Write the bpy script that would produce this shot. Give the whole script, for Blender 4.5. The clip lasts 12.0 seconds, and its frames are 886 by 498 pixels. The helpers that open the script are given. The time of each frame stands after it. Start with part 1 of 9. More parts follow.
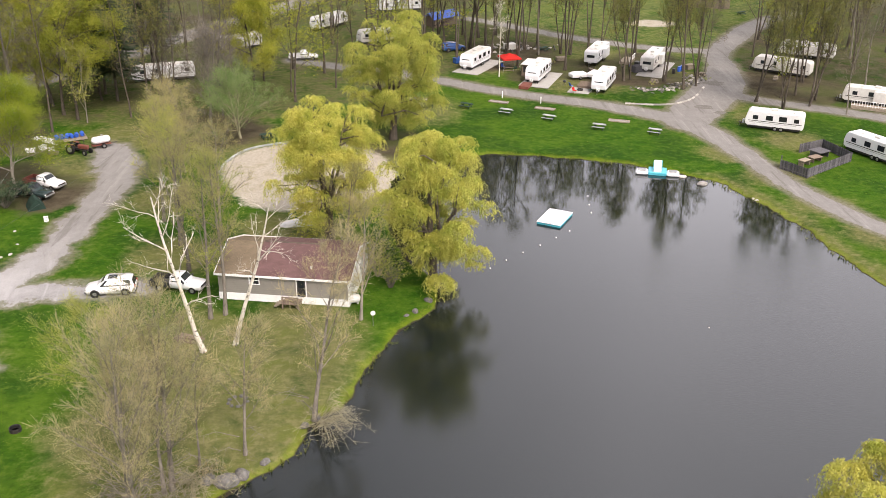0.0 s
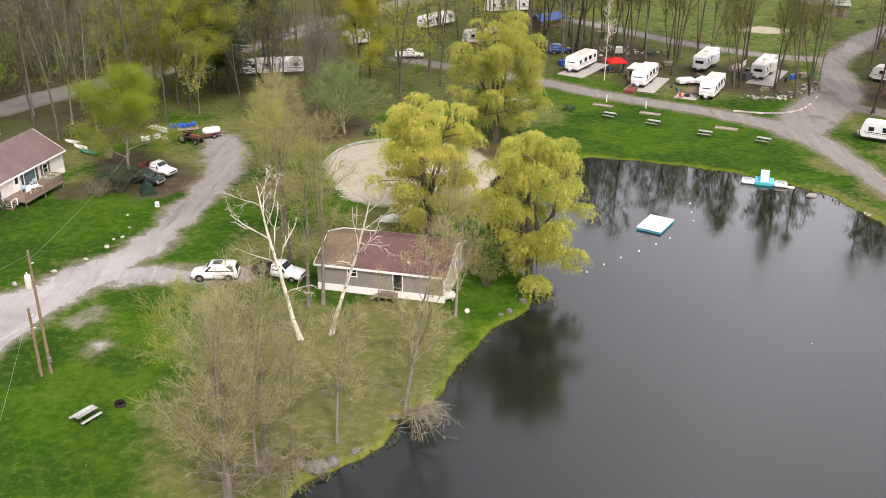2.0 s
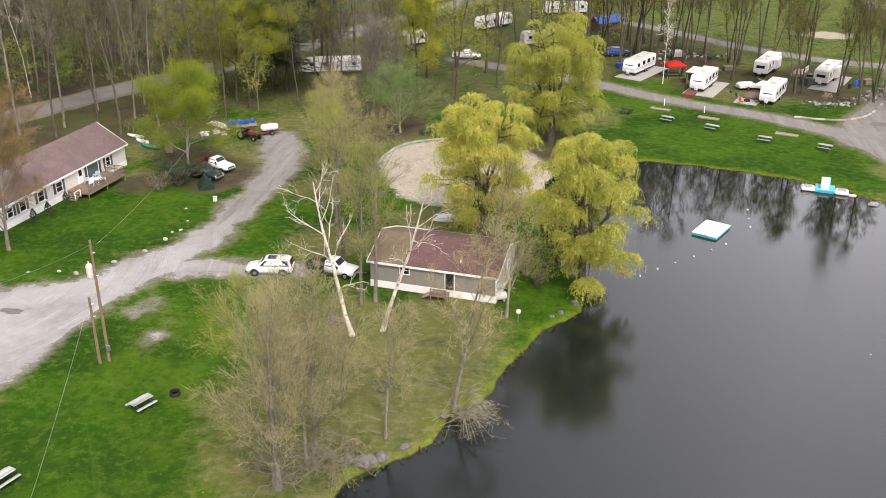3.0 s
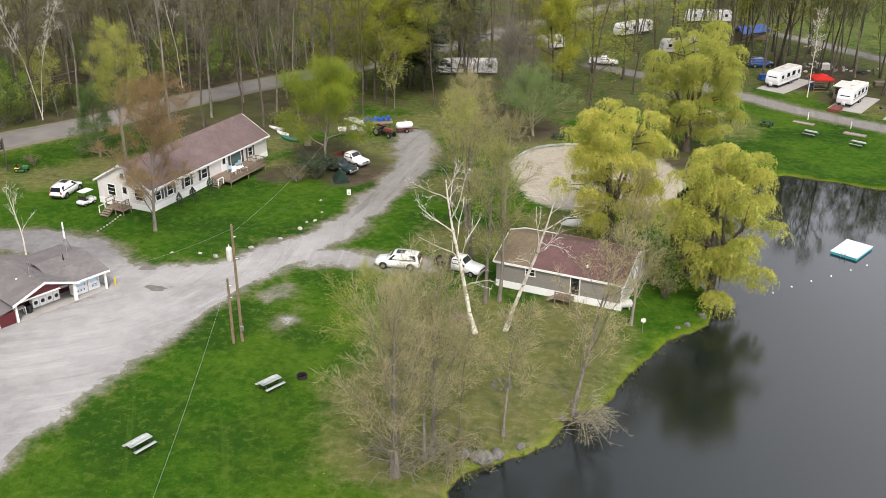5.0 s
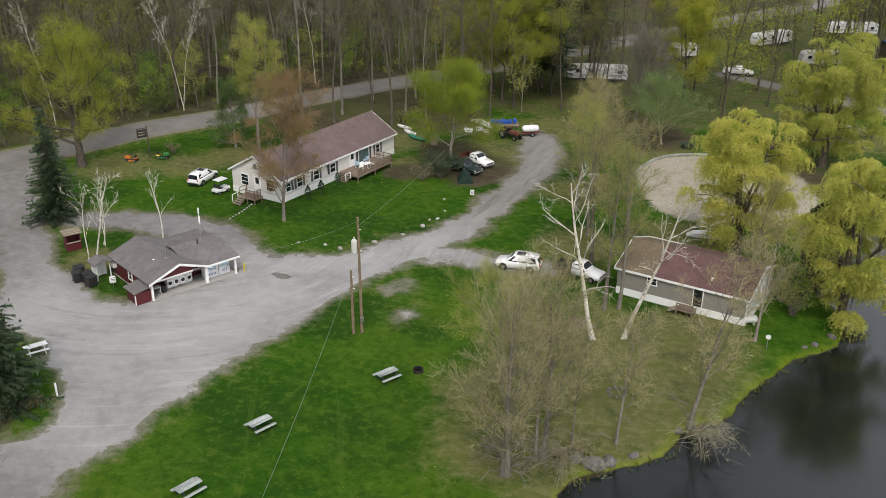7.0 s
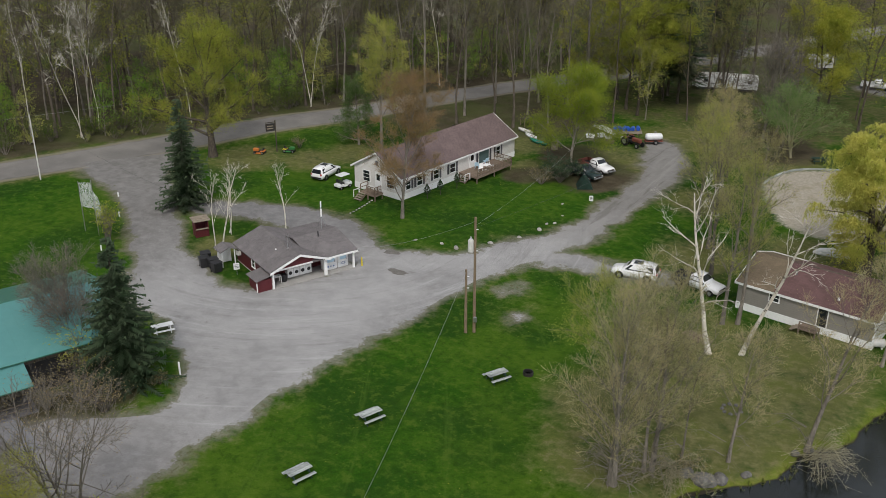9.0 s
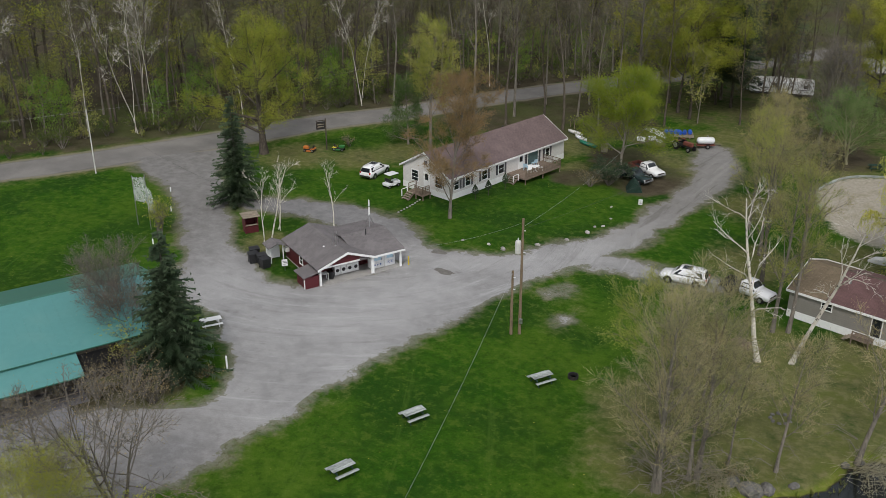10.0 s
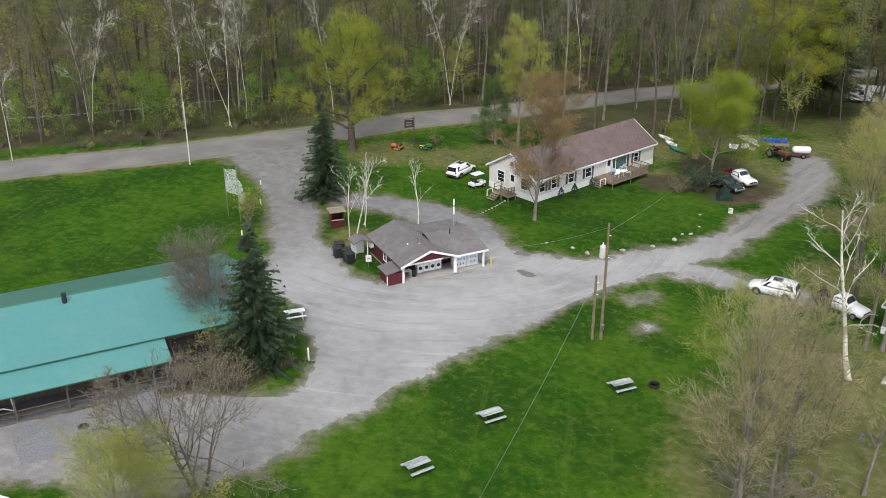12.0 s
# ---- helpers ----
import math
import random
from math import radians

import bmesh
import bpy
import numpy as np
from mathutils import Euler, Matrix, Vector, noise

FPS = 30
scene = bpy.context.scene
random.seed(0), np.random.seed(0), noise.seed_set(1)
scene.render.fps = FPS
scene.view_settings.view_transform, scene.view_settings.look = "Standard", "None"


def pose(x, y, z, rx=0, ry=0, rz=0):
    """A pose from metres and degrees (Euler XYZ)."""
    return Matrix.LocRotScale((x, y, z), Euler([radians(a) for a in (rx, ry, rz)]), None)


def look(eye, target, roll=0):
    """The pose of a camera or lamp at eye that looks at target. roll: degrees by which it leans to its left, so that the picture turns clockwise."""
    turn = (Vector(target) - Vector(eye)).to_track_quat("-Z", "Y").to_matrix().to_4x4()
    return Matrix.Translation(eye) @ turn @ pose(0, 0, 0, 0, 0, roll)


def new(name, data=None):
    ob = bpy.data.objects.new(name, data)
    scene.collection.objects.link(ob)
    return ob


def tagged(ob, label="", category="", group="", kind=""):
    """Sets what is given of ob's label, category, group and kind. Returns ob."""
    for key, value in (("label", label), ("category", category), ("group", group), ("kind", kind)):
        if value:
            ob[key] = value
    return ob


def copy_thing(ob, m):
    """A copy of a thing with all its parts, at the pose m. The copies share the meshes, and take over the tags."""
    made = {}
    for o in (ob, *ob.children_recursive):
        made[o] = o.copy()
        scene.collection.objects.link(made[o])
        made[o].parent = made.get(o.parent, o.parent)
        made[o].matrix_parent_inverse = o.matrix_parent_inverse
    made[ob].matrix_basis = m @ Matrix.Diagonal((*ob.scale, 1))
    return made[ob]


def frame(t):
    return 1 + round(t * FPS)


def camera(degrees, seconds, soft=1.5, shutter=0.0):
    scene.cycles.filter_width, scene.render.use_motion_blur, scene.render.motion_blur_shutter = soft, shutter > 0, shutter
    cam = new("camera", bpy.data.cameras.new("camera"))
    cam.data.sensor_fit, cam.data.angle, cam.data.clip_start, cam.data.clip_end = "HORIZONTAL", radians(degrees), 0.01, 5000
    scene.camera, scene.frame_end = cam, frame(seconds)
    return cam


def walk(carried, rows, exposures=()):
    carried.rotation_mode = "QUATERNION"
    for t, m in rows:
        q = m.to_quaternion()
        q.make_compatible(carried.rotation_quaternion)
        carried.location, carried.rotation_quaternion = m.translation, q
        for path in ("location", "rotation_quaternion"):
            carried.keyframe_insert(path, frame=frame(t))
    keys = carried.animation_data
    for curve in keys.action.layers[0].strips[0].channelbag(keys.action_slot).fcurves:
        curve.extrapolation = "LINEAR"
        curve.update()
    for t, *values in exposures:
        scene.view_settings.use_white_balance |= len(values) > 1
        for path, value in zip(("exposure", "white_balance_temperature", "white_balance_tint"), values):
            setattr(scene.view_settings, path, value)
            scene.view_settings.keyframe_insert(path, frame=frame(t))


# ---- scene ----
# ---------------------------------------------------------------- camera
cam = camera(49.46, 12.0, soft=0.65)
# seconds, x, y, z, yaw, pitch, roll: a drone that turns slowly where it hovers
ROWS = [
    (0.0, 0.000, 0.000, 43.50, 0.00, -24.81, 0.15),
    (0.5, 0.008, 0.000, 43.43, 1.06, -24.78, 0.12),
    (1.0, 0.010, -0.070, 43.36, 1.90, -24.74, 0.12),
    (1.5, -0.020, -0.150, 43.32, 3.40, -24.73, 0.11),
    (2.0, -0.110, -0.280, 43.31, 6.27, -24.71, 0.11),
    (2.5, -0.134, -0.390, 43.28, 8.717, -24.665, 0.09),
    (3.0, -0.155, -0.530, 43.22, 9.671, -24.626, 0.09),
    (3.2, -0.170, -0.610, 43.20, 10.36, -24.60, 0.09),
    (4.8, -0.300, -1.250, 43.14, 16.87, -24.39, 0.05),
    (5.0, -0.325, -1.328, 43.13, 17.741, -24.374, 0.05),
    (5.5, -0.380, -1.450, 43.11, 19.68, -24.32, 0.03),
    (6.0, -0.410, -1.570, 43.03, 21.658, -24.24, 0.0),
    (6.5, -0.473, -1.730, 42.95, 23.531, -24.15, -0.01),
    (7.0, -0.540, -1.910, 42.90, 25.356, -24.09, 0.0),
    (7.5, -0.600, -2.070, 42.88, 27.205, -24.05, 0.0),
    (9.5, -0.650, -2.310, 42.74, 34.31, -23.82, -0.04),
    (10.0, -0.680, -2.290, 42.71, 35.753, -23.81, -0.05),
    (10.5, -0.640, -2.260, 42.64, 37.349, -23.75, -0.08),
    (11.0, -0.680, -2.240, 42.63, 38.778, -23.76, -0.08),
    (11.5, -0.710, -2.280, 42.63, 39.949, -23.75, -0.06),
    (12.0, -0.750, -2.290, 42.66, 41.134, -23.77, -0.04),
]
# seconds, stops, kelvin, tint: the picture cools a little on the way
EXPOSURES = [(0.0, 0.65, 7200, 18), (2.5, 0.53, 7150, 17), (5.5, 0.31, 6850, 11), (7.5, -0.25, 6750, 9), (10.0, -0.45, 6550, 9), (11.0, -0.22, 6500, 9), (12.0, 0.10, 6500, 9)]
walk(cam, [(t, pose(x, y, z, 90 + p, 0, w) @ pose(0, 0, 0, 0, 0, r)) for t, x, y, z, w, p, r in ROWS], EXPOSURES)

# ---------------------------------------------------------------- sky and sun: a bright overcast spring day
world = bpy.data.worlds.new("overcast_sky")
scene.world = world
world.use_nodes = True
wn, wl = world.node_tree.nodes, world.node_tree.links
bg = wn["Background"]
sky = wn.new("ShaderNodeTexSky")
sky.sky_type, sky.sun_disc = "NISHITA", False
sky.sun_elevation, sky.sun_rotation = radians(51), radians(153)
sky.air_density, sky.dust_density, sky.ozone_density = 1.0, 6.0, 1.0
pale = wn.new("ShaderNodeMix")
pale.data_type, pale.inputs[0].default_value = "RGBA", 0.72
cloud = wn.new("ShaderNodeTexNoise")
cloud.inputs["Scale"].default_value, cloud.inputs["Detail"].default_value = 2.6, 4.0
ramp = wn.new("ShaderNodeMapRange")
ramp.inputs["To Min"].default_value, ramp.inputs["To Max"].default_value = 4.8, 9.8
comb = wn.new("ShaderNodeCombineColor")
wl.new(cloud.outputs["Fac"], ramp.inputs["Value"])
# the cloud cover is a little brighter low down and towards the sun
aim = wn.new("ShaderNodeTexCoord")
height = wn.new("ShaderNodeSeparateXYZ")
fade = wn.new("ShaderNodeMapRange")
fade.interpolation_type = "SMOOTHSTEP"
fade.inputs["From Min"].default_value, fade.inputs["From Max"].default_value = 0.15, 0.65
fade.inputs["To Min"].default_value, fade.inputs["To Max"].default_value = 1.35, 1.0
glow = wn.new("ShaderNodeMath")
glow.operation = "MULTIPLY"
wl.new(aim.outputs["Generated"], height.inputs[0])
wl.new(height.outputs["Z"], fade.inputs["Value"])
wl.new(ramp.outputs[0], glow.inputs[0])
side = wn.new("ShaderNodeMapRange")
side.inputs["From Min"].default_value, side.inputs["From Max"].default_value = -0.12, 0.18
side.inputs["To Min"].default_value, side.inputs["To Max"].default_value = 0.72, 1.75
wl.new(height.outputs["X"], side.inputs["Value"])
both = wn.new("ShaderNodeMath")
both.operation = "MULTIPLY"
wl.new(fade.outputs[0], both.inputs[0])
wl.new(side.outputs[0], both.inputs[1])
wl.new(both.outputs[0], glow.inputs[1])
for k, gain in enumerate((0.94, 0.985, 1.09)):
    tint = wn.new("ShaderNodeMath")
    tint.operation, tint.inputs[1].default_value = "MULTIPLY", gain
    wl.new(glow.outputs[0], tint.inputs[0])
    wl.new(tint.outputs[0], comb.inputs[k])
wl.new(sky.outputs[0], pale.inputs[6])
wl.new(comb.outputs[0], pale.inputs[7])
wl.new(pale.outputs[2], bg.inputs[0])
bg.inputs[1].default_value = 0.124
sun_data = bpy.data.lights.new("sun", "SUN")
sun_data.energy, sun_data.angle, sun_data.color = 2.1, radians(12), (1.0, 0.97, 0.93)
sun = new("sun", sun_data)
sun.matrix_world = look((25, -50, 70), (0, 0, 0))


# ---------------------------------------------------------------- materials
def shader(name):
    m = bpy.data.materials.new(name)
    m.use_nodes = True
    return m, m.node_tree.nodes, m.node_tree.links, m.node_tree.nodes["Principled BSDF"]


def mixed(nodes, links, fac, a, b, blend="MIX"):
    """A colour mix; fac, a and b are sockets or plain values."""
    n = nodes.new("ShaderNodeMix")
    n.data_type, n.blend_type = "RGBA", blend
    for socket, value in ((n.inputs[0], fac), (n.inputs[6], a), (n.inputs[7], b)):
        if hasattr(value, "is_linked"):
            links.new(value, socket)
        elif isinstance(value, tuple):
            socket.default_value = (*value, 1)
        else:
            socket.default_value = value
    return n.outputs[2]


def ranged(nodes, links, value, lo, hi, to_lo=0.0, to_hi=1.0):
    n = nodes.new("ShaderNodeMapRange")
    n.interpolation_type = "SMOOTHSTEP"
    n.inputs["From Min"].default_value, n.inputs["From Max"].default_value = lo, hi
    n.inputs["To Min"].default_value, n.inputs["To Max"].default_value = to_lo, to_hi
    links.new(value, n.inputs["Value"])
    return n.outputs[0]


def maths(nodes, links, op, a, b):
    n = nodes.new("ShaderNodeMath")
    n.operation = op
    for socket, value in ((n.inputs[0], a), (n.inputs[1], b)):
        if hasattr(value, "is_linked"):
            links.new(value, socket)
        else:
            socket.default_value = value
    return n.outputs[0]


def noised(nodes, links, vector, scale, detail=3.0, rough=0.6):
    n = nodes.new("ShaderNodeTexNoise")
    n.inputs["Scale"].default_value, n.inputs["Detail"].default_value, n.inputs["Roughness"].default_value = scale, detail, rough
    links.new(vector, n.inputs["Vector"])
    return n.outputs["Fac"]


def bumped(nodes, links, bsdf, height, strength, distance):
    n = nodes.new("ShaderNodeBump")
    n.inputs["Strength"].default_value, n.inputs["Distance"].default_value = strength, distance
    links.new(height, n.inputs["Height"])
    links.new(n.outputs[0], bsdf.inputs["Normal"])


def plain(name, colour, rough=0.6, metal=0.0, grain=(6.0, 0.25), stain=(0.5, 0.25), bump=0.15, dirt=None, each=0.0, stretch=None):
    """A surface with fine grain and broad stains. grain and stain: scale, strength; each: variation from object to object."""
    m, n, l, b = shader(name)
    co = n.new("ShaderNodeTexCoord").outputs["Object"]
    if stretch:
        mp = n.new("ShaderNodeMapping")
        mp.inputs["Scale"].default_value = stretch
        l.new(co, mp.inputs["Vector"])
        co = mp.outputs[0]
    fine = noised(n, l, co, grain[0], 4.0, 0.7)
    broad = noised(n, l, co, stain[0], 3.0, 0.6)
    dark = tuple(c * (1 - grain[1]) for c in colour)
    light = tuple(min(1.0, c * (1 + grain[1])) for c in colour)
    col = mixed(n, l, ranged(n, l, fine, 0.25, 0.75), dark, light)
    worn = dirt or tuple(c * 0.6 for c in colour)
    col = mixed(n, l, ranged(n, l, broad, 0.45, 0.8, 0.0, stain[1]), col, worn)
    if each:
        info = n.new("ShaderNodeObjectInfo").outputs["Random"]
        hsv = n.new("ShaderNodeHueSaturation")
        l.new(ranged(n, l, info, 0, 1, 1 - each, 1 + each), hsv.inputs["Value"])
        l.new(col, hsv.inputs["Color"])
        col = hsv.outputs[0]
    l.new(col, b.inputs["Base Color"])
    b.inputs["Roughness"].default_value, b.inputs["Metallic"].default_value = rough, metal
    b.inputs["Specular IOR Level"].default_value = 0.12 if rough > 0.75 else 0.5
    if bump:
        bumped(n, l, b, fine, bump, 0.02)
    return m


def leafy(name, colour, second, sheen=0.55, through_light=0.45, each=0.12):
    """Leaves: colour varies from leaf to leaf and from tree to tree, and light passes through."""
    m, n, l, b = shader(name)
    isle = n.new("ShaderNodeNewGeometry").outputs["Random Per Island"]
    info = n.new("ShaderNodeObjectInfo").outputs["Random"]
    col = mixed(n, l, isle, colour, second)
    place = n.new("ShaderNodeNewGeometry").outputs["Position"]
    tuft = noised(n, l, place, 0.55, 3.0, 0.6)
    col = mixed(n, l, ranged(n, l, tuft, 0.40, 0.64, 0.0, 0.75), col, tuple(c * k for c, k in zip(colour, (0.62, 0.74, 0.62))))
    hsv = n.new("ShaderNodeHueSaturation")
    l.new(ranged(n, l, info, 0, 1, 0.5 - 0.007, 0.5 + 0.007), hsv.inputs["Hue"])
    l.new(ranged(n, l, info, 0, 1, 1 + each, 1 - each), hsv.inputs["Value"])
    l.new(col, hsv.inputs["Color"])
    l.new(hsv.outputs[0], b.inputs["Base Color"])
    b.inputs["Roughness"].default_value = sheen
    b.inputs["Specular IOR Level"].default_value = 0.1
    tr = n.new("ShaderNodeBsdfTranslucent")
    l.new(hsv.outputs[0], tr.inputs["Color"])
    mx = n.new("ShaderNodeMixShader")
    mx.inputs[0].default_value = through_light
    l.new(b.outputs[0], mx.inputs[1])
    l.new(tr.outputs[0], mx.inputs[2])
    l.new(mx.outputs[0], n["Material Output"].inputs["Surface"])
    return m


def gravel_colour(n, l, p):
    """Packed grey gravel with wheel-worn pale runs, damp dark blots and grit; browner and earthier on the camp side of the pond."""
    broad = noised(n, l, p, 0.12, 4.0, 0.6)
    mid = noised(n, l, p, 0.7, 4.0, 0.7)
    grit = noised(n, l, p, 9.0, 3.0, 0.8)
    col = mixed(n, l, ranged(n, l, broad, 0.3, 0.7), (0.29, 0.288, 0.287), (0.42, 0.417, 0.415))
    col = mixed(n, l, ranged(n, l, mid, 0.38, 0.68, 0.0, 0.35), col, (0.52, 0.51, 0.50))
    xyz = n.new("ShaderNodeSeparateXYZ")
    l.new(p, xyz.inputs[0])
    # wheel tracks that swing round the laundry building
    dx, dy = maths(n, l, "ADD", xyz.outputs[0], 70.0), maths(n, l, "SUBTRACT", xyz.outputs[1], 78.0)
    radius = maths(n, l, "SQRT", maths(n, l, "ADD", maths(n, l, "MULTIPLY", dx, dx), maths(n, l, "MULTIPLY", dy, dy)), 0.0)
    turn = n.new("ShaderNodeCombineXYZ")
    l.new(maths(n, l, "MULTIPLY", radius, 1.0), turn.inputs[0])
    l.new(maths(n, l, "MULTIPLY", maths(n, l, "ARCTAN2", dy, dx), 2.2), turn.inputs[1])
    track = noised(n, l, turn.outputs[0], 0.85, 5.0, 0.72)
    col = mixed(n, l, ranged(n, l, track, 0.53, 0.68, 0.0, 0.55), col, (0.54, 0.537, 0.535))
    col = mixed(n, l, ranged(n, l, track, 0.47, 0.34, 0.0, 0.5), col, (0.25, 0.245, 0.24))
    scar = noised(n, l, turn.outputs[0], 2.4, 4.0, 0.75)
    col = mixed(n, l, ranged(n, l, scar, 0.62, 0.72, 0.0, 0.5), col, (0.15, 0.14, 0.13))
    far_side = maths(n, l, "ADD", xyz.outputs[0], maths(n, l, "MULTIPLY", xyz.outputs[1], 0.6))
    earthy = mixed(n, l, ranged(n, l, mid, 0.35, 0.68), (0.25, 0.248, 0.242), (0.295, 0.292, 0.285))
    col = mixed(n, l, ranged(n, l, far_side, 55.0, 75.0), col, earthy)
    col = mixed(n, l, ranged(n, l, xyz.outputs[1], 82.0, 104.0, 0.0, 0.8), col, mixed(n, l, ranged(n, l, mid, 0.35, 0.68), (0.225, 0.215, 0.20), (0.265, 0.255, 0.24)))
    col = mixed(n, l, ranged(n, l, xyz.outputs[0], -67.0, -85.0, 0.0, 0.78), col, mixed(n, l, ranged(n, l, mid, 0.35, 0.68), (0.155, 0.148, 0.138), (0.24, 0.232, 0.222)))
    lx, ly = maths(n, l, "ADD", xyz.outputs[0], 73.0), maths(n, l, "SUBTRACT", xyz.outputs[1], 78.5)
    near_loop = maths(n, l, "SQRT", maths(n, l, "ADD", maths(n, l, "MULTIPLY", lx, lx), maths(n, l, "MULTIPLY", maths(n, l, "MULTIPLY", ly, ly), 2.2)), 0.0)
    col = mixed(n, l, ranged(n, l, near_loop, 15.0, 9.0, 0.0, 0.7), col, mixed(n, l, ranged(n, l, mid, 0.35, 0.68), (0.17, 0.168, 0.172), (0.25, 0.248, 0.252)))
    col = mixed(n, l, ranged(n, l, xyz.outputs[1], 43.0, 35.0, 0.0, 0.7), col, mixed(n, l, ranged(n, l, mid, 0.35, 0.68), (0.20, 0.19, 0.18), (0.30, 0.29, 0.28)))
    runs = n.new("ShaderNodeCombineXYZ")
    l.new(maths(n, l, "ADD", xyz.outputs[0], maths(n, l, "MULTIPLY", xyz.outputs[1], 0.02)), runs.inputs[0])
    l.new(maths(n, l, "MULTIPLY", xyz.outputs[1], 0.07), runs.inputs[1])
    rut = noised(n, l, runs.outputs[0], 0.9, 4.0, 0.7)
    on_drive = ranged(n, l, xyz.outputs[1], 84.0, 92.0)
    col = mixed(n, l, maths(n, l, "MULTIPLY", on_drive, ranged(n, l, rut, 0.54, 0.64, 0.0, 0.6)), col, (0.15, 0.14, 0.125))
    col = mixed(n, l, maths(n, l, "MULTIPLY", on_drive, ranged(n, l, rut, 0.46, 0.36, 0.0, 0.5)), col, (0.36, 0.35, 0.33))
    blot = noised(n, l, p, 0.33, 5.0, 0.75)
    col = mixed(n, l, ranged(n, l, blot, 0.60, 0.72, 0.0, 0.5), col, (0.17, 0.16, 0.148))
    pebble = noised(n, l, p, 3.0, 4.0, 0.8)
    col = mixed(n, l, ranged(n, l, pebble, 0.35, 0.7, 0.0, 0.22), mixed(n, l, 0.15, col, (0.10, 0.09, 0.08)), mixed(n, l, 0.3, col, (0.5, 0.49, 0.48)))
    return mixed(n, l, ranged(n, l, grit, 0.3, 0.75), mixed(n, l, 0.30, col, (0.07, 0.065, 0.06)), col), grit


def gravel_material():
    m, n, l, b = shader("gravel")
    p = n.new("ShaderNodeNewGeometry").outputs["Position"]
    col, grit = gravel_colour(n, l, p)
    l.new(col, b.inputs["Base Color"])
    b.inputs["Roughness"].default_value = 0.95
    b.inputs["Specular IOR Level"].default_value = 0.1
    bumped(n, l, b, grit, 0.5, 0.03)
    return m


def asphalt_colour(n, l, p):
    broad = noised(n, l, p, 0.18, 5.0, 0.65)
    grit = noised(n, l, p, 12.0, 3.0, 0.8)
    col = mixed(n, l, ranged(n, l, broad, 0.3, 0.72), (0.17, 0.16, 0.148), (0.25, 0.235, 0.215))
    return mixed(n, l, ranged(n, l, grit, 0.35, 0.75), mixed(n, l, 0.3, col, (0.05, 0.05, 0.05)), col), grit


def asphalt_material():
    m, n, l, b = shader("worn_asphalt")
    p = n.new("ShaderNodeNewGeometry").outputs["Position"]
    col, grit = asphalt_colour(n, l, p)
    l.new(col, b.inputs["Base Color"])
    b.inputs["Roughness"].default_value = 0.9
    bumped(n, l, b, grit, 0.3, 0.02)
    return m


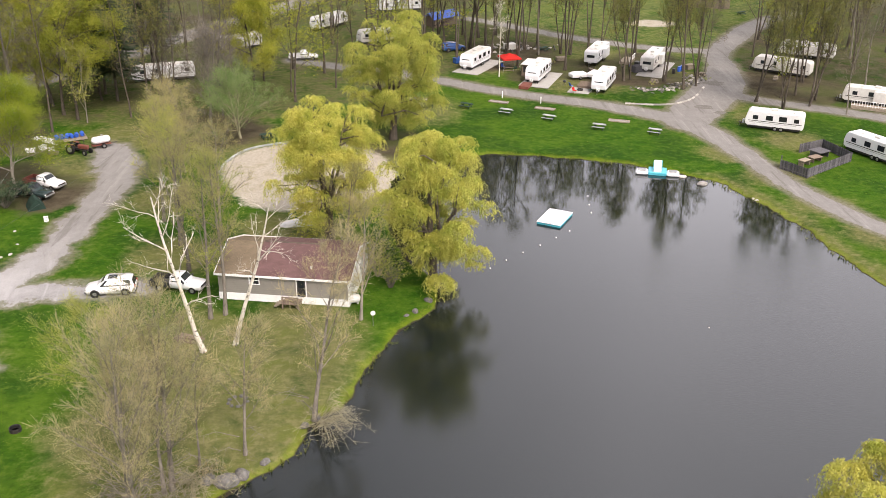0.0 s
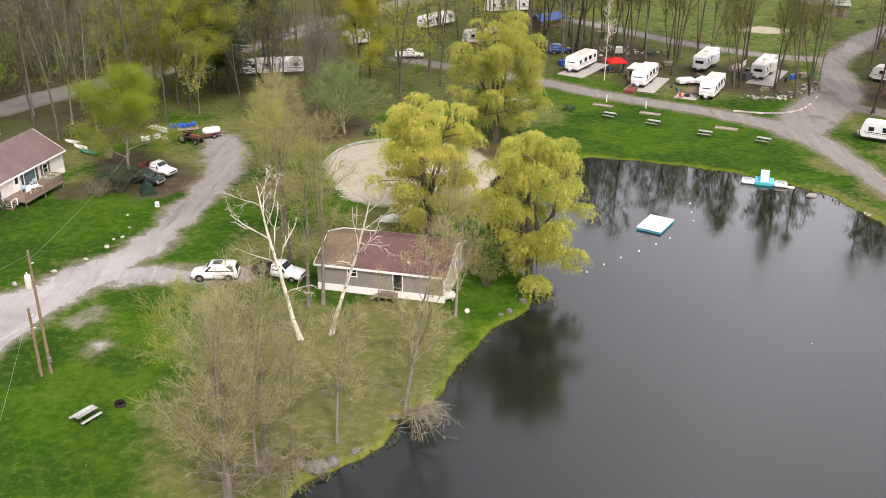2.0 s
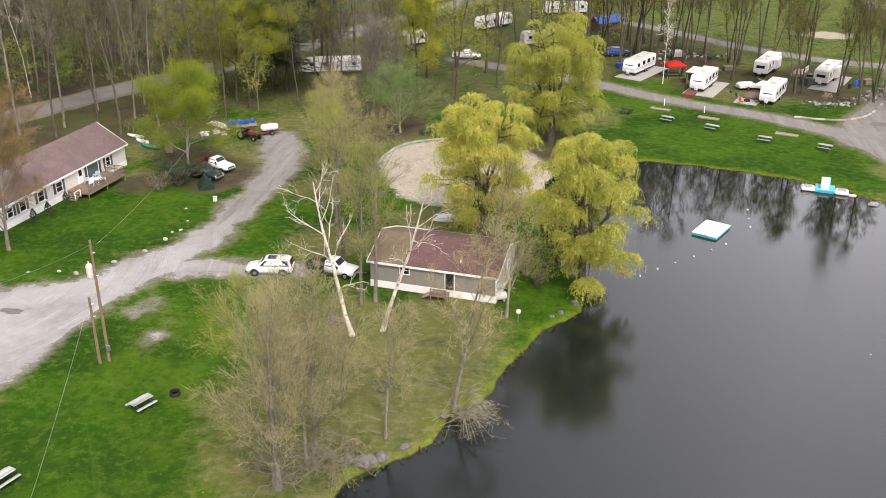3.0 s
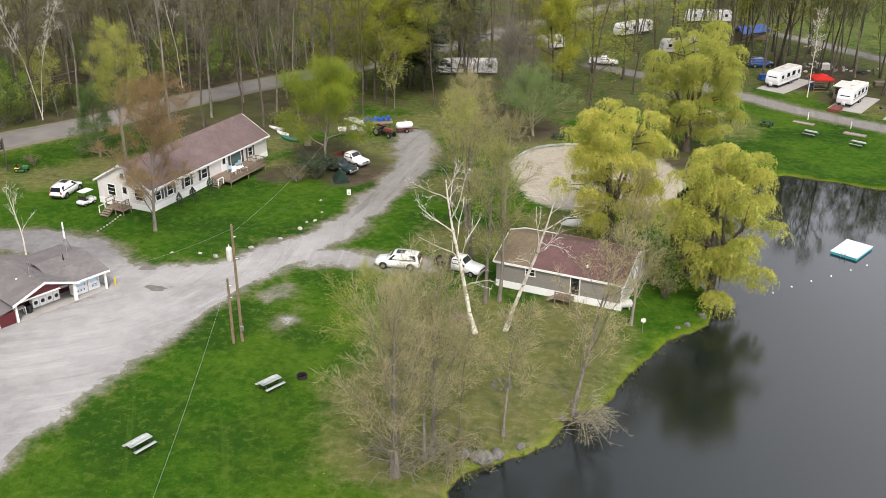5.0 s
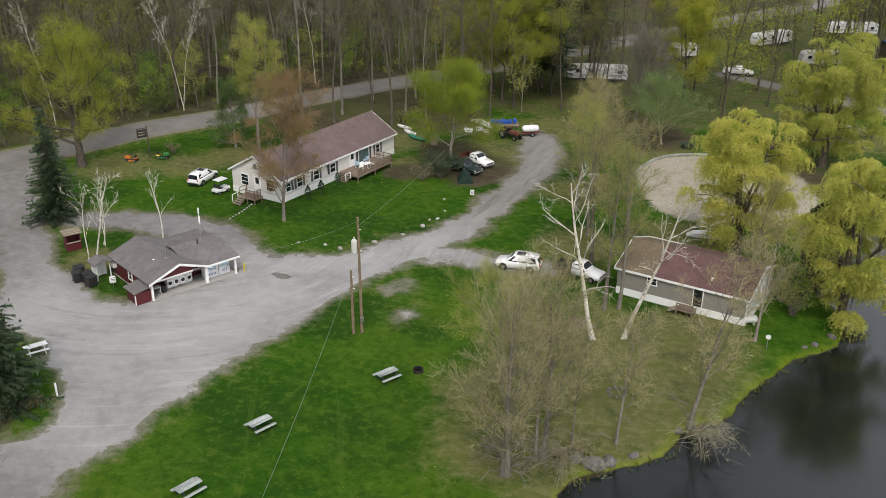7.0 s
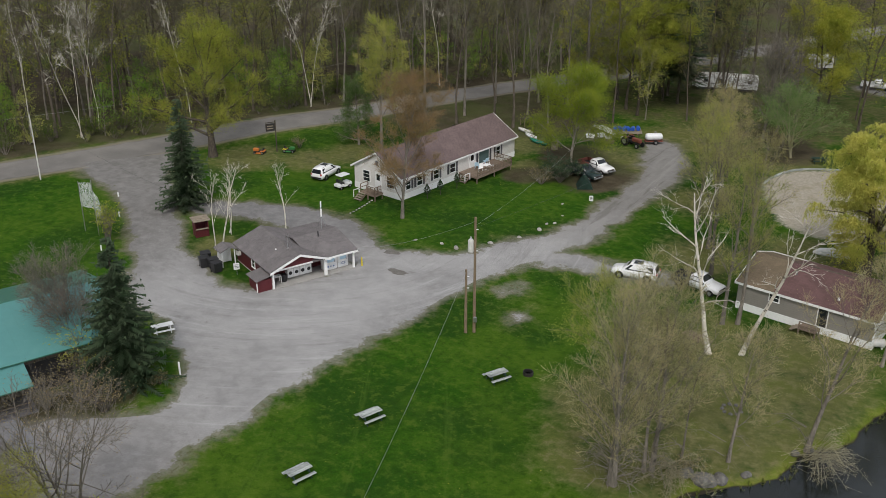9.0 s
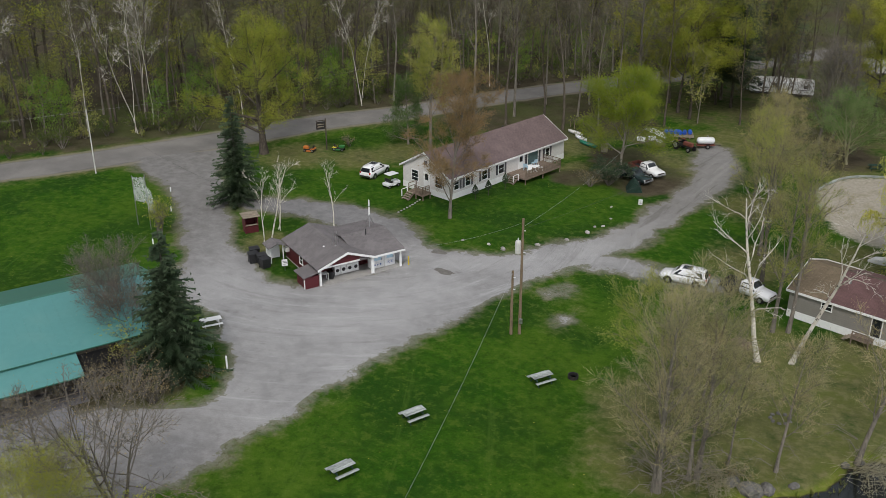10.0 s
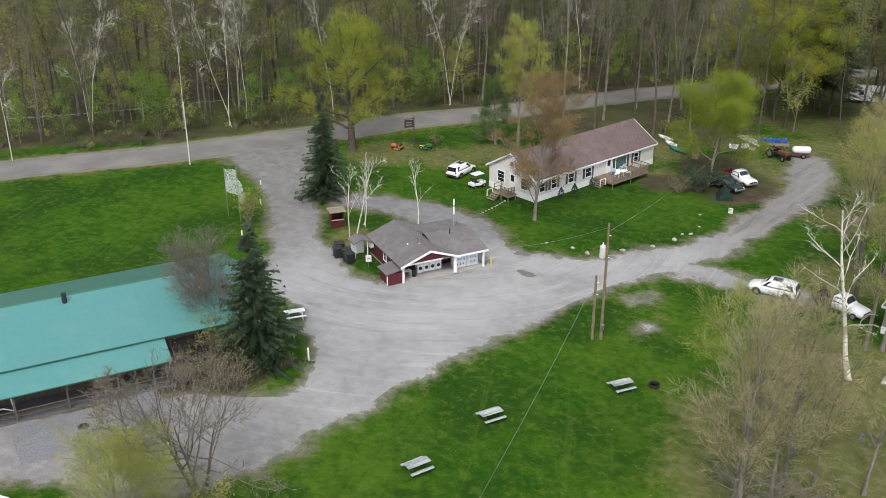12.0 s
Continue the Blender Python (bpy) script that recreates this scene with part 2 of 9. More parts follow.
def ground_material():
    """Spring lawn that gives way to gravel, sand, leaf litter and bare soil by the sheet's own plan fields."""
    m, n, l, b = shader("ground_cover")
    p = n.new("ShaderNodeNewGeometry").outputs["Position"]

    def field(name):
        a = n.new("ShaderNodeAttribute")
        a.attribute_name = name
        return a.outputs["Fac"]

    broad = noised(n, l, p, 0.05, 4.0, 0.6)
    mid = noised(n, l, p, 0.32, 5.0, 0.68)
    tuft = noised(n, l, p, 2.6, 4.0, 0.75)
    blade = noised(n, l, p, 14.0, 2.0, 0.8)
    lawn = mixed(n, l, ranged(n, l, mid, 0.36, 0.64), (0.024, 0.083, 0.006), (0.050, 0.118, 0.010))
    lawn = mixed(n, l, ranged(n, l, broad, 0.42, 0.66, 0.0, 0.6), lawn, (0.082, 0.145, 0.014))
    lawn = mixed(n, l, ranged(n, l, noised(n, l, p, 0.085, 3.0, 0.55), 0.54, 0.38, 0.0, 0.75), lawn, (0.018, 0.058, 0.008))
    clump = noised(n, l, p, 1.1, 5.0, 0.7)
    lawn = mixed(n, l, ranged(n, l, clump, 0.5, 0.64, 0.0, 0.47), lawn, (0.098, 0.155, 0.020))
    lawn = mixed(n, l, ranged(n, l, clump, 0.5, 0.36, 0.0, 0.47), lawn, (0.020, 0.052, 0.006))
    lawn = mixed(n, l, ranged(n, l, tuft, 0.58, 0.72, 0.0, 0.4), lawn, (0.13, 0.155, 0.035))
    # faint wheel arcs across the grass, and scattered dandelions
    xyz = n.new("ShaderNodeSeparateXYZ")
    l.new(p, xyz.inputs[0])
    bend = n.new("ShaderNodeCombineXYZ")
    l.new(maths(n, l, "ADD", xyz.outputs[0], maths(n, l, "MULTIPLY", maths(n, l, "MULTIPLY", xyz.outputs[1], xyz.outputs[1]), 0.006)), bend.inputs[0])
    l.new(maths(n, l, "MULTIPLY", xyz.outputs[1], 0.06), bend.inputs[1])
    arcs = noised(n, l, bend.outputs[0], 0.55, 4.0, 0.7)
    lawn = mixed(n, l, ranged(n, l, arcs, 0.58, 0.70, 0.0, 0.3), lawn, (0.085, 0.15, 0.022))
    fleck = noised(n, l, p, 5.5, 1.0, 0.5)
    where = noised(n, l, p, 0.21, 2.0, 0.5)
    lawn = mixed(n, l, maths(n, l, "MULTIPLY", ranged(n, l, fleck, 0.74, 0.78), ranged(n, l, where, 0.52, 0.62)), lawn, (0.34, 0.34, 0.06))
    # thin grass over last year's leaves
    thin = mixed(n, l, ranged(n, l, mid, 0.35, 0.65), (0.182, 0.160, 0.078), (0.125, 0.142, 0.040))
    thin = mixed(n, l, ranged(n, l, clump, 0.48, 0.64, 0.0, 0.7), thin, (0.205, 0.188, 0.092))
    dry = maths(n, l, "ADD", field("dry"), maths(n, l, "MULTIPLY", maths(n, l, "SUBTRACT", mid, 0.5), 1.5))
    dry = maths(n, l, "ADD", dry, maths(n, l, "MULTIPLY", maths(n, l, "SUBTRACT", clump, 0.5), 0.9))
    col = mixed(n, l, ranged(n, l, dry, 0.25, 1.05), lawn, thin)
    # forest floor
    floor_col = mixed(n, l, ranged(n, l, mid, 0.3, 0.7), (0.056, 0.046, 0.030), (0.105, 0.088, 0.058))
    floor_col = mixed(n, l, ranged(n, l, broad, 0.42, 0.66, 0.0, 0.6), floor_col, (0.085, 0.115, 0.03))
    floor_col = mixed(n, l, ranged(n, l, tuft, 0.5, 0.75, 0.0, 0.5), floor_col, (0.07, 0.055, 0.04))
    litter = maths(n, l, "ADD", field("litter"), maths(n, l, "MULTIPLY", maths(n, l, "SUBTRACT", mid, 0.5), 0.9))
    col = mixed(n, l, ranged(n, l, litter, 0.35, 0.75), col, floor_col)
    # bank of the pond: yellow-green moss and wet mud
    bank = field("bank")
    moss = mixed(n, l, ranged(n, l, tuft, 0.4, 0.7), (0.17, 0.235, 0.015), (0.23, 0.235, 0.045))
    col = mixed(n, l, ranged(n, l, maths(n, l, "ADD", bank, maths(n, l, "MULTIPLY", maths(n, l, "SUBTRACT", mid, 0.5), 2.0)), -1.1, -0.05, 0.0, 0.55), col, moss)
    col = mixed(n, l, ranged(n, l, bank, -0.22, -0.02), col, (0.045, 0.04, 0.028))
    col = mixed(n, l, ranged(n, l, blade, 0.2, 0.8, 0.55, 0.0), col, mixed(n, l, 1.0, col, (0.4, 0.4, 0.4), "MULTIPLY"))
    ragged = maths(n, l, "MULTIPLY", maths(n, l, "SUBTRACT", mid, 0.5), 3.2)
    fringe = maths(n, l, "MULTIPLY", maths(n, l, "SUBTRACT", tuft, 0.5), 2.4)
    ragged = maths(n, l, "ADD", ragged, fringe)
    # sand
    sand = mixed(n, l, ranged(n, l, tuft, 0.3, 0.7), (0.29, 0.26, 0.205), (0.41, 0.375, 0.31))
    sand = mixed(n, l, ranged(n, l, mid, 0.5, 0.75, 0.0, 0.7), sand, (0.24, 0.22, 0.14))
    col = mixed(n, l, ranged(n, l, maths(n, l, "ADD", field("sand"), ragged), -0.5, 0.6), col, sand)
    g_col, grit = gravel_colour(n, l, p)
    soil = mixed(n, l, 0.5, g_col, (0.16, 0.14, 0.085))
    bites = maths(n, l, "MULTIPLY", maths(n, l, "SUBTRACT", noised(n, l, p, 0.16, 3.0, 0.6), 0.52), 2.4)
    campward = maths(n, l, "ADD", xyz.outputs[0], maths(n, l, "MULTIPLY", xyz.outputs[1], 0.6))
    g_in = maths(n, l, "ADD", field("gravel"), maths(n, l, "MULTIPLY", maths(n, l, "ADD", ragged, bites), ranged(n, l, campward, 45.0, 75.0, 1.0, 0.4)))
    col = mixed(n, l, ranged(n, l, g_in, -1.5, -0.15, 0.0, 0.8), col, mixed(n, l, ranged(n, l, tuft, 0.45, 0.62, 0.0, 0.8), soil, (0.085, 0.085, 0.04)))
    col = mixed(n, l, ranged(n, l, g_in, -0.1, 0.14), col, g_col)
    a_col, _ = asphalt_colour(n, l, p)
    a_in = maths(n, l, "ADD", field("tarmac"), maths(n, l, "MULTIPLY", ragged, 0.4))
    col = mixed(n, l, ranged(n, l, a_in, -1.2, -0.4, 0.0, 0.7), col, (0.24, 0.215, 0.17))
    col = mixed(n, l, ranged(n, l, a_in, -0.2, 0.15), col, a_col)
    l.new(col, b.inputs["Base Color"])
    b.inputs["Roughness"].default_value = 0.95
    b.inputs["Specular IOR Level"].default_value = 0.04
    bumped(n, l, b, maths(n, l, "ADD", tuft, maths(n, l, "MULTIPLY", blade, 0.5)), 0.8, 0.10)
    return m


def water_material():
    m, n, l, b = shader("pond_water")
    p = n.new("ShaderNodeNewGeometry").outputs["Position"]
    murk = noised(n, l, p, 0.06, 3.0, 0.5)
    l.new(mixed(n, l, murk, (0.004, 0.007, 0.006), (0.008, 0.012, 0.012)), b.inputs["Base Color"])
    b.inputs["IOR"].default_value = 1.62
    mp = n.new("ShaderNodeMapping")
    mp.inputs["Rotation"].default_value = (0, 0, radians(25))
    mp.inputs["Scale"].default_value = (1.0, 2.2, 1.0)
    l.new(p, mp.inputs["Vector"])
    ripple = noised(n, l, mp.outputs[0], 3.2, 2.0, 0.5)
    xyz = n.new("ShaderNodeSeparateXYZ")
    l.new(p, xyz.inputs[0])
    # a light breeze wrinkles the near half; the far end lies still
    patch = ranged(n, l, noised(n, l, p, 0.05, 2.0, 0.5), 0.42, 0.62, 0.5, 1.5)
    patch = maths(n, l, "MULTIPLY", patch, ranged(n, l, xyz.outputs[1], 88.0, 106.0, 1.0, 0.10))
    l.new(ranged(n, l, xyz.outputs[1], 86.0, 104.0, 0.13, 0.02), b.inputs["Roughness"])
    bumped(n, l, b, maths(n, l, "MULTIPLY", ripple, patch), 0.13, 0.05)
    return m


def shingle_material(name, colour, second):
    m, n, l, b = shader(name)
    co = n.new("ShaderNodeTexCoord").outputs["Object"]
    br = n.new("ShaderNodeTexBrick")
    br.inputs["Scale"].default_value = 1.0
    br.inputs["Brick Width"].default_value, br.inputs["Row Height"].default_value = 0.33, 0.15
    br.inputs["Mortar Size"].default_value = 0.008
    br.inputs["Color1"].default_value, br.inputs["Color2"].default_value = (*colour, 1), (*second, 1)
    br.inputs["Mortar"].default_value = (*(c * 0.5 for c in colour), 1)
    l.new(co, br.inputs["Vector"])
    broad = noised(n, l, co, 0.5, 5.0, 0.7)
    fine = noised(n, l, co, 8.0, 3.0, 0.8)
    col = mixed(n, l, ranged(n, l, broad, 0.4, 0.75, 0.0, 0.45), br.outputs["Color"], tuple(min(1, c * 1.5) for c in colour))
    col = mixed(n, l, ranged(n, l, fine, 0.45, 0.8, 0.0, 0.4), col, tuple(c * 0.6 for c in colour))
    l.new(col, b.inputs["Base Color"])
    b.inputs["Roughness"].default_value = 0.92
    b.inputs["Specular IOR Level"].default_value = 0.15
    bumped(n, l, b, fine, 0.4, 0.02)
    return m


def siding_material(name, colour, pitch=0.2, groove=0.75):
    """Lap siding: level courses in relief, slightly streaked."""
    m, n, l, b = shader(name)
    co = n.new("ShaderNodeTexCoord").outputs["Object"]
    w = n.new("ShaderNodeTexWave")
    w.bands_direction, w.wave_profile = "Z", "SAW"
    w.inputs["Scale"].default_value = 0.314 / pitch
    l.new(co, w.inputs["Vector"])
    streak = noised(n, l, co, 1.2, 4.0, 0.7)
    col = mixed(n, l, ranged(n, l, streak, 0.35, 0.75, 0.0, 0.35), colour, tuple(c * 0.72 for c in colour))
    col = mixed(n, l, ranged(n, l, w.outputs["Fac"], 0.86, 0.98), col, tuple(c * groove for c in colour))
    l.new(col, b.inputs["Base Color"])
    b.inputs["Roughness"].default_value = 0.6
    bumped(n, l, b, w.outputs["Fac"], 0.4, 0.015)
    return m


def birch_material():
    m, n, l, b = shader("birch_bark")
    co = n.new("ShaderNodeTexCoord").outputs["Object"]
    mp = n.new("ShaderNodeMapping")
    mp.inputs["Scale"].default_value = (2.6, 2.6, 3.6)
    l.new(co, mp.inputs["Vector"])
    marks = noised(n, l, mp.outputs[0], 1.0, 4.0, 0.7)
    broad = noised(n, l, co, 0.8, 3.0, 0.6)
    col = mixed(n, l, ranged(n, l, broad, 0.3, 0.7), (0.72, 0.68, 0.60), (0.50, 0.46, 0.39))
    col = mixed(n, l, ranged(n, l, marks, 0.56, 0.64), col, (0.09, 0.08, 0.065))
    l.new(col, b.inputs["Base Color"])
    b.inputs["Roughness"].default_value = 0.7
    bumped(n, l, b, marks, 0.3, 0.02)
    return m


def glass_material(name, colour=(0.02, 0.025, 0.03)):
    m, n, l, b = shader(name)
    co = n.new("ShaderNodeTexCoord").outputs["Object"]
    l.new(mixed(n, l, noised(n, l, co, 1.5), tuple(c * 0.6 for c in colour), colour), b.inputs["Base Color"])
    b.inputs["Roughness"].default_value = 0.05
    return m


def netting_material():
    m, n, l, b = shader("white_netting")
    b.inputs["Base Color"].default_value = (0.75, 0.78, 0.78, 1)
    co = n.new("ShaderNodeTexCoord").outputs["Object"]
    tr = n.new("ShaderNodeBsdfTransparent")
    mx = n.new("ShaderNodeMixShader")
    l.new(ranged(n, l, noised(n, l, co, 1.2, 3.0), 0.3, 0.7, 0.2, 0.38), mx.inputs[0])
    l.new(tr.outputs[0], mx.inputs[1])
    l.new(b.outputs[0], mx.inputs[2])
    l.new(mx.outputs[0], n["Material Output"].inputs["Surface"])
    return m


GRAVEL, TARMAC, GROUND, WATER = gravel_material(), asphalt_material(), ground_material(), water_material()
BARK = plain("grey_brown_bark", (0.168, 0.150, 0.126), 0.95, grain=(5.0, 0.4), stain=(0.7, 0.3), bump=0.5, each=0.3, stretch=(1, 1, 0.25))
BARK_DARK = plain("dark_bark", (0.095, 0.08, 0.064), 0.95, grain=(5.0, 0.4), stain=(0.7, 0.3), bump=0.5, each=0.2, stretch=(1, 1, 0.25))
BARK_PALE = plain("pale_bark", (0.255, 0.235, 0.155), 0.9, grain=(5.0, 0.3), stain=(0.7, 0.4), bump=0.4, each=0.2, stretch=(1, 1, 0.25))
BARK_TAN = plain("tan_bark", (0.255, 0.225, 0.165), 0.9, grain=(5.0, 0.3), stain=(0.7, 0.4), bump=0.4, each=0.15, stretch=(1, 1, 0.25))
BIRCH = birch_material()
L_WILLOW = leafy("willow_leaf", (0.45, 0.455, 0.098), (0.60, 0.57, 0.155))
L_OLIVE = leafy("olive_young_leaf", (0.34, 0.36, 0.08), (0.46, 0.44, 0.13))
L_TAN = leafy("tan_bud", (0.45, 0.39, 0.225), (0.40, 0.35, 0.18))
L_YELLOW = leafy("yellow_green_leaf", (0.35, 0.37, 0.048), (0.47, 0.455, 0.085))
L_LIME = leafy("lime_green_leaf", (0.27, 0.33, 0.034), (0.37, 0.40, 0.05))
L_GREEN = leafy("fresh_green_leaf", (0.17, 0.30, 0.045), (0.28, 0.37, 0.06))
L_RED = leafy("red_brown_bud", (0.32, 0.205, 0.095), (0.30, 0.225, 0.105))
L_BLUE = leafy("grey_green_leaf", (0.19, 0.29, 0.09), (0.28, 0.37, 0.14))
L_NEEDLE = leafy("spruce_needle", (0.044, 0.070, 0.038), (0.080, 0.108, 0.060), through_light=0.1)
L_PINE = leafy("soft_pine_needle", (0.10, 0.165, 0.05), (0.16, 0.225, 0.06), through_light=0.2)
L_DEEP = leafy("deep_green_leaf", (0.085, 0.125, 0.026), (0.15, 0.175, 0.045))
L_SEDGE = leafy("sedge_blade", (0.16, 0.20, 0.03), (0.24, 0.21, 0.08))
L_HAZE = leafy("grey_olive_bud", (0.175, 0.152, 0.108), (0.165, 0.15, 0.085))
L_BUD = leafy("brown_tan_bud", (0.42, 0.36, 0.18), (0.36, 0.325, 0.13))
L_PALE = leafy("pale_grey_bud", (0.31, 0.275, 0.21), (0.27, 0.25, 0.17))
L_MOSS = leafy("mossy_young_leaf", (0.22, 0.225, 0.07), (0.30, 0.285, 0.10))
L_DEAD = leafy("dry_brown_leaf", (0.34, 0.26, 0.14), (0.28, 0.23, 0.12))
DAMP = plain("damp_gravel", (0.15, 0.14, 0.128), 0.95, grain=(6.0, 0.3), stain=(1.5, 0.5), bump=0.3, dirt=(0.24, 0.23, 0.215))
PALE_BLUE = plain("pale_blue_print", (0.42, 0.60, 0.72), 0.5, grain=(3.0, 0.1), stain=(1.0, 0.3), bump=0.0)
PATCH = plain("patched_tarmac", (0.19, 0.19, 0.198), 0.9, grain=(7.0, 0.3), stain=(0.4, 0.5), bump=0.2, dirt=(0.13, 0.13, 0.13))
ROOF_BROWN = shingle_material("brown_shingles", (0.160, 0.118, 0.114), (0.138, 0.102, 0.099))
ROOF_GREY = shingle_material("grey_shingles", (0.175, 0.16, 0.16), (0.14, 0.13, 0.13))
ROOF_RED = shingle_material("faded_red_shingles", (0.135, 0.078, 0.076), (0.11, 0.066, 0.064))
ROOF_TAN = shingle_material("mossy_brown_shingles", (0.165, 0.128, 0.088), (0.135, 0.108, 0.072))
SIDING = siding_material("pale_grey_siding", (0.68, 0.655, 0.63))
SIDING_TAUPE = siding_material("taupe_siding", (0.24, 0.225, 0.20))
RED_WOOD = siding_material("dark_red_boards", (0.098, 0.012, 0.017), 0.25, 0.6)
WHITE = plain("white_paint", (0.80, 0.80, 0.79), 0.5, grain=(4.0, 0.05), stain=(0.9, 0.25), bump=0.05, dirt=(0.5, 0.48, 0.44))
GEL = plain("white_fibreglass", (0.72, 0.73, 0.745), 0.3, grain=(3.0, 0.04), stain=(0.6, 0.22), bump=0.02, dirt=(0.55, 0.53, 0.49))
GEL_OLD = plain("weathered_white_metal", (0.60, 0.59, 0.56), 0.45, grain=(3.0, 0.08), stain=(0.7, 0.5), bump=0.05, dirt=(0.34, 0.33, 0.29))
CAR_WHITE = plain("white_car_paint", (0.80, 0.80, 0.80), 0.18, grain=(3.0, 0.02), stain=(1.0, 0.1), bump=0.0)
CAR_DARK = plain("dark_green_car_paint", (0.02, 0.035, 0.035), 0.2, grain=(3.0, 0.05), stain=(1.0, 0.2), bump=0.0)
CAR_BLUE = plain("blue_car_paint", (0.03, 0.09, 0.30), 0.25, grain=(3.0, 0.05), stain=(1.0, 0.2), bump=0.0)
GLASS = glass_material("dark_glass")
PANE = glass_material("teal_window_glass", (0.10, 0.16, 0.16))
RUBBER = plain("black_rubber", (0.018, 0.018, 0.018), 0.8, bump=0.1)
STEEL = plain("grey_steel", (0.38, 0.38, 0.38), 0.4, 0.8, bump=0.03)
IRON = plain("dark_iron", (0.035, 0.033, 0.032), 0.6, 0.4, grain=(8.0, 0.4), bump=0.2, dirt=(0.12, 0.06, 0.03))
BLACK = plain("black_plastic", (0.02, 0.02, 0.022), 0.5, bump=0.05)
WOOD = plain("weathered_wood", (0.26, 0.22, 0.17), 0.9, grain=(8.0, 0.3), stain=(1.0, 0.4), bump=0.3, each=0.15, stretch=(0.3, 1, 1))
WOOD_DECK = plain("brown_deck_wood", (0.205, 0.158, 0.122), 0.85, grain=(8.0, 0.3), stain=(1.0, 0.4), bump=0.3, each=0.15, stretch=(0.3, 1, 1))
WOOD_PALE = plain("bleached_table_wood", (0.34, 0.365, 0.35), 0.85, grain=(9.0, 0.3), stain=(2.4, 0.95), bump=0.3, dirt=(0.12, 0.15, 0.125), each=0.2, stretch=(0.4, 1, 1))
WOOD_GREEN = plain("dark_green_stain", (0.028, 0.055, 0.042), 0.8, grain=(9.0, 0.3), stain=(1.6, 0.5), bump=0.3, each=0.2)
WOOD_POLE = plain("utility_pole_wood", (0.20, 0.15, 0.10), 0.9, grain=(9.0, 0.3), stain=(0.6, 0.5), bump=0.3, stretch=(1, 1, 0.15))
GREY_BOARD = plain("grey_weathered_boards", (0.10, 0.097, 0.104), 0.9, grain=(9.0, 0.3), stain=(1.3, 0.5), bump=0.3, each=0.3)
TEAL_ROOF = plain("teal_painted_metal", (0.080, 0.235, 0.225), 0.42, 0.0, grain=(2.0, 0.04), stain=(0.25, 0.3), bump=0.02, dirt=(0.16, 0.30, 0.27))
TEAL_DARK = plain("deep_teal_painted_metal", (0.035, 0.135, 0.095), 0.5, 0.0, grain=(2.0, 0.04), stain=(0.25, 0.3), bump=0.02)
AQUA = plain("aqua_painted_plastic", (0.06, 0.42, 0.52), 0.4, grain=(4.0, 0.1), stain=(1.0, 0.3), bump=0.03)
BLUE = plain("blue_plastic", (0.02, 0.09, 0.42), 0.4, grain=(4.0, 0.1), stain=(1.0, 0.3), bump=0.03, each=0.25)
RED = plain("red_canvas", (0.45, 0.025, 0.02), 0.8, grain=(4.0, 0.15), stain=(1.0, 0.3), bump=0.1)
RUST = plain("rusty_red_paint", (0.16, 0.045, 0.03), 0.7, grain=(6.0, 0.3), stain=(1.5, 0.5), bump=0.1, dirt=(0.10, 0.06, 0.04))
YELLOW = plain("yellow_paint", (0.62, 0.50, 0.03), 0.5, grain=(4.0, 0.1), stain=(1.0, 0.2), bump=0.03)
ORANGE = plain("orange_paint", (0.50, 0.16, 0.03), 0.45, grain=(4.0, 0.1), stain=(1.0, 0.2), bump=0.03)
GREEN_PAINT = plain("green_enamel", (0.03, 0.16, 0.04), 0.4, grain=(4.0, 0.1), stain=(1.0, 0.2), bump=0.03)
GREEN_HULL = plain("green_plastic_hull", (0.02, 0.20, 0.13), 0.4, grain=(4.0, 0.1), stain=(1.0, 0.2), bump=0.03)
CONCRETE = plain("pale_concrete", (0.36, 0.35, 0.33), 0.9, grain=(6.0, 0.15), stain=(0.7, 0.45), bump=0.2)
STONE = plain("pale_field_stone", (0.36, 0.34, 0.31), 0.9, grain=(5.0, 0.3), stain=(1.2, 0.4), bump=0.5, each=0.3)
ROCK = plain("grey_boulder_rock", (0.135, 0.13, 0.122), 0.95, grain=(3.0, 0.4), stain=(0.8, 0.5), bump=0.8, dirt=(0.10, 0.11, 0.06))
NETTING = netting_material()


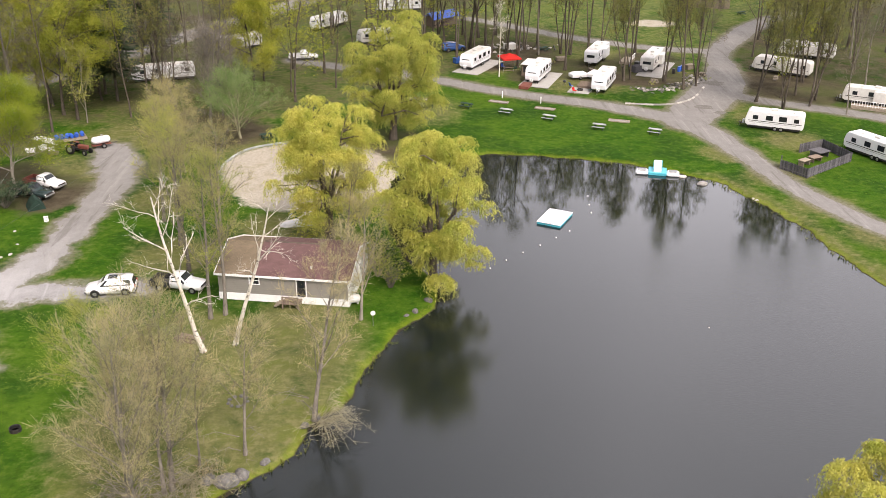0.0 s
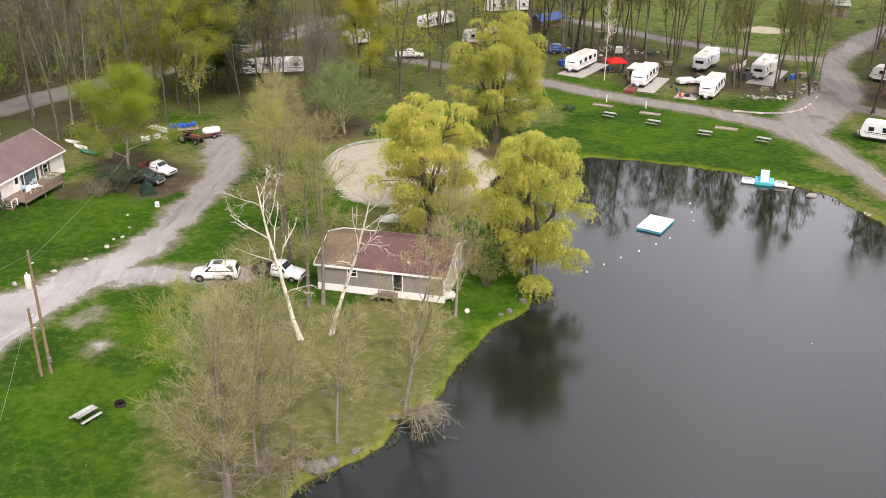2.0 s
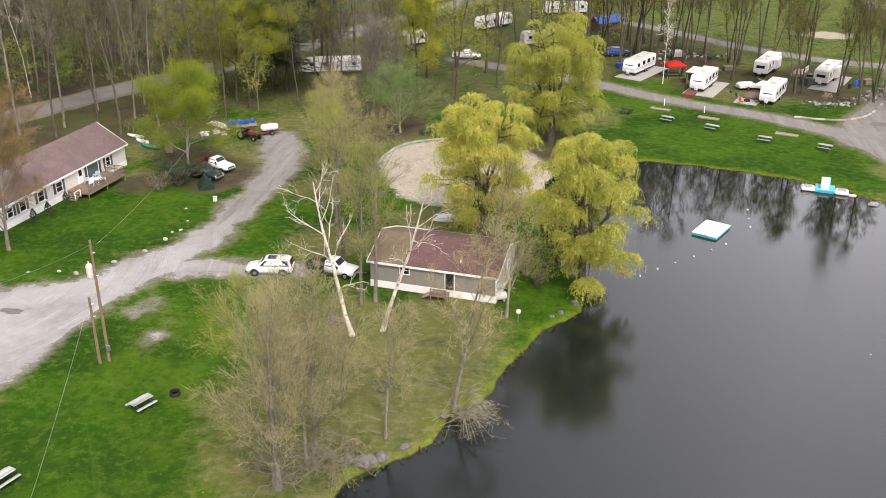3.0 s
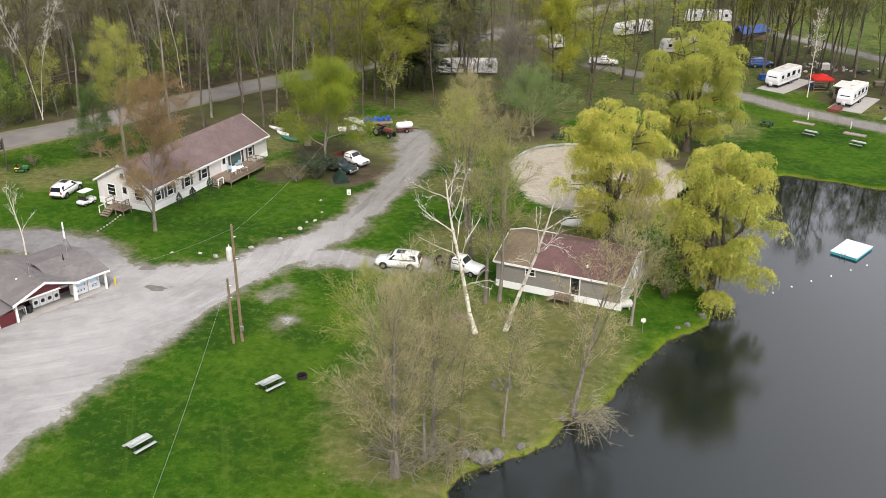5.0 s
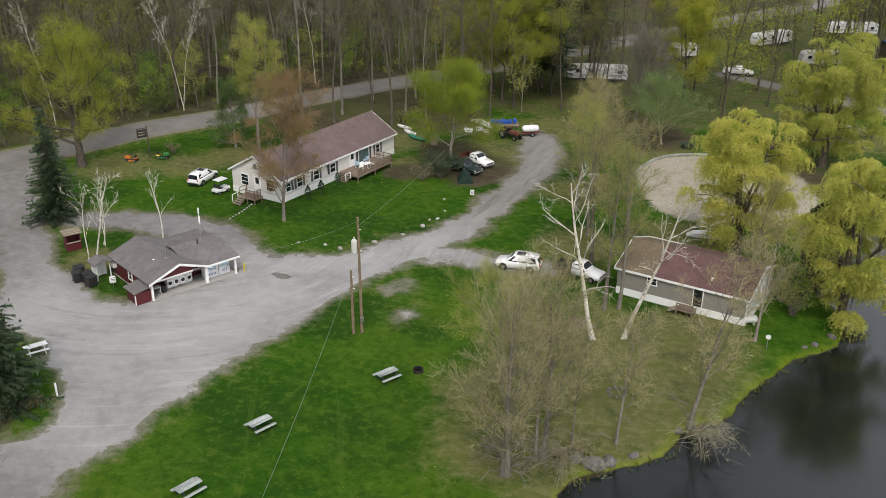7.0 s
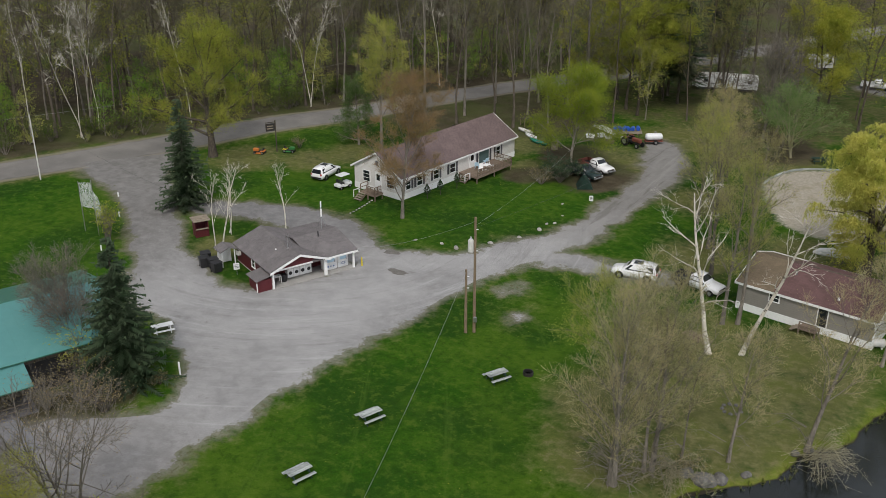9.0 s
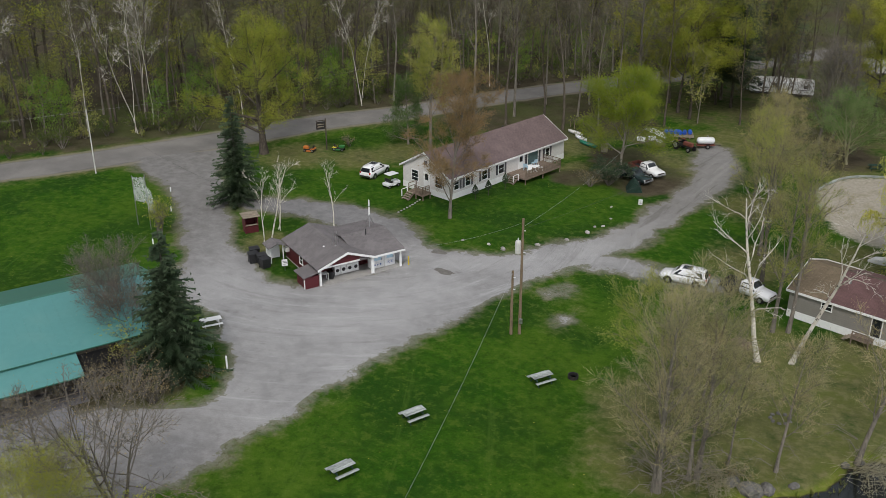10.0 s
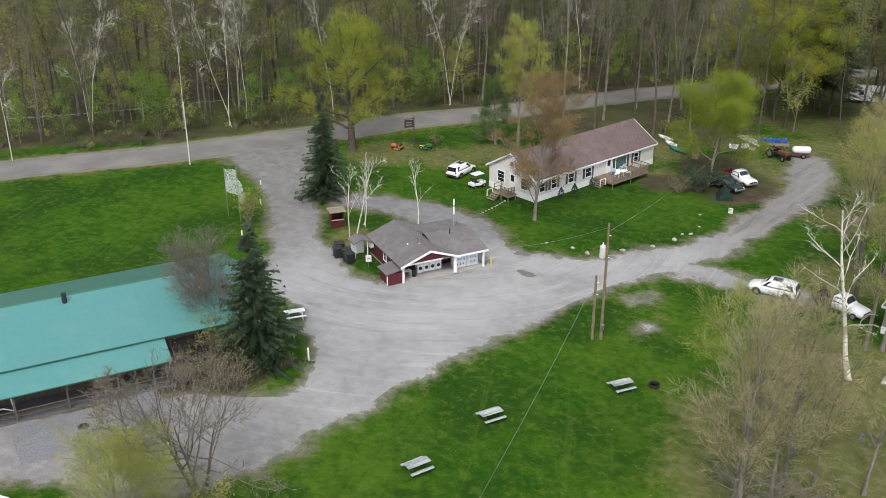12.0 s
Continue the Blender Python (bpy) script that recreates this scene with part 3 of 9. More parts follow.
# ---------------------------------------------------------------- mesh helpers
class Geo:
    """Collects points and faces; every piece is added in metres in the thing's own space."""

    def __init__(self):
        self.v, self.f = [], []

    def add(self, verts, faces):
        k = len(self.v)
        self.v += [tuple(p) for p in verts]
        self.f += [tuple(i + k for i in q) for q in faces]
        return self

    def box(self, x, y, z, sx, sy, sz, rz=0.0, bev=0.0, tilt=None):
        """A box with its centre at x, y and its base at z, with broken edges when bev is given."""
        b = min(bev, sx * 0.45, sy * 0.45, sz * 0.45)

        def ring(inset, h):
            hx, hy, c = sx / 2 - inset, sy / 2 - inset, b
            if not b:
                return [(-hx, -hy, h), (hx, -hy, h), (hx, hy, h), (-hx, hy, h)]
            return [(-hx + c, -hy, h), (hx - c, -hy, h), (hx, -hy + c, h), (hx, hy - c, h),
                    (hx - c, hy, h), (-hx + c, hy, h), (-hx, hy - c, h), (-hx, -hy + c, h)]

        rings = [ring(0, 0), ring(0, sz)] if not b else [ring(b, 0), ring(0, b), ring(0, sz - b), ring(b, sz)]
        m = Matrix.Translation((x, y, z)) @ Matrix.Rotation(rz, 4, "Z")
        if tilt:
            m = m @ Matrix.Rotation(tilt[0], 4, tilt[1])
        return self.loft([[m @ Vector(p) for p in r] for r in rings])

    def loft(self, rings, caps=True):
        n = len(rings[0])
        verts = [p for r in rings for p in r]
        faces = [(i * n + j, i * n + (j + 1) % n, (i + 1) * n + (j + 1) % n, (i + 1) * n + j) for i in range(len(rings) - 1) for j in range(n)]
        if caps:
            faces += [tuple(range(n))[::-1], tuple((len(rings) - 1) * n + j for j in range(n))]
        return self.add(verts, faces)

    def tube(self, points, radii, n=6, caps=False):
        rings, pts = [], [Vector(p) for p in points]
        for i, p in enumerate(pts):
            d = (pts[min(i + 1, len(pts) - 1)] - pts[max(i - 1, 0)]).normalized()
            a = d.cross(Vector((0.31, 0.95, 0.0)) if abs(d.z) > 0.7 else Vector((0, 0, 1))).normalized()
            c = d.cross(a)
            rings.append([p + (a * math.cos(2 * math.pi * j / n) + c * math.sin(2 * math.pi * j / n)) * radii[i] for j in range(n)])
        return self.loft(rings, caps)

    def rod(self, a, b, r, n=6, r2=None):
        return self.tube([a, b], [r, r if r2 is None else r2], n, True)

    def prism(self, outline, z0, z1):
        """An upright prism over a plan outline."""
        return self.loft([[(x, y, z0) for x, y in outline], [(x, y, z1) for x, y in outline]])

    def slab(self, outline, axis, a, b):
        """A prism of an outline drawn in the plane across axis x or y, from a to b."""
        put = (lambda u, h, k: (k, u, h)) if axis == "x" else (lambda u, h, k: (u, k, h))
        return self.loft([[put(u, h, a) for u, h in outline], [put(u, h, b) for u, h in outline]])

    def disc(self, c, r, n=16, dz=0.02):
        return self.loft([[(c[0] + rr * math.cos(2 * math.pi * j / n), c[1] + rr * math.sin(2 * math.pi * j / n), z) for j in range(n)]
                          for rr, z in ((r, c[2]), (r, c[2] + dz * 0.6), (r - dz * 0.4, c[2] + dz))])

    def stone(self, c, sx, sy, sz, rng):
        rings = []
        for k in range(5):
            a = -0.45 + k * 0.5
            rr, h = math.cos(max(-1.2, min(1.45, a))), math.sin(a)
            rings.append([(c[0] + sx * rr * math.cos(t * math.pi / 4) * rng.uniform(0.8, 1.15), c[1] + sy * rr * math.sin(t * math.pi / 4) * rng.uniform(0.8, 1.15),
                           c[2] + sz * (h + 0.4) * rng.uniform(0.9, 1.05)) for t in range(8)])
        return self.loft(rings)

    def mesh(self, name, smooth=False):
        me = bpy.data.meshes.new(name)
        me.from_pydata([tuple(p) for p in self.v], [], self.f)
        if smooth:
            me.polygons.foreach_set("use_smooth", [True] * len(me.polygons))
        me.update()
        if len(self.f) < 3000:
            bm = bmesh.new()
            bm.from_mesh(me)
            bmesh.ops.recalc_face_normals(bm, faces=bm.faces)
            bm.to_mesh(me)
            bm.free()
        return me


def part(name, geo, material, parent=None, label="", smooth=False):
    me = geo.mesh(name, smooth) if isinstance(geo, Geo) else geo
    if not me.materials:
        me.materials.append(material)
    ob = new(name, me)
    ob.parent = parent
    if label:
        tagged(ob, label)
    return ob


def thing(name, m, label, category, group="", kind=""):
    ob = new(name)
    ob.empty_display_size = 0.3
    ob.matrix_world = m
    return tagged(ob, label, category, group, kind)


def single(name, geo, material, m, label, category, group="", kind="", smooth=False):
    ob = part(name, geo, material, None, "", smooth)
    ob.matrix_world = m
    return tagged(ob, label, category, group, kind)


# ---------------------------------------------------------------- plan fields
def spline(points, closed=False, steps=8):
    """A smooth line through plan points; further values of a point (a width) glide along."""
    p = np.array(points, float)
    n, out = len(p), []
    for i in range(n if closed else n - 1):
        a, b, c, d = (p[(i + k) % n] if closed else p[min(max(i + k, 0), n - 1)] for k in (-1, 0, 1, 2))
        for s in np.linspace(0, 1, steps, endpoint=False):
            out.append(0.5 * (2 * b + (c - a) * s + (2 * a - 5 * b + 4 * c - d) * s * s + (3 * b - a - 3 * c + d) * s ** 3))
    if not closed:
        out.append(p[-1])
    return np.array(out)


def strip_field(q, line):
    """How far inside a strip of varying width the plan points lie (outside: minus)."""
    best = np.full(len(q), -1e3)
    for a, b in zip(line[:-1], line[1:]):
        d = b[:2] - a[:2]
        s = np.clip(((q - a[:2]) @ d) / max(d @ d, 1e-9), 0, 1)
        best = np.maximum(best, (a[2] + (b[2] - a[2]) * s) / 2 - np.hypot(*(q - a[:2] - s[:, None] * d).T))
    return best


def area_field(q, ring):
    """How far inside a closed outline the plan points lie (outside: minus)."""
    dist, inside = np.full(len(q), 1e3), np.zeros(len(q), bool)
    for a, b in zip(ring, np.roll(ring, -1, 0)):
        d = b - a
        s = np.clip(((q - a) @ d) / max(d @ d, 1e-9), 0, 1)
        dist = np.minimum(dist, np.hypot(*(q - a - s[:, None] * d).T))
        cross = (a[1] > q[:, 1]) != (b[1] > q[:, 1])
        with np.errstate(divide="ignore", invalid="ignore"):
            inside ^= cross & (q[:, 0] < (b[0] - a[0]) * (q[:, 1] - a[1]) / (b[1] - a[1]) + a[0])
    return np.where(inside, dist, -dist)


POND = spline([(-14, 54.6), (-11, 58.3), (-9.9, 61.5), (-8.1, 65), (-6.2, 71), (-4.3, 75.4), (-2.1, 79.6), (-0.3, 84.2), (-2.6, 90), (-5.3, 97), (-6.6, 105.4), (-6.6, 114.8),
               (-3.0, 122.3), (5.1, 125.7), (12.8, 125.2), (20.3, 123.1), (26, 121), (30.8, 118.6), (34.9, 114.7), (38.1, 108.6), (40.2, 103.1), (41.5, 97.5), (42.8, 91.5), (44.5, 86.4),
               (48, 70), (46, 52), (30, 40), (10, 36), (-8, 40), (-16.3, 49.9)], True, 6)
ROAD = spline([(-175, -40, 7), (-150, 5, 7), (-127, 51, 7.2), (-115.5, 71.5, 7.4), (-106.5, 92, 7.4), (-101, 106, 7.2), (-94.5, 117, 7), (-88.5, 131, 6.6), (-80.5, 146.5, 6.4),
               (-69.5, 165, 6.4), (-57, 190, 6.4), (-40, 225, 6.4), (-10, 285, 6.4)])
WEST = spline([(-107, 82, 15), (-101, 77.5, 9), (-95, 74.2, 6.5), (-88.5, 70, 5.6), (-79.5, 62.2, 5.4), (-70, 56, 8.0), (-60, 51.5, 5), (-53, 42, 2.8), (-50.8, 34, 5), (-55, 28, 8.5),
               (-62, 24, 8), (-69, 16, 7), (-78, 3, 7)])
PLAZA = np.array([(-63, 60.3), (-58.2, 70.5), (-60.5, 75.5), (-55.4, 76.6), (-50, 79.3), (-45.6, 83.8), (-42, 88), (-42.3, 84), (-43.2, 82), (-45.2, 76.3), (-46.3, 67.8), (-47.2, 60.2),
                  (-48.2, 53), (-48.6, 46), (-48.2, 41.9), (-49.2, 38), (-49.4, 31), (-51.5, 29), (-57.5, 29.5), (-62.0, 32.0), (-60.8, 34.4), (-57.2, 36.4), (-54.6, 38.6), (-54, 41), (-57, 46), (-66, 51), (-74, 57)])
NORTH = spline([(-46.5, 82, 5.6), (-43.2, 87.5, 4.0), (-41.9, 93, 3.6), (-41.8, 100, 3.9), (-41.2, 107, 3.7), (-41.3, 114, 4.8), (-42.6, 119, 5.8), (-44.6, 124, 5.6), (-46.4, 128.5, 3.0)])
SIDE = spline([(-43.5, 83, 4.2), (-38, 83.7, 3.2), (-30, 84.6, 3.2)])
LOOP = spline([(-60, 73.5, 5), (-66, 76.8, 5.5), (-73, 77.6, 5.6), (-80, 76, 4.6), (-85.5, 73.5, 2.5)])
CAMP = spline([(-14, 172, 3.6), (0, 163.3, 3.6), (10.8, 156.2, 3.6), (24, 149.6, 3.8), (30.4, 145.6, 4.2), (36, 140.8, 5), (39.6, 132.4, 4.4), (41.8, 122.7, 3.4), (44.2, 112.4, 3.1),
               (47.2, 105, 3), (51.5, 97, 3), (60, 84, 3)])
BRANCH = spline([(36.5, 139.5, 6.5), (40.5, 148, 8), (46.8, 160, 8.5), (50.8, 172, 5.5), (52.8, 184, 4.5), (60, 198, 5), (68, 211, 5), (80, 224, 5)])
TOP = spline([(4, 218, 3), (11, 212.5, 3.2), (25, 199, 3.4), (40.7, 189, 3.6), (53, 186, 3.6)])
EAST = spline([(45, 157, 4), (52, 151.5, 3.4), (61, 146.5, 3.4), (72, 139.5, 3.4), (90, 128, 3.4)])
WOODS = spline([(-28, 178, 3), (-16, 172, 3.6), (-13, 172, 3.6)])
BEACH = spline([(-29, 118), (-28, 125), (-24, 128.4), (-18, 130.4), (-9.7, 126), (-6, 117), (-7, 109), (-12.5, 106.5), (-18.9, 104.6), (-24.2, 107.5)], True, 5)
FOREST_A = np.array([(-135, 60), (-122, 76), (-113, 96), (-105, 112), (-96, 125), (-86, 148), (-75, 168), (-62, 194), (-45, 230), (-15, 290), (-120, 330), (-260, 200), (-240, -40), (-190, -40)])
FOREST_B = np.array([(-62, 170), (-72, 152), (-66, 140), (-45, 138), (-30, 140), (-12, 152), (-3, 166), (12, 178), (27, 186), (33, 196), (14, 213), (6, 226), (30, 260), (-10, 282), (-36, 225)])
FOREST_C = np.array([(52, 152), (62, 146), (100, 128), (150, 150), (150, 260), (90, 250), (66, 208), (56, 190), (54, 172)])
FOREST_D = np.array([(-90, 122), (-86, 116), (-75, 118), (-60, 124), (-58, 134), (-66, 140), (-73, 152), (-82, 138)])
FAR_SAND = (45.5, 212.2)
gravels = (WEST, NORTH, SIDE, LOOP, CAMP, BRANCH, TOP, EAST, WOODS)


def gravel_field(q):
    best = np.maximum(area_field(q, PLAZA), -1e3)
    for line in gravels:
        best = np.maximum(best, strip_field(q, line))
    return best


def soft(x, lo, hi):
    s = np.clip((x - lo) / (hi - lo), 0, 1)
    return s * s * (3 - 2 * s)


def spots(q, centres):
    """A field of round soft spots: x, y, radius."""
    out = np.zeros(len(q))
    for x, y, r in centres:
        out = np.maximum(out, 1 - soft(np.hypot(q[:, 0] - x, q[:, 1] - y), r * 0.3, r * 1.2))
    return out


def axis_steps(lo, hi, step, far_lo, far_hi):
    mid = list(np.arange(lo, hi + 1e-6, step))
    s, x = step, mid[-1]
    while x < far_hi:
        s *= 1.35
        x += s
        mid.append(x)
    s, x = step, mid[0]
    while x > far_lo:
        s *= 1.35
        x -= s
        mid.insert(0, x)
    return np.array(mid)


def build_ground():
    xs, ys = axis_steps(-134, 76, 0.85, -2500, 2500), axis_steps(14, 232, 0.85, -2500, 3000)
    gx, gy = np.meshgrid(xs, ys)
    q = np.stack([gx.ravel(), gy.ravel()], 1)
    pond = area_field(q, POND)
    roll = np.sin(q[:, 0] * 0.21 + 1.3) * np.sin(q[:, 1] * 0.17) * 0.05 + np.sin(q[:, 0] * 0.53 + q[:, 1] * 0.41) * 0.025
    roll *= soft(-pond, 0.5, 6)
    edge = pond + np.sin(q[:, 0] * 1.1) * 0.22 + np.sin(q[:, 1] * 0.83 + 0.5) * 0.24 + np.sin((q[:, 0] + q[:, 1]) * 2.1) * 0.14 + np.sin(q[:, 0] * 2.3 - q[:, 1] * 1.7) * 0.12
    z = np.clip(-0.30 - 0.42 * edge, -2.2, 0.0) + roll
    gravel, tarmac = gravel_field(q), strip_field(q, ROAD)
    for x, y, w in ((-38.1, 69.7, 0.35), (-41.7, 74.3, 0.5)):  # worn gravel spots by the pole
        gravel = np.maximum(gravel, w - np.hypot(q[:, 0] - x, (q[:, 1] - y) * 0.8))
    z = np.where(np.maximum(gravel, tarmac) > -0.6, -0.004, z)
    litter = np.max([soft(area_field(q, ring), -7, 2) * w for ring, w in ((FOREST_A, 1.0), (FOREST_B, 0.5), (FOREST_C, 0.62), (FOREST_D, 0.75))], 0)
    shady = soft(area_field(q, FOREST_B), -7, 2) * 0.68
    litter = np.maximum(litter, spots(q, [(-61, 36, 5), (-64, 33, 5), (-60.5, 40.5, 4), (-67, 30, 4), (-57, 105.5, 4.5), (-54, 107.5, 5), (-49, 110, 9), (-55, 116, 7), (-8, 130, 9), (34, 168, 12), (14, 184, 12), (22, 172, 11), (38, 178, 10), (8, 176, 8), (-34, 135, 12), (58, 160, 18), (15, 167, 6), (28, 166, 7), (41, 164, 6), (33, 174, 9), (12, 190, 10)]) * 0.9)
    dry = spots(q, [(-78, 128, 9), (-70, 132, 10), (-64, 128, 9), (-58, 128, 8), (-74, 142, 8), (-66, 138, 9), (-48, 150, 9), (-40, 158, 9), (-56, 106.5, 5), (-58.5, 109, 4), (-16, 67, 8), (-12, 69, 7), (-10.5, 74, 5), (-20, 67, 8), (-24, 65, 7), (-12, 64, 6), (-85, 95, 7), (-81, 101, 8), (-93, 91, 9), (-72, 119, 12), (-64, 117, 8), (-43, 117, 8), (43, 117, 6), (45.5, 107, 6), (49, 98, 6), (53, 90, 6), (-22, 54, 8), (-26, 60, 7), (-16, 50, 6), (-16, 61, 11), (-14, 70, 12), (-23, 74, 10), (-13, 78, 8), (-28, 92, 8), (-34, 108, 7), (-16, 98, 8), (-32, 132, 14), (-44, 133, 12), (-50, 116, 12), (-66, 42, 8), (-61, 38, 6),
                    (-74, 66, 5), (44, 150, 8), (40, 126, 7), (45, 118, 5), (-20, 100, 6), (-5, 146, 12), (24, 166, 16), (33, 178, 16), (-6, 122, 6), (8, 176, 12), (42, 166, 9), (48, 142, 6), (50, 131, 7)]) * 0.85
    verge = np.maximum(soft(gravel, -4.5, -0.5) * 0.5, soft(tarmac, -5, -0.5) * 0.7)
    dry = np.maximum(np.maximum(dry, shady), verge)
    dry = np.maximum(dry, soft(q[:, 1], 165, 184) * 0.62)
    dry = np.maximum(dry, soft(pond, -5.0, -0.8) * soft(q[:, 0], 26, 38) * 0.75)
    n = len(xs)
    faces = [(j * n + i, j * n + i + 1, (j + 1) * n + i + 1, (j + 1) * n + i) for j in range(len(ys) - 1) for i in range(n - 1)]
    me = bpy.data.meshes.new("ground")
    me.from_pydata(np.c_[q, z].tolist(), [], faces)
    me.polygons.foreach_set("use_smooth", [True] * len(me.polygons))
    for name, values in (("gravel", gravel), ("tarmac", tarmac), ("sand", np.maximum(np.minimum(area_field(q, BEACH), 8), 3.6 - np.hypot((q[:, 0] - FAR_SAND[0]) * 0.7, q[:, 1] - FAR_SAND[1]))), ("litter", litter), ("dry", dry), ("bank", edge)):
        me.attributes.new(name, "FLOAT", "POINT").data.foreach_set("value", np.clip(values, -50, 50).astype(np.float32))
    me.materials.append(GROUND)
    tagged(new("ground", me), "spring lawn with bare patches, leaf litter and worn edges", "ground", kind="structure")


build_ground()


def ribbon(name, line, inset, material, label, category, lift):
    """A road surface: the middle of a strip, a little above the sheet, with a slightly wavering edge."""
    g = Geo()
    fine = spline(line, False, 3)
    tang = np.gradient(fine[:, :2], axis=0)
    tang /= np.hypot(*tang.T)[:, None] + 1e-9
    verts, faces = [], []
    for i, (x, y, w) in enumerate(fine):
        h = max(w / 2 - inset, 0.25)
        for k in range(5):
            s = (k - 2) / 2 * h * (1 + 0.06 * math.sin(i * 1.7 + k))
            verts.append((x - tang[i][1] * s, y + tang[i][0] * s, lift))
        if i:
            a = (i - 1) * 5
            faces += [(a + k, a + 5 + k, a + 6 + k, a + 1 + k) for k in range(4)]
    g.add(verts, faces)
    me = g.mesh(name, True)
    me.materials.append(material)
    return tagged(new(name, me), label, category, kind="structure")


ribbon("road", ROAD, 0.35, TARMAC, "worn grey-brown tarmac public road through the woods", "road", 0.001)


def gravel_yard():
    g = Geo()
    c = PLAZA.mean(0)
    g.add([(*(p + (c - p) / np.hypot(*(c - p)) * 1.0), 0.001) for p in PLAZA], [tuple(range(len(PLAZA)))])
    me = g.mesh("gravel_yard")
    me.materials.append(GRAVEL)
    tagged(new("gravel_yard", me), "wide pale gravel yard before the laundry building", "yard", kind="structure")


gravel_yard()
ribbon("driveway_west", WEST, 1.0, GRAVEL, "packed grey gravel drive from the public road", "driveway", 0.005)
ribbon("driveway_north", NORTH, 1.0, GRAVEL, "packed grey gravel drive beside the lawn", "driveway", 0.009)
ribbon("driveway_side", SIDE, 0.9, GRAVEL, "short gravel spur to a parking spot", "driveway", 0.013)
ribbon("driveway_loop", LOOP, 0.9, GRAVEL, "gravel loop behind the red laundry building", "driveway", 0.013)
ribbon("camp_road", CAMP, 0.9, GRAVEL, "narrow grey gravel camp road round the pond", "road", 0.001)
ribbon("camp_branch", BRANCH, 1.0, GRAVEL, "wide gravel fork of the camp road", "road", 0.005)


def build_water():
    me = bpy.data.meshes.new("water")
    ring = POND + np.array([[1.2, 1.2]]) * np.sign(POND - POND.mean(0)) * 0.5
    me.from_pydata([(x, y, -0.3) for x, y in ring], [], [tuple(range(len(ring)))])
    me.materials.append(WATER)
    tagged(new("water", me), "calm dark pond water that mirrors the trees", "pond", kind="structure")


build_water()


# ---------------------------------------------------------------- trees
def turned(d, angle, spin):
    d = d.normalized()
    a = d.cross(Vector((0, 0, 1)) if abs(d.z) < 0.95 else Vector((1, 0, 0))).normalized()
    return (Matrix.Rotation(spin, 3, d) @ (Matrix.Rotation(angle, 3, a) @ d)).normalized()


def leaf(g, p, rng, size, slim=0.5, droop=0.0):
    d = Vector((rng.gauss(0, 1), rng.gauss(0, 1), rng.gauss(0, 0.8) - droop)).normalized()
    e = d.cross(Vector((rng.gauss(0, 1), rng.gauss(0, 1), rng.gauss(0, 1)))).normalized()
    s = size * rng.uniform(0.6, 1.35)
    k = len(g.v)
    g.v += [tuple(p - e * s * slim * 0.5), tuple(p + e * s * slim * 0.5), tuple(p + d * s)]
    g.f.append((k, k + 1, k + 2))


def branch(wood, tips, rng, p, d, length, r, level, cfg):
    """One limb that wanders, tapers and carries the next level of limbs."""
    last = level == cfg["levels"]
    n = (7, 4, 2, 1)[min(level, 3)]
    pts, path = [p.copy()], d.copy()
    for i in range(n):
        w = cfg["wander"] * (0.35 if level == 0 else 1.0)
        path = (path + Vector((rng.gauss(0, w), rng.gauss(0, w), rng.gauss(0, w) + (cfg["lift"] if level else 0.0)))).normalized()
        pts.append(pts[-1] + path * (length / n))
    radii = [max(r * (1 - (0.78 if level == 0 else 0.7) * i / n), cfg["least"]) for i in range(n + 1)]
    if level == 0:
        radii[0] *= 1.35
    if last:
        e = (pts[-1] - pts[0]).cross(Vector((rng.gauss(0, 1), rng.gauss(0, 1), rng.gauss(0, 1)))).normalized() * radii[0] * 1.1
        fine = cfg["fine"]
        k = len(fine.v)
        fine.v += [tuple(pts[0] - e), tuple(pts[0] + e), tuple(pts[-1] + e * 0.4), tuple(pts[-1] - e * 0.4)]
        fine.f.append((k, k + 1, k + 2, k + 3))
    else:
        wood.tube(pts, radii, (7, 4, 3, 3)[min(level, 3)])
    if last:
        tips.append((pts[0], pts[-1]))
        return
    kids = cfg["kids"][level]
    start = cfg["clear"] if level == 0 else 0.22
    spin = rng.uniform(0, 6.28)
    for k in range(kids):
        s = start + (1 - start) * (k + rng.uniform(0.1, 0.9)) / kids
        i = min(int(s * n), n - 1)
        q = pts[i].lerp(pts[i + 1], s * n - i)
        spin += 2.4 + rng.gauss(0, 0.3)
        away = turned((pts[i + 1] - pts[i]), radians(rng.gauss(cfg["angle"][level], 8)) * (1 - 0.35 * s), spin)
        shape = cfg["shape"](s) if level == 0 else 1.1 - 0.65 * s
        branch(wood, tips, rng, q, away, cfg["reach"][level] * shape * rng.uniform(0.75, 1.2), max(radii[i] * (cfg["slender"] if level == 0 else 0.55), 0.01), level + 1, cfg)
    if level == 0:
        tips.append((pts[-2], pts[-1]))


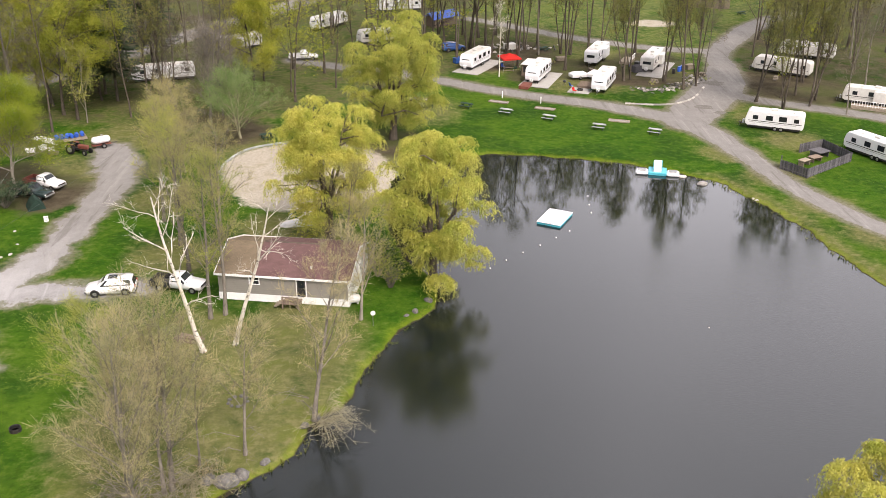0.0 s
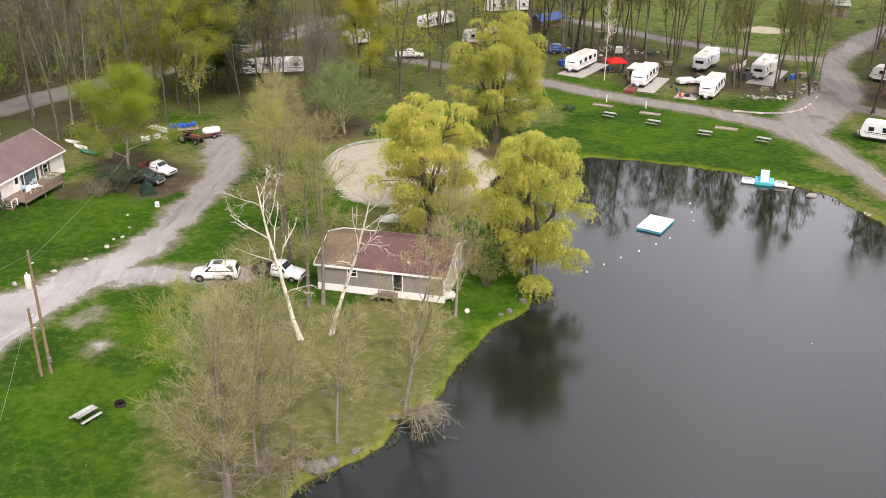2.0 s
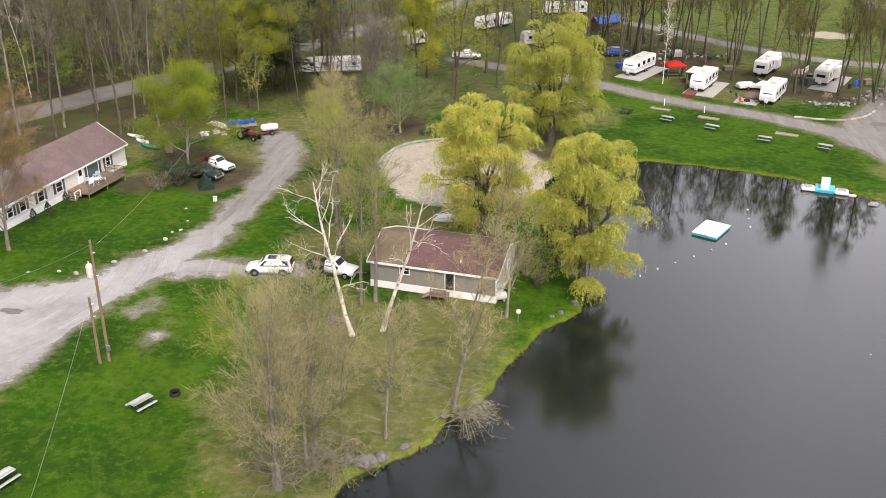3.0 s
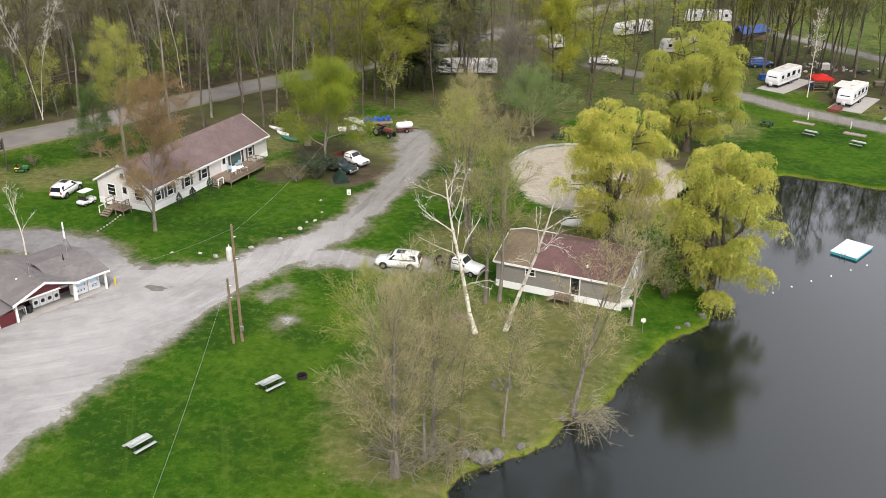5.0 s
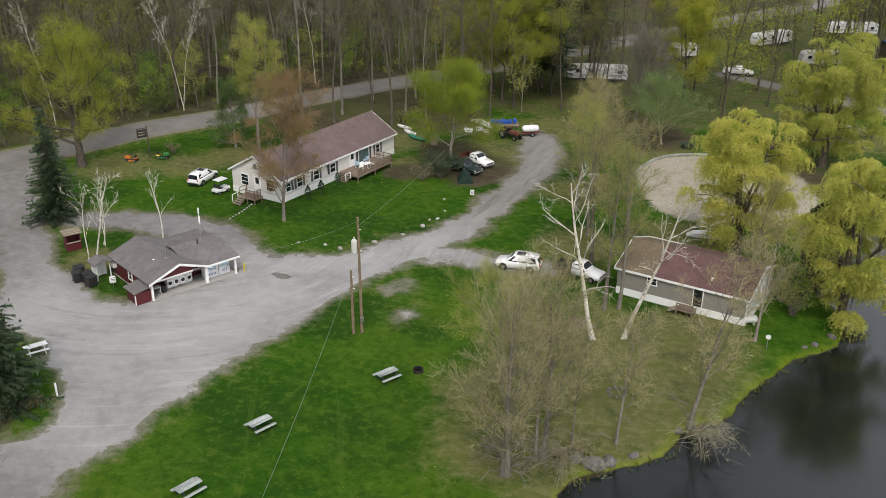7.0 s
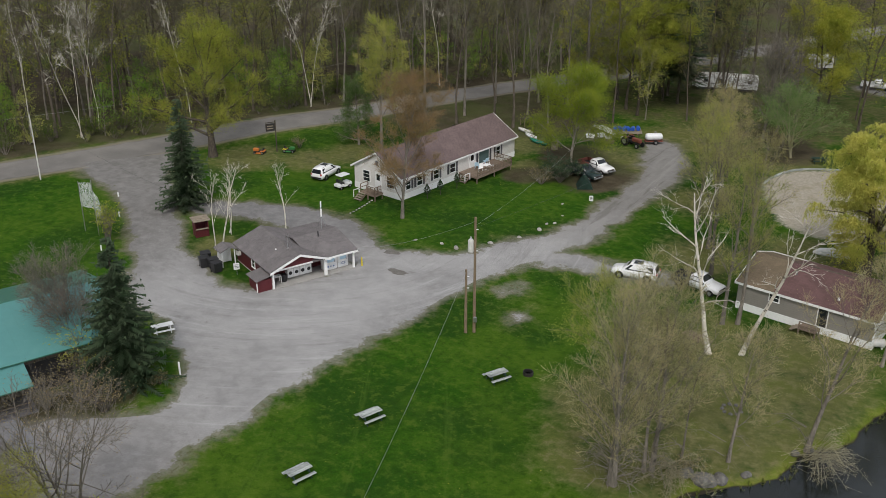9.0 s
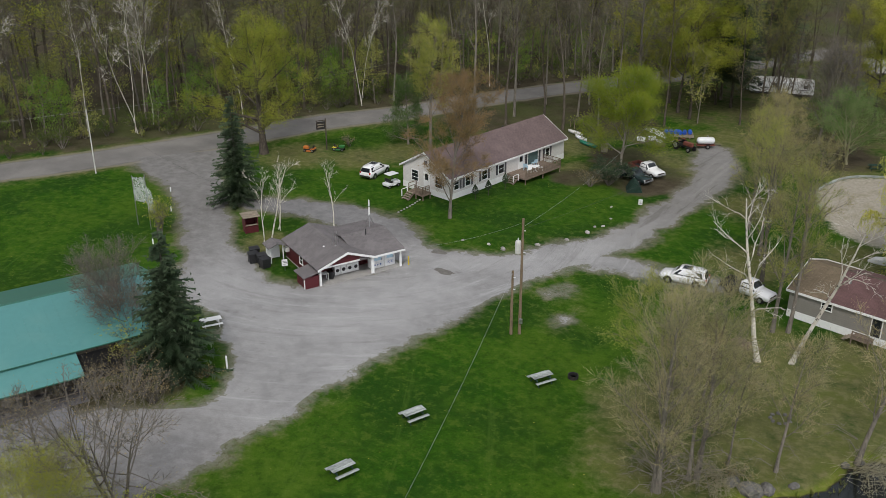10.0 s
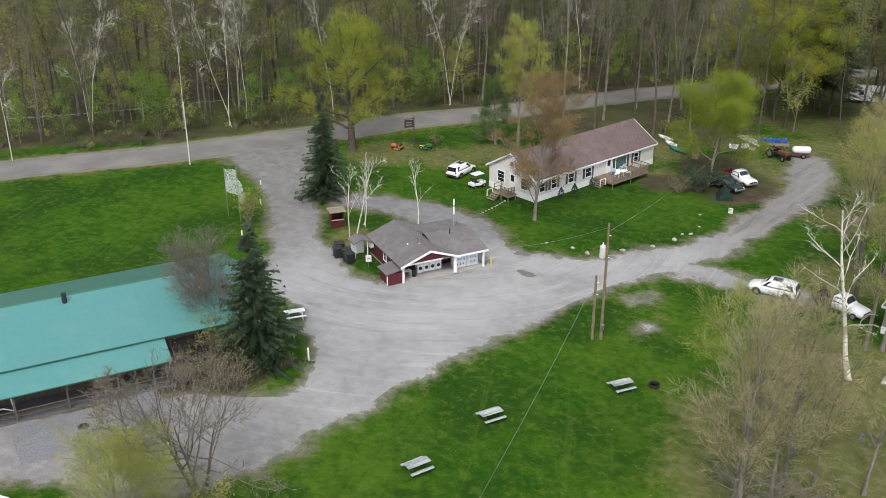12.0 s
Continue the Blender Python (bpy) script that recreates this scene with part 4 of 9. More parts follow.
def broadleaf(seed, height=17.0, girth=0.2, clear=0.35, kids=(11, 5, 5), reach=(5.0, 2.2, 1.1), angle=(55, 45, 40), leaves=5, size=0.22, wander=0.12,
              lift=0.06, lean=(0, 0), stems=1, shape=None, slim=0.6, loose=0.45, twigs=12, twig=(0.7, 0.024), least=0.008, shoots=0, splay=0.2, slender=0.5, tinted=False):
    """Wood and leaf geometry of a spring tree with its first leaves or buds."""
    rng = random.Random(seed)
    wood, crown, tips = Geo(), Geo(), []
    if not leaves:
        twigs = min(twigs, 3)
    for k in range(shoots):  # low drooping shoots round the foot
        a, h, out = rng.uniform(0, 6.28), rng.uniform(0.3, 2.6), rng.uniform(1.0, 3.2)
        p = Vector((math.cos(a) * 0.3, math.sin(a) * 0.3, h))
        mid = p + Vector((math.cos(a) * out * 0.55, math.sin(a) * out * 0.55, rng.uniform(0.1, 0.7)))
        end = p + Vector((math.cos(a) * out, math.sin(a) * out, rng.uniform(-0.4, 0.3) * h))
        wood.tube([p, mid, end], [0.04, 0.025, 0.01], 3)
        for _ in range(9):
            q = mid.lerp(end, rng.uniform(-0.4, 1.0))
            wood.tube([q, q + Vector((rng.gauss(0, 0.4), rng.gauss(0, 0.4), rng.gauss(-0.1, 0.25)))], [0.013, 0.006], 3)
    cfg = dict(levels=3, fine=crown if tinted else wood, slender=slender, least=least, wander=wander, lift=lift, kids=kids, clear=clear, angle=angle, reach=reach,
               shape=shape or (lambda s: 0.45 + 0.9 * math.sin(math.pi * min(1, 0.25 + 0.72 * s))))
    for k in range(stems):
        off = Vector((rng.uniform(-0.5, 0.5), rng.uniform(-0.5, 0.5), 0)) * (stems > 1)
        up = Vector((lean[0] + (rng.gauss(0, splay) if stems > 1 else 0), lean[1] + (rng.gauss(0, splay) if stems > 1 else 0), 1)).normalized()
        branch(wood, tips, rng, off - Vector((0, 0, 0.1)), up, height * (1 if k == 0 else rng.uniform(0.75, 0.98)), girth * (1 if k == 0 else 0.75), 0, cfg)
    for a, b in tips:
        for _ in range(twigs):
            p = a.lerp(b, rng.random())
            d = ((b - a).normalized() * 0.8 + Vector((rng.gauss(0, 0.6), rng.gauss(0, 0.6), rng.gauss(0.15, 0.5)))).normalized() * twig[0] * rng.uniform(0.5, 1.4)
            e = d.cross(Vector((rng.gauss(0, 1), rng.gauss(0, 1), rng.gauss(0, 1)))).normalized() * twig[1]
            bush = crown if leaves > 3 and rng.random() < 0.85 else wood
            k0 = len(bush.v)
            bush.v += [tuple(p - e), tuple(p + e), tuple(p + d)]
            bush.f.append((k0, k0 + 1, k0 + 2))
        for _ in range(leaves):
            p = a.lerp(b, rng.uniform(0.2, 1.15)) + Vector((rng.gauss(0, loose), rng.gauss(0, loose), rng.gauss(0, loose * 0.7)))
            leaf(crown, p, rng, size, slim)
    return wood, crown


def willow(seed, height=15.0, width=6.0, girth=0.45, strands=60, drop=4.0, lean=(0, 0), low=0.34, limbs=8, mop_count=34):
    """A weeping willow: short forked trunk, dark arching limbs, and at their ends mops of hanging strands with gaps between."""
    rng = random.Random(seed)
    wood, crown = Geo(), Geo()
    fork = height * 0.2
    base = Vector((0, 0, -0.1))
    top = Vector((lean[0] * fork, lean[1] * fork, fork))
    wood.tube([base, base.lerp(top, 0.5) + Vector((0.12, 0.05, 0)), top], [girth * 1.3, girth, girth * 0.9], 8)
    mops, limb_points = [], []
    for k in range(limbs):
        a = k * 6.28 / limbs + rng.uniform(-0.35, 0.35)
        rise = height * (rng.uniform(0.7, 0.9) if k % 2 else rng.uniform(low + 0.12, 0.66))
        out = width * (rng.uniform(0.2, 0.45) if k % 2 else rng.uniform(0.5, 0.75))
        tip = Vector((math.cos(a) * out + lean[0] * rise, math.sin(a) * out + lean[1] * rise, rise))
        bend = top.lerp(tip, 0.45) + Vector((rng.gauss(0, 0.4), rng.gauss(0, 0.4), height * 0.07))
        limb = [top, top.lerp(bend, 0.5) + Vector((rng.gauss(0, 0.25), rng.gauss(0, 0.25), 0)), bend, bend.lerp(tip, 0.55) + Vector((0, 0, 0.3)), tip]
        wood.tube(limb, [girth * 0.55, girth * 0.45, girth * 0.34, girth * 0.22, 0.06], 6)
        limb_points += limb[1:] + [limb[2].lerp(limb[3], 0.5), limb[3].lerp(limb[4], 0.5)]
    for k in range(mop_count):  # mops in an uneven shell, each on a branch from the nearest limb
        u = low + (0.95 - low) * (k + rng.random()) / mop_count
        wide = width * math.sqrt(max(0.05, 1 - ((u - 0.5) / 0.56) ** 2)) * rng.uniform(0.35, 1.08)
        a = k * 2.4 + rng.uniform(-0.5, 0.5)
        e = Vector((math.cos(a) * wide + lean[0] * u * height, math.sin(a) * wide + lean[1] * u * height, u * height))
        p = min(limb_points, key=lambda q: (q - e).length + 2.0 * max(0.0, q.z - e.z))
        mid = p.lerp(e, 0.5) + Vector((rng.gauss(0, 0.2), rng.gauss(0, 0.2), 0.12 * (e - p).length + 0.2))
        wood.tube([p, mid, e], [girth * 0.2, girth * 0.13, 0.03], 4)
        mops.append((e, rng.choice((0.45, 0.6, 0.75, 0.9, 1.25))))
        if rng.random() < 0.6:
            mops.append((mid + Vector((rng.gauss(0, 0.4), rng.gauss(0, 0.4), rng.uniform(0, 0.4))), rng.uniform(0.35, 0.7)))
    size = width / 6.0
    for c, big in mops:
        r = (1.0 + 0.5 * rng.random()) * big * size
        fall = drop * rng.uniform(0.35, 1.0) * min(1.0, 0.55 + 0.6 * c.z / height)
        for _ in range(int(strands * big * big)):
            a, t = rng.uniform(0, 6.28), math.sqrt(rng.random())
            way = Vector((math.cos(a), math.sin(a), 0))
            q = c + way * r * t * 0.9 + Vector((0, 0, r * 0.75 * math.sqrt(max(0.0, 1 - t * t)) + rng.gauss(0, 0.1)))
            step = way * rng.uniform(0.03, 0.15) + Vector((rng.gauss(0, 0.03), rng.gauss(0, 0.03), rng.uniform(-0.02, 0.1)))
            for i in range(max(4, int(fall * rng.uniform(0.3, 1.0) / 0.15))):
                d = Vector((rng.gauss(0, 0.55), rng.gauss(0, 0.55), -0.7 + rng.gauss(0, 0.4))).normalized()
                e = d.cross(Vector((rng.gauss(0, 1), rng.gauss(0, 1), rng.gauss(0, 1)))).normalized() * rng.uniform(0.03, 0.055)
                o = q + Vector((rng.gauss(0, 0.05), rng.gauss(0, 0.05), 0))
                n = len(crown.v)
                crown.v += [tuple(o - e), tuple(o + e), tuple(o + d * rng.uniform(0.16, 0.3))]
                crown.f.append((n, n + 1, n + 2))
                q = q + step
                step = step * 0.84 + Vector((rng.gauss(0, 0.010), rng.gauss(0, 0.010), -0.030))
                if q.z < 0.3:
                    break
    return wood, crown


def spruce(seed, height=13.0, width=3.0, whorls=34, girth=0.2, gap=0.05):
    """A conifer: whorls of drooping boughs, each a fan of needle sprays."""
    rng = random.Random(seed)
    wood, crown = Geo(), Geo()
    wood.tube([(0, 0, -0.1), (0.05, 0, height * 0.5), (0, 0, height)], [girth, girth * 0.55, 0.02], 7)
    for w in range(whorls):
        s = w / whorls
        z = height * (gap + (0.985 - gap) * s)
        reach = width * (1 - s) ** 0.85 * rng.uniform(0.85, 1.12) + 0.12
        for k in range(8 if s < 0.75 else 5):
            a = k * 6.28 / 8 + w * 0.7 + rng.uniform(-0.3, 0.3)
            if rng.random() < 0.14:
                continue
            r = reach * rng.uniform(0.55, 1.15)
            d = Vector((math.cos(a), math.sin(a), 0))
            side = Vector((-d.y, d.x, 0))
            p0 = Vector((0, 0, z))
            wood.tube([p0, p0 + d * r * 0.9 + Vector((0, 0, -0.22 * r))], [0.03, 0.008], 3)
            n = max(3, int(r * 5))
            for i in range(n):
                u = (i + 0.6) / n
                c = p0 + d * r * u + Vector((0, 0, -0.28 * r * u + 0.10 * r * u * u))
                for sgn in (-1, 1):
                    ln = (0.30 + 0.34 * r * (1 - u) * 0.55) * rng.uniform(0.5, 1.3)
                    tip = c + side * sgn * ln + d * ln * 0.7 + Vector((0, 0, -0.16 * ln + rng.uniform(-0.2, 0.12)))
                    k0 = len(crown.v)
                    crown.v += [tuple(c - d * 0.13), tuple(c + d * 0.16 + Vector((0, 0, 0.05))), tuple(tip)]
                    crown.f.append((k0, k0 + 1, k0 + 2))
            leaf(crown, p0 + d * r, rng, 0.4, 0.45, 0.2)
    return wood, crown


def shrub(seed, height=2.5, width=1.6, stems=16, leaves=6, size=0.16, twigs=5):
    rng = random.Random(seed)
    wood, crown = Geo(), Geo()
    for k in range(stems):
        a, out = rng.uniform(0, 6.28), rng.uniform(0.2, 1.0) * width
        tip = Vector((math.cos(a) * out, math.sin(a) * out, height * rng.uniform(0.55, 1.0) * (1.08 - 0.3 * out / width)))
        mid = tip * 0.5 + Vector((rng.gauss(0, 0.1), rng.gauss(0, 0.1), 0.15 * height))
        wood.tube([Vector((math.cos(a) * 0.15, math.sin(a) * 0.15, -0.05)), mid, tip], [0.035, 0.022, 0.008], 3)
        for _ in range(twigs):
            s = rng.uniform(0.25, 1.0)
            p = mid.lerp(tip, s) if s > 0.5 else mid * (s * 2)
            e = p + Vector((rng.gauss(0, 0.35), rng.gauss(0, 0.35), rng.uniform(0.0, 0.6))) * (height / 2.5)
            wood.tube([p, e], [0.012, 0.005], 3)
            for _ in range(leaves):
                leaf(crown, p.lerp(e, rng.uniform(0.2, 1.2)) + Vector((rng.gauss(0, 0.16), rng.gauss(0, 0.16), rng.gauss(0, 0.14))), rng, size, 0.6)
    return wood, crown


def plant(name, shape, bark, leaf_material, m, label, category="tree", group="", crown_name="crown", wood_name="trunk"):
    t = thing(name, m, label, category, group)
    part(wood_name, shape[0], bark, t, "", True)
    if shape[1].f:
        part(crown_name, shape[1], leaf_material, t)
    return t


# ---------------------------------------------------------------- trees that stand alone
def spot(x, y, turn=0.0, z=0.0):
    return pose(x, y, z, 0, 0, turn)


plant("willow_tree", willow(11, 17.6, 6.6, 0.5, 170, 4.6, (0.03, -0.02), 0.12, 9, 66), BARK_DARK, L_WILLOW, spot(-7.2, 131.5, 20), "tall weeping willow with yellow-green spring leaves beside the lawn", group="willows at the pond")
plant("willow_tree", willow(12, 15.8, 5.9, 0.46, 160, 4.2, (0.01, 0), 0.14, 9, 60), BARK_DARK, L_WILLOW, spot(-12.4, 96.5, 80), "weeping willow with bright yellow leaves at the beach", group="willows at the pond")
plant("willow_tree", willow(13, 15.4, 5.3, 0.45, 160, 4.0, (0.03, -0.02), 0.08, 9, 66), BARK_DARK, L_WILLOW, spot(-0.9, 86.0, 150), "weeping willow whose strands hang over the water", group="willows at the pond")
plant("willow_tree", willow(14, 9.2, 4.4, 0.3, 170, 3.0, (0, 0), 0.3, 7, 30), BARK_DARK, L_WILLOW, spot(27.4, 44.0, 60), "young yellow willow at the near shore", group="willows at the pond")
plant("young_tree", broadleaf(15, 6.2, 0.12, 0.08, (12, 6, 6), (3.9, 1.8, 1.0), (56, 45, 42), 34, 0.062, stems=3, loose=0.42, twigs=4, twig=(0.5, 0.011)), BARK, L_YELLOW, spot(-49.4, 21.8, 10), "young yellow-green leafing tree beside the gravel", group="trees before the barn")

# dead white birches before the cabin
plant("birch_tree", broadleaf(21, 14.8, 0.23, 0.30, (9, 4, 3), (4.4, 2.0, 1.0), (60, 42, 36), 0, lean=(-0.24, 0.06), wander=0.17, lift=0.02, least=0.011, twig=(0.7, 0.009)), BIRCH, L_TAN, spot(-20.9, 72.6), "leaning bare white birch with forked limbs", group="white birches")
plant("birch_tree", broadleaf(22, 14.6, 0.21, 0.45, (7, 4, 3), (3.6, 1.9, 1.0), (50, 42, 36), 0, lean=(0.02, 0.05), wander=0.2, lift=0.04, least=0.011, twig=(0.7, 0.009)), BIRCH, L_TAN, spot(-18.4, 73.8), "bare white birch with a crooked top", group="white birches")

# hazy trees on the bank
THIN = dict(loose=0.34, twigs=7, twig=(0.75, 0.010), least=0.012, slender=0.4, tinted=True)
ROUND = lambda s: 0.3 + 0.9 * math.sin(math.pi * min(1, 0.12 + 0.76 * s))
HAZY = dict(loose=0.34, twigs=8, twig=(0.75, 0.010), least=0.012, slender=0.36, tinted=True)
plant("bank_tree", broadleaf(37, 13.8, 0.22, 0.12, (18, 6, 5), (4.6, 2.1, 1.2), (46, 42, 38), 8, 0.06, stems=2, lift=0.10, shoots=40, splay=0.05, shape=ROUND, **HAZY), BARK, L_TAN, spot(-20.6, 51.0), "many-stemmed tree with pale twigs and tan buds", group="trees on the bank")
plant("bank_tree", broadleaf(32, 13.2, 0.19, 0.14, (16, 6, 5), (4.6, 2.1, 1.2), (46, 42, 38), 8, 0.06, stems=2, lift=0.10, shoots=18, splay=0.05, shape=ROUND, **HAZY), BARK, L_TAN, spot(-18.9, 53.4), "tree with a broad haze of olive-tan buds", group="trees on the bank")
plant("bank_tree", broadleaf(33, 9.8, 0.15, 0.2, (13, 6, 5), (4.4, 2.0, 1.1), (46, 40, 38), 24, 0.075, lift=0.07, **HAZY), BARK_TAN, L_OLIVE, spot(-24.0, 59.5), "olive leafing tree on the dry bank", group="trees on the bank")
plant("bank_tree", broadleaf(34, 9.4, 0.14, 0.3, (11, 6, 5), (2.6, 1.4, 0.8), (45, 45, 42), 5, 0.06, shoots=4, **HAZY), BARK, L_TAN, spot(-14.5, 57.9), "thin young tree with grey bark", group="trees on the bank")
plant("bank_tree", broadleaf(35, 13.4, 0.19, 0.22, (14, 6, 5), (3.4, 1.8, 1.0), (48, 42, 40), 8, 0.06, lean=(0.14, 0.1), shoots=5, **HAZY), BARK, L_TAN, spot(-10.0, 62.4), "tree leaning over the water with tan buds", group="trees on the bank")
plant("bank_tree", broadleaf(36, 8.4, 0.09, 0.3, (9, 5, 4), (2.0, 1.1, 0.7), (40, 45, 42), 4, 0.06, **HAZY), BARK, L_TAN, spot(-17.6, 56.6), "slim sapling with bare twigs", group="trees on the bank")
for k, (x, y, h) in enumerate(((-21.6, 78.5, 14.0), (-20.4, 79.3, 14.5), (-26.0, 88.5, 12.5), (-28.5, 95.0, 13.0), (-24.6, 97.5, 12.0), (-32.0, 101.5, 12.0))):
    plant("yard_tree", broadleaf(40 + k, h, 0.2, 0.25, (13, 6, 5), (3.6, 1.8, 1.0), (45, 42, 40), 7, 0.08, **THIN), BARK, (L_BUD, L_OLIVE)[k % 2], spot(x, y), "tall tree with dark bark and an olive haze of buds", group="trees round the cabin")
plant("yard_tree", broadleaf(48, 10.5, 0.16, 0.3, (11, 5, 5), (3.0, 1.5, 0.9), (45, 45, 42), 4, 0.08, **THIN), BARK, L_BUD, spot(-9.6, 88.0), "bare thin tree behind the cabin", group="trees round the cabin")
plant("yard_tree", broadleaf(49, 10.5, 0.15, 0.2, (13, 6, 5), (3.0, 1.6, 0.9), (45, 45, 42), 4, 0.07, **THIN), BARK, L_BUD, spot(-7.6, 78.4), "bare twiggy tree at the cabin's end", group="trees round the cabin")
plant("green_tree", broadleaf(50, 8.0, 0.16, 0.12, (14, 6, 5), (4.6, 1.8, 1.0), (60, 45, 42), 24, 0.12, loose=0.42, twigs=6, twig=(0.7, 0.012), stems=2), BARK_PALE, L_BLUE, spot(-29.0, 132.0), "round grey-green leafing tree at the sandy beach", group="trees at the beach")
plant("bare_tree", broadleaf(51, 12.5, 0.2, 0.12, (14, 6, 5), (5.4, 2.4, 1.2), (48, 42, 40), 1, 0.1, twigs=8, twig=(0.7, 0.014), stems=3, least=0.014, shoots=10), BARK, L_TAN, spot(-35.0, 138.0), "wide bare tree with grey-purple twigs", group="trees at the beach")
plant("bare_tree", broadleaf(54, 11.5, 0.16, 0.15, (13, 6, 5), (4.6, 2.2, 1.2), (50, 42, 40), 1, 0.1, twigs=7, twig=(0.7, 0.013), stems=2, least=0.014, shoots=6), BARK, L_TAN, spot(-43.5, 146.5), "bare grey-purple tree before the woodland trailer", group="trees at the beach")
plant("bare_tree", broadleaf(52, 11.0, 0.15, 0.22, (12, 6, 5), (4.0, 1.9, 1.0), (48, 45, 42), 8, 0.09, stems=2, **THIN), BARK, L_BUD, spot(-34.0, 118.0), "tan budding tree beside the gravel yard", group="trees at the beach")
plant("bare_tree", broadleaf(53, 10.0, 0.15, 0.22, (12, 6, 5), (3.8, 1.9, 1.0), (48, 45, 42), 8, 0.09, stems=2, **THIN), BARK, L_BUD, spot(-31.6, 110.0), "tan budding tree beside the beach", group="trees at the beach")

# round the house
plant("maple_tree", broadleaf(60, 14.6, 0.2, 0.13, (22, 6, 6), (5.2, 2.2, 1.1), (50, 45, 42), 46, 0.085, twigs=20, twig=(0.7, 0.012), loose=0.38), BARK, L_RED, spot(-61.8, 84.0), "maple with red-brown spring buds before the house", group="trees round the house")
plant("yard_tree", broadleaf(61, 17.0, 0.26, 0.3, (13, 6, 5), (4.2, 2.0, 1.1), (46, 45, 42), 42, 0.13), BARK, L_OLIVE, spot(-77.5, 101.5), "tall olive-leafed tree behind the house", group="trees round the house")
plant("yard_tree", broadleaf(62, 10.8, 0.2, 0.2, (13, 6, 5), (5.6, 2.3, 1.2), (64, 45, 42), 130, 0.14, loose=0.6, twigs=6, lift=0.05), BARK, L_LIME, spot(-52.5, 110.0), "bright yellow-green leafing tree beside parked trucks", group="trees round the house")
plant("yard_tree", broadleaf(63, 17.0, 0.24, 0.22, (16, 6, 5), (7.4, 2.5, 1.2), (72, 45, 42), 110, 0.20, loose=0.6, twigs=2, lift=0.02), BARK_DARK, L_YELLOW, spot(-58.4, 143.0), "tall yellow-green leafing tree at the wood's edge", group="trees round the house")
plant("yard_tree", broadleaf(55, 16.5, 0.24, 0.22, (14, 6, 5), (5.6, 2.2, 1.1), (68, 45, 42), 100, 0.20, loose=0.6, twigs=2, lift=0.02), BARK_DARK, L_YELLOW, spot(-31.0, 154.0), "tall olive-yellow leafing tree at the wood's edge", group="trees round the house")
plant("yard_tree", broadleaf(56, 16.0, 0.24, 0.22, (14, 6, 5), (5.8, 2.2, 1.1), (68, 45, 42), 100, 0.20, loose=0.6, twigs=2, lift=0.02), BARK_DARK, L_YELLOW, spot(-61.8, 147.6), "tall yellow-green leafing tree at the wood's edge", group="trees round the house")
plant("linden_tree", broadleaf(64, 14.4, 0.55, 0.17, (16, 6, 6), (7.0, 2.6, 1.3), (64, 45, 42), 90, 0.13, loose=0.6, twigs=6), BARK_DARK, L_YELLOW, spot(-97.6, 88.8), "broad roadside tree with a thick trunk and yellow-green leaves", group="trees round the house")
plant("pine_tree", broadleaf(65, 9.6, 0.16, 0.05, (26, 6, 5), (3.2, 1.3, 0.7), (78, 45, 42), 16, 0.14, loose=0.3, twigs=6, twig=(0.5, 0.02), lift=0.02, shape=lambda s: 1.08 - 0.85 * s), BARK, L_PINE, spot(-83.6, 104.2), "soft grey-green young pine behind the lawn", group="trees round the house")
plant("spruce_tree", spruce(66, 13.8, 3.5, 46, 0.2), BARK_DARK, L_NEEDLE, spot(-86.2, 73.2), "dark green spruce beside the drive", group="spruces")
plant("spruce_tree", spruce(67, 13.2, 4.5, 56, 0.2, 0.02), BARK_DARK, L_NEEDLE, spot(-60.8, 42.0), "dark green spruce at the barn's corner", group="spruces")
for k, (x, y, h) in enumerate(((-52.4, 150.5, 24), (-55.6, 154.5, 25), (-51.5, 168.5, 27), (-58.5, 158.0, 26))):
    plant("pine_tree", spruce(70 + k, h, 6.2, 44, 0.26, 0.2), BARK_DARK, L_NEEDLE, spot(x, y), "tall dark pine in the wood", group="dark pines")
# small birches by the laundry building
for k, (x, y, h, g0) in enumerate(((-73.3, 65.6, 9.8, 0.10), (-71.0, 73.8, 7.3, 0.09), (-75.6, 69.6, 6.8, 0.06))):
    plant("birch_tree", broadleaf(83 + k, h, g0, 0.32, (6, 3, 3), (h * 0.27, 1.1, 0.7), (30, 40, 36), 0, wander=0.17, lift=0.12, stems=2 - k % 2, splay=0.1, least=0.009, twig=(0.5, 0.007), slender=0.45), BIRCH, L_TAN, spot(x, y), "small bare white birch by the laundry building", group="small birches")
# before the barn
plant("bare_tree", broadleaf(90, 7.4, 0.19, 0.16, (12, 6, 5), (5.2, 2.2, 1.1), (58, 45, 42), 2, 0.10, twigs=3, twig=(0.6, 0.014), stems=3, lift=0.03, least=0.014), BARK, L_DEAD, spot(-49.7, 28.0), "low spreading bare tree at the gravel's edge", group="trees before the barn")
plant("bare_tree", broadleaf(91, 6.0, 0.12, 0.25, (9, 5, 5), (2.4, 1.3, 0.8), (48, 45, 42), 2, 0.12, twigs=6, twig=(0.5, 0.014)), BARK, L_DEAD, spot(-56.5, 26.8), "small bare tree with dry buds", group="trees before the barn")
plant("bare_tree", broadleaf(92, 8.6, 0.1, 0.1, (12, 6, 5), (3.6, 1.8, 1.0), (38, 42, 40), 1, 0.07, stems=5, splay=0.16, lift=0.1, twigs=6, twig=(0.6, 0.010), slender=0.36), BARK, L_TAN, spot(-66.5, 42.5), "bushy bare tree with fine grey twigs", group="trees before the barn")
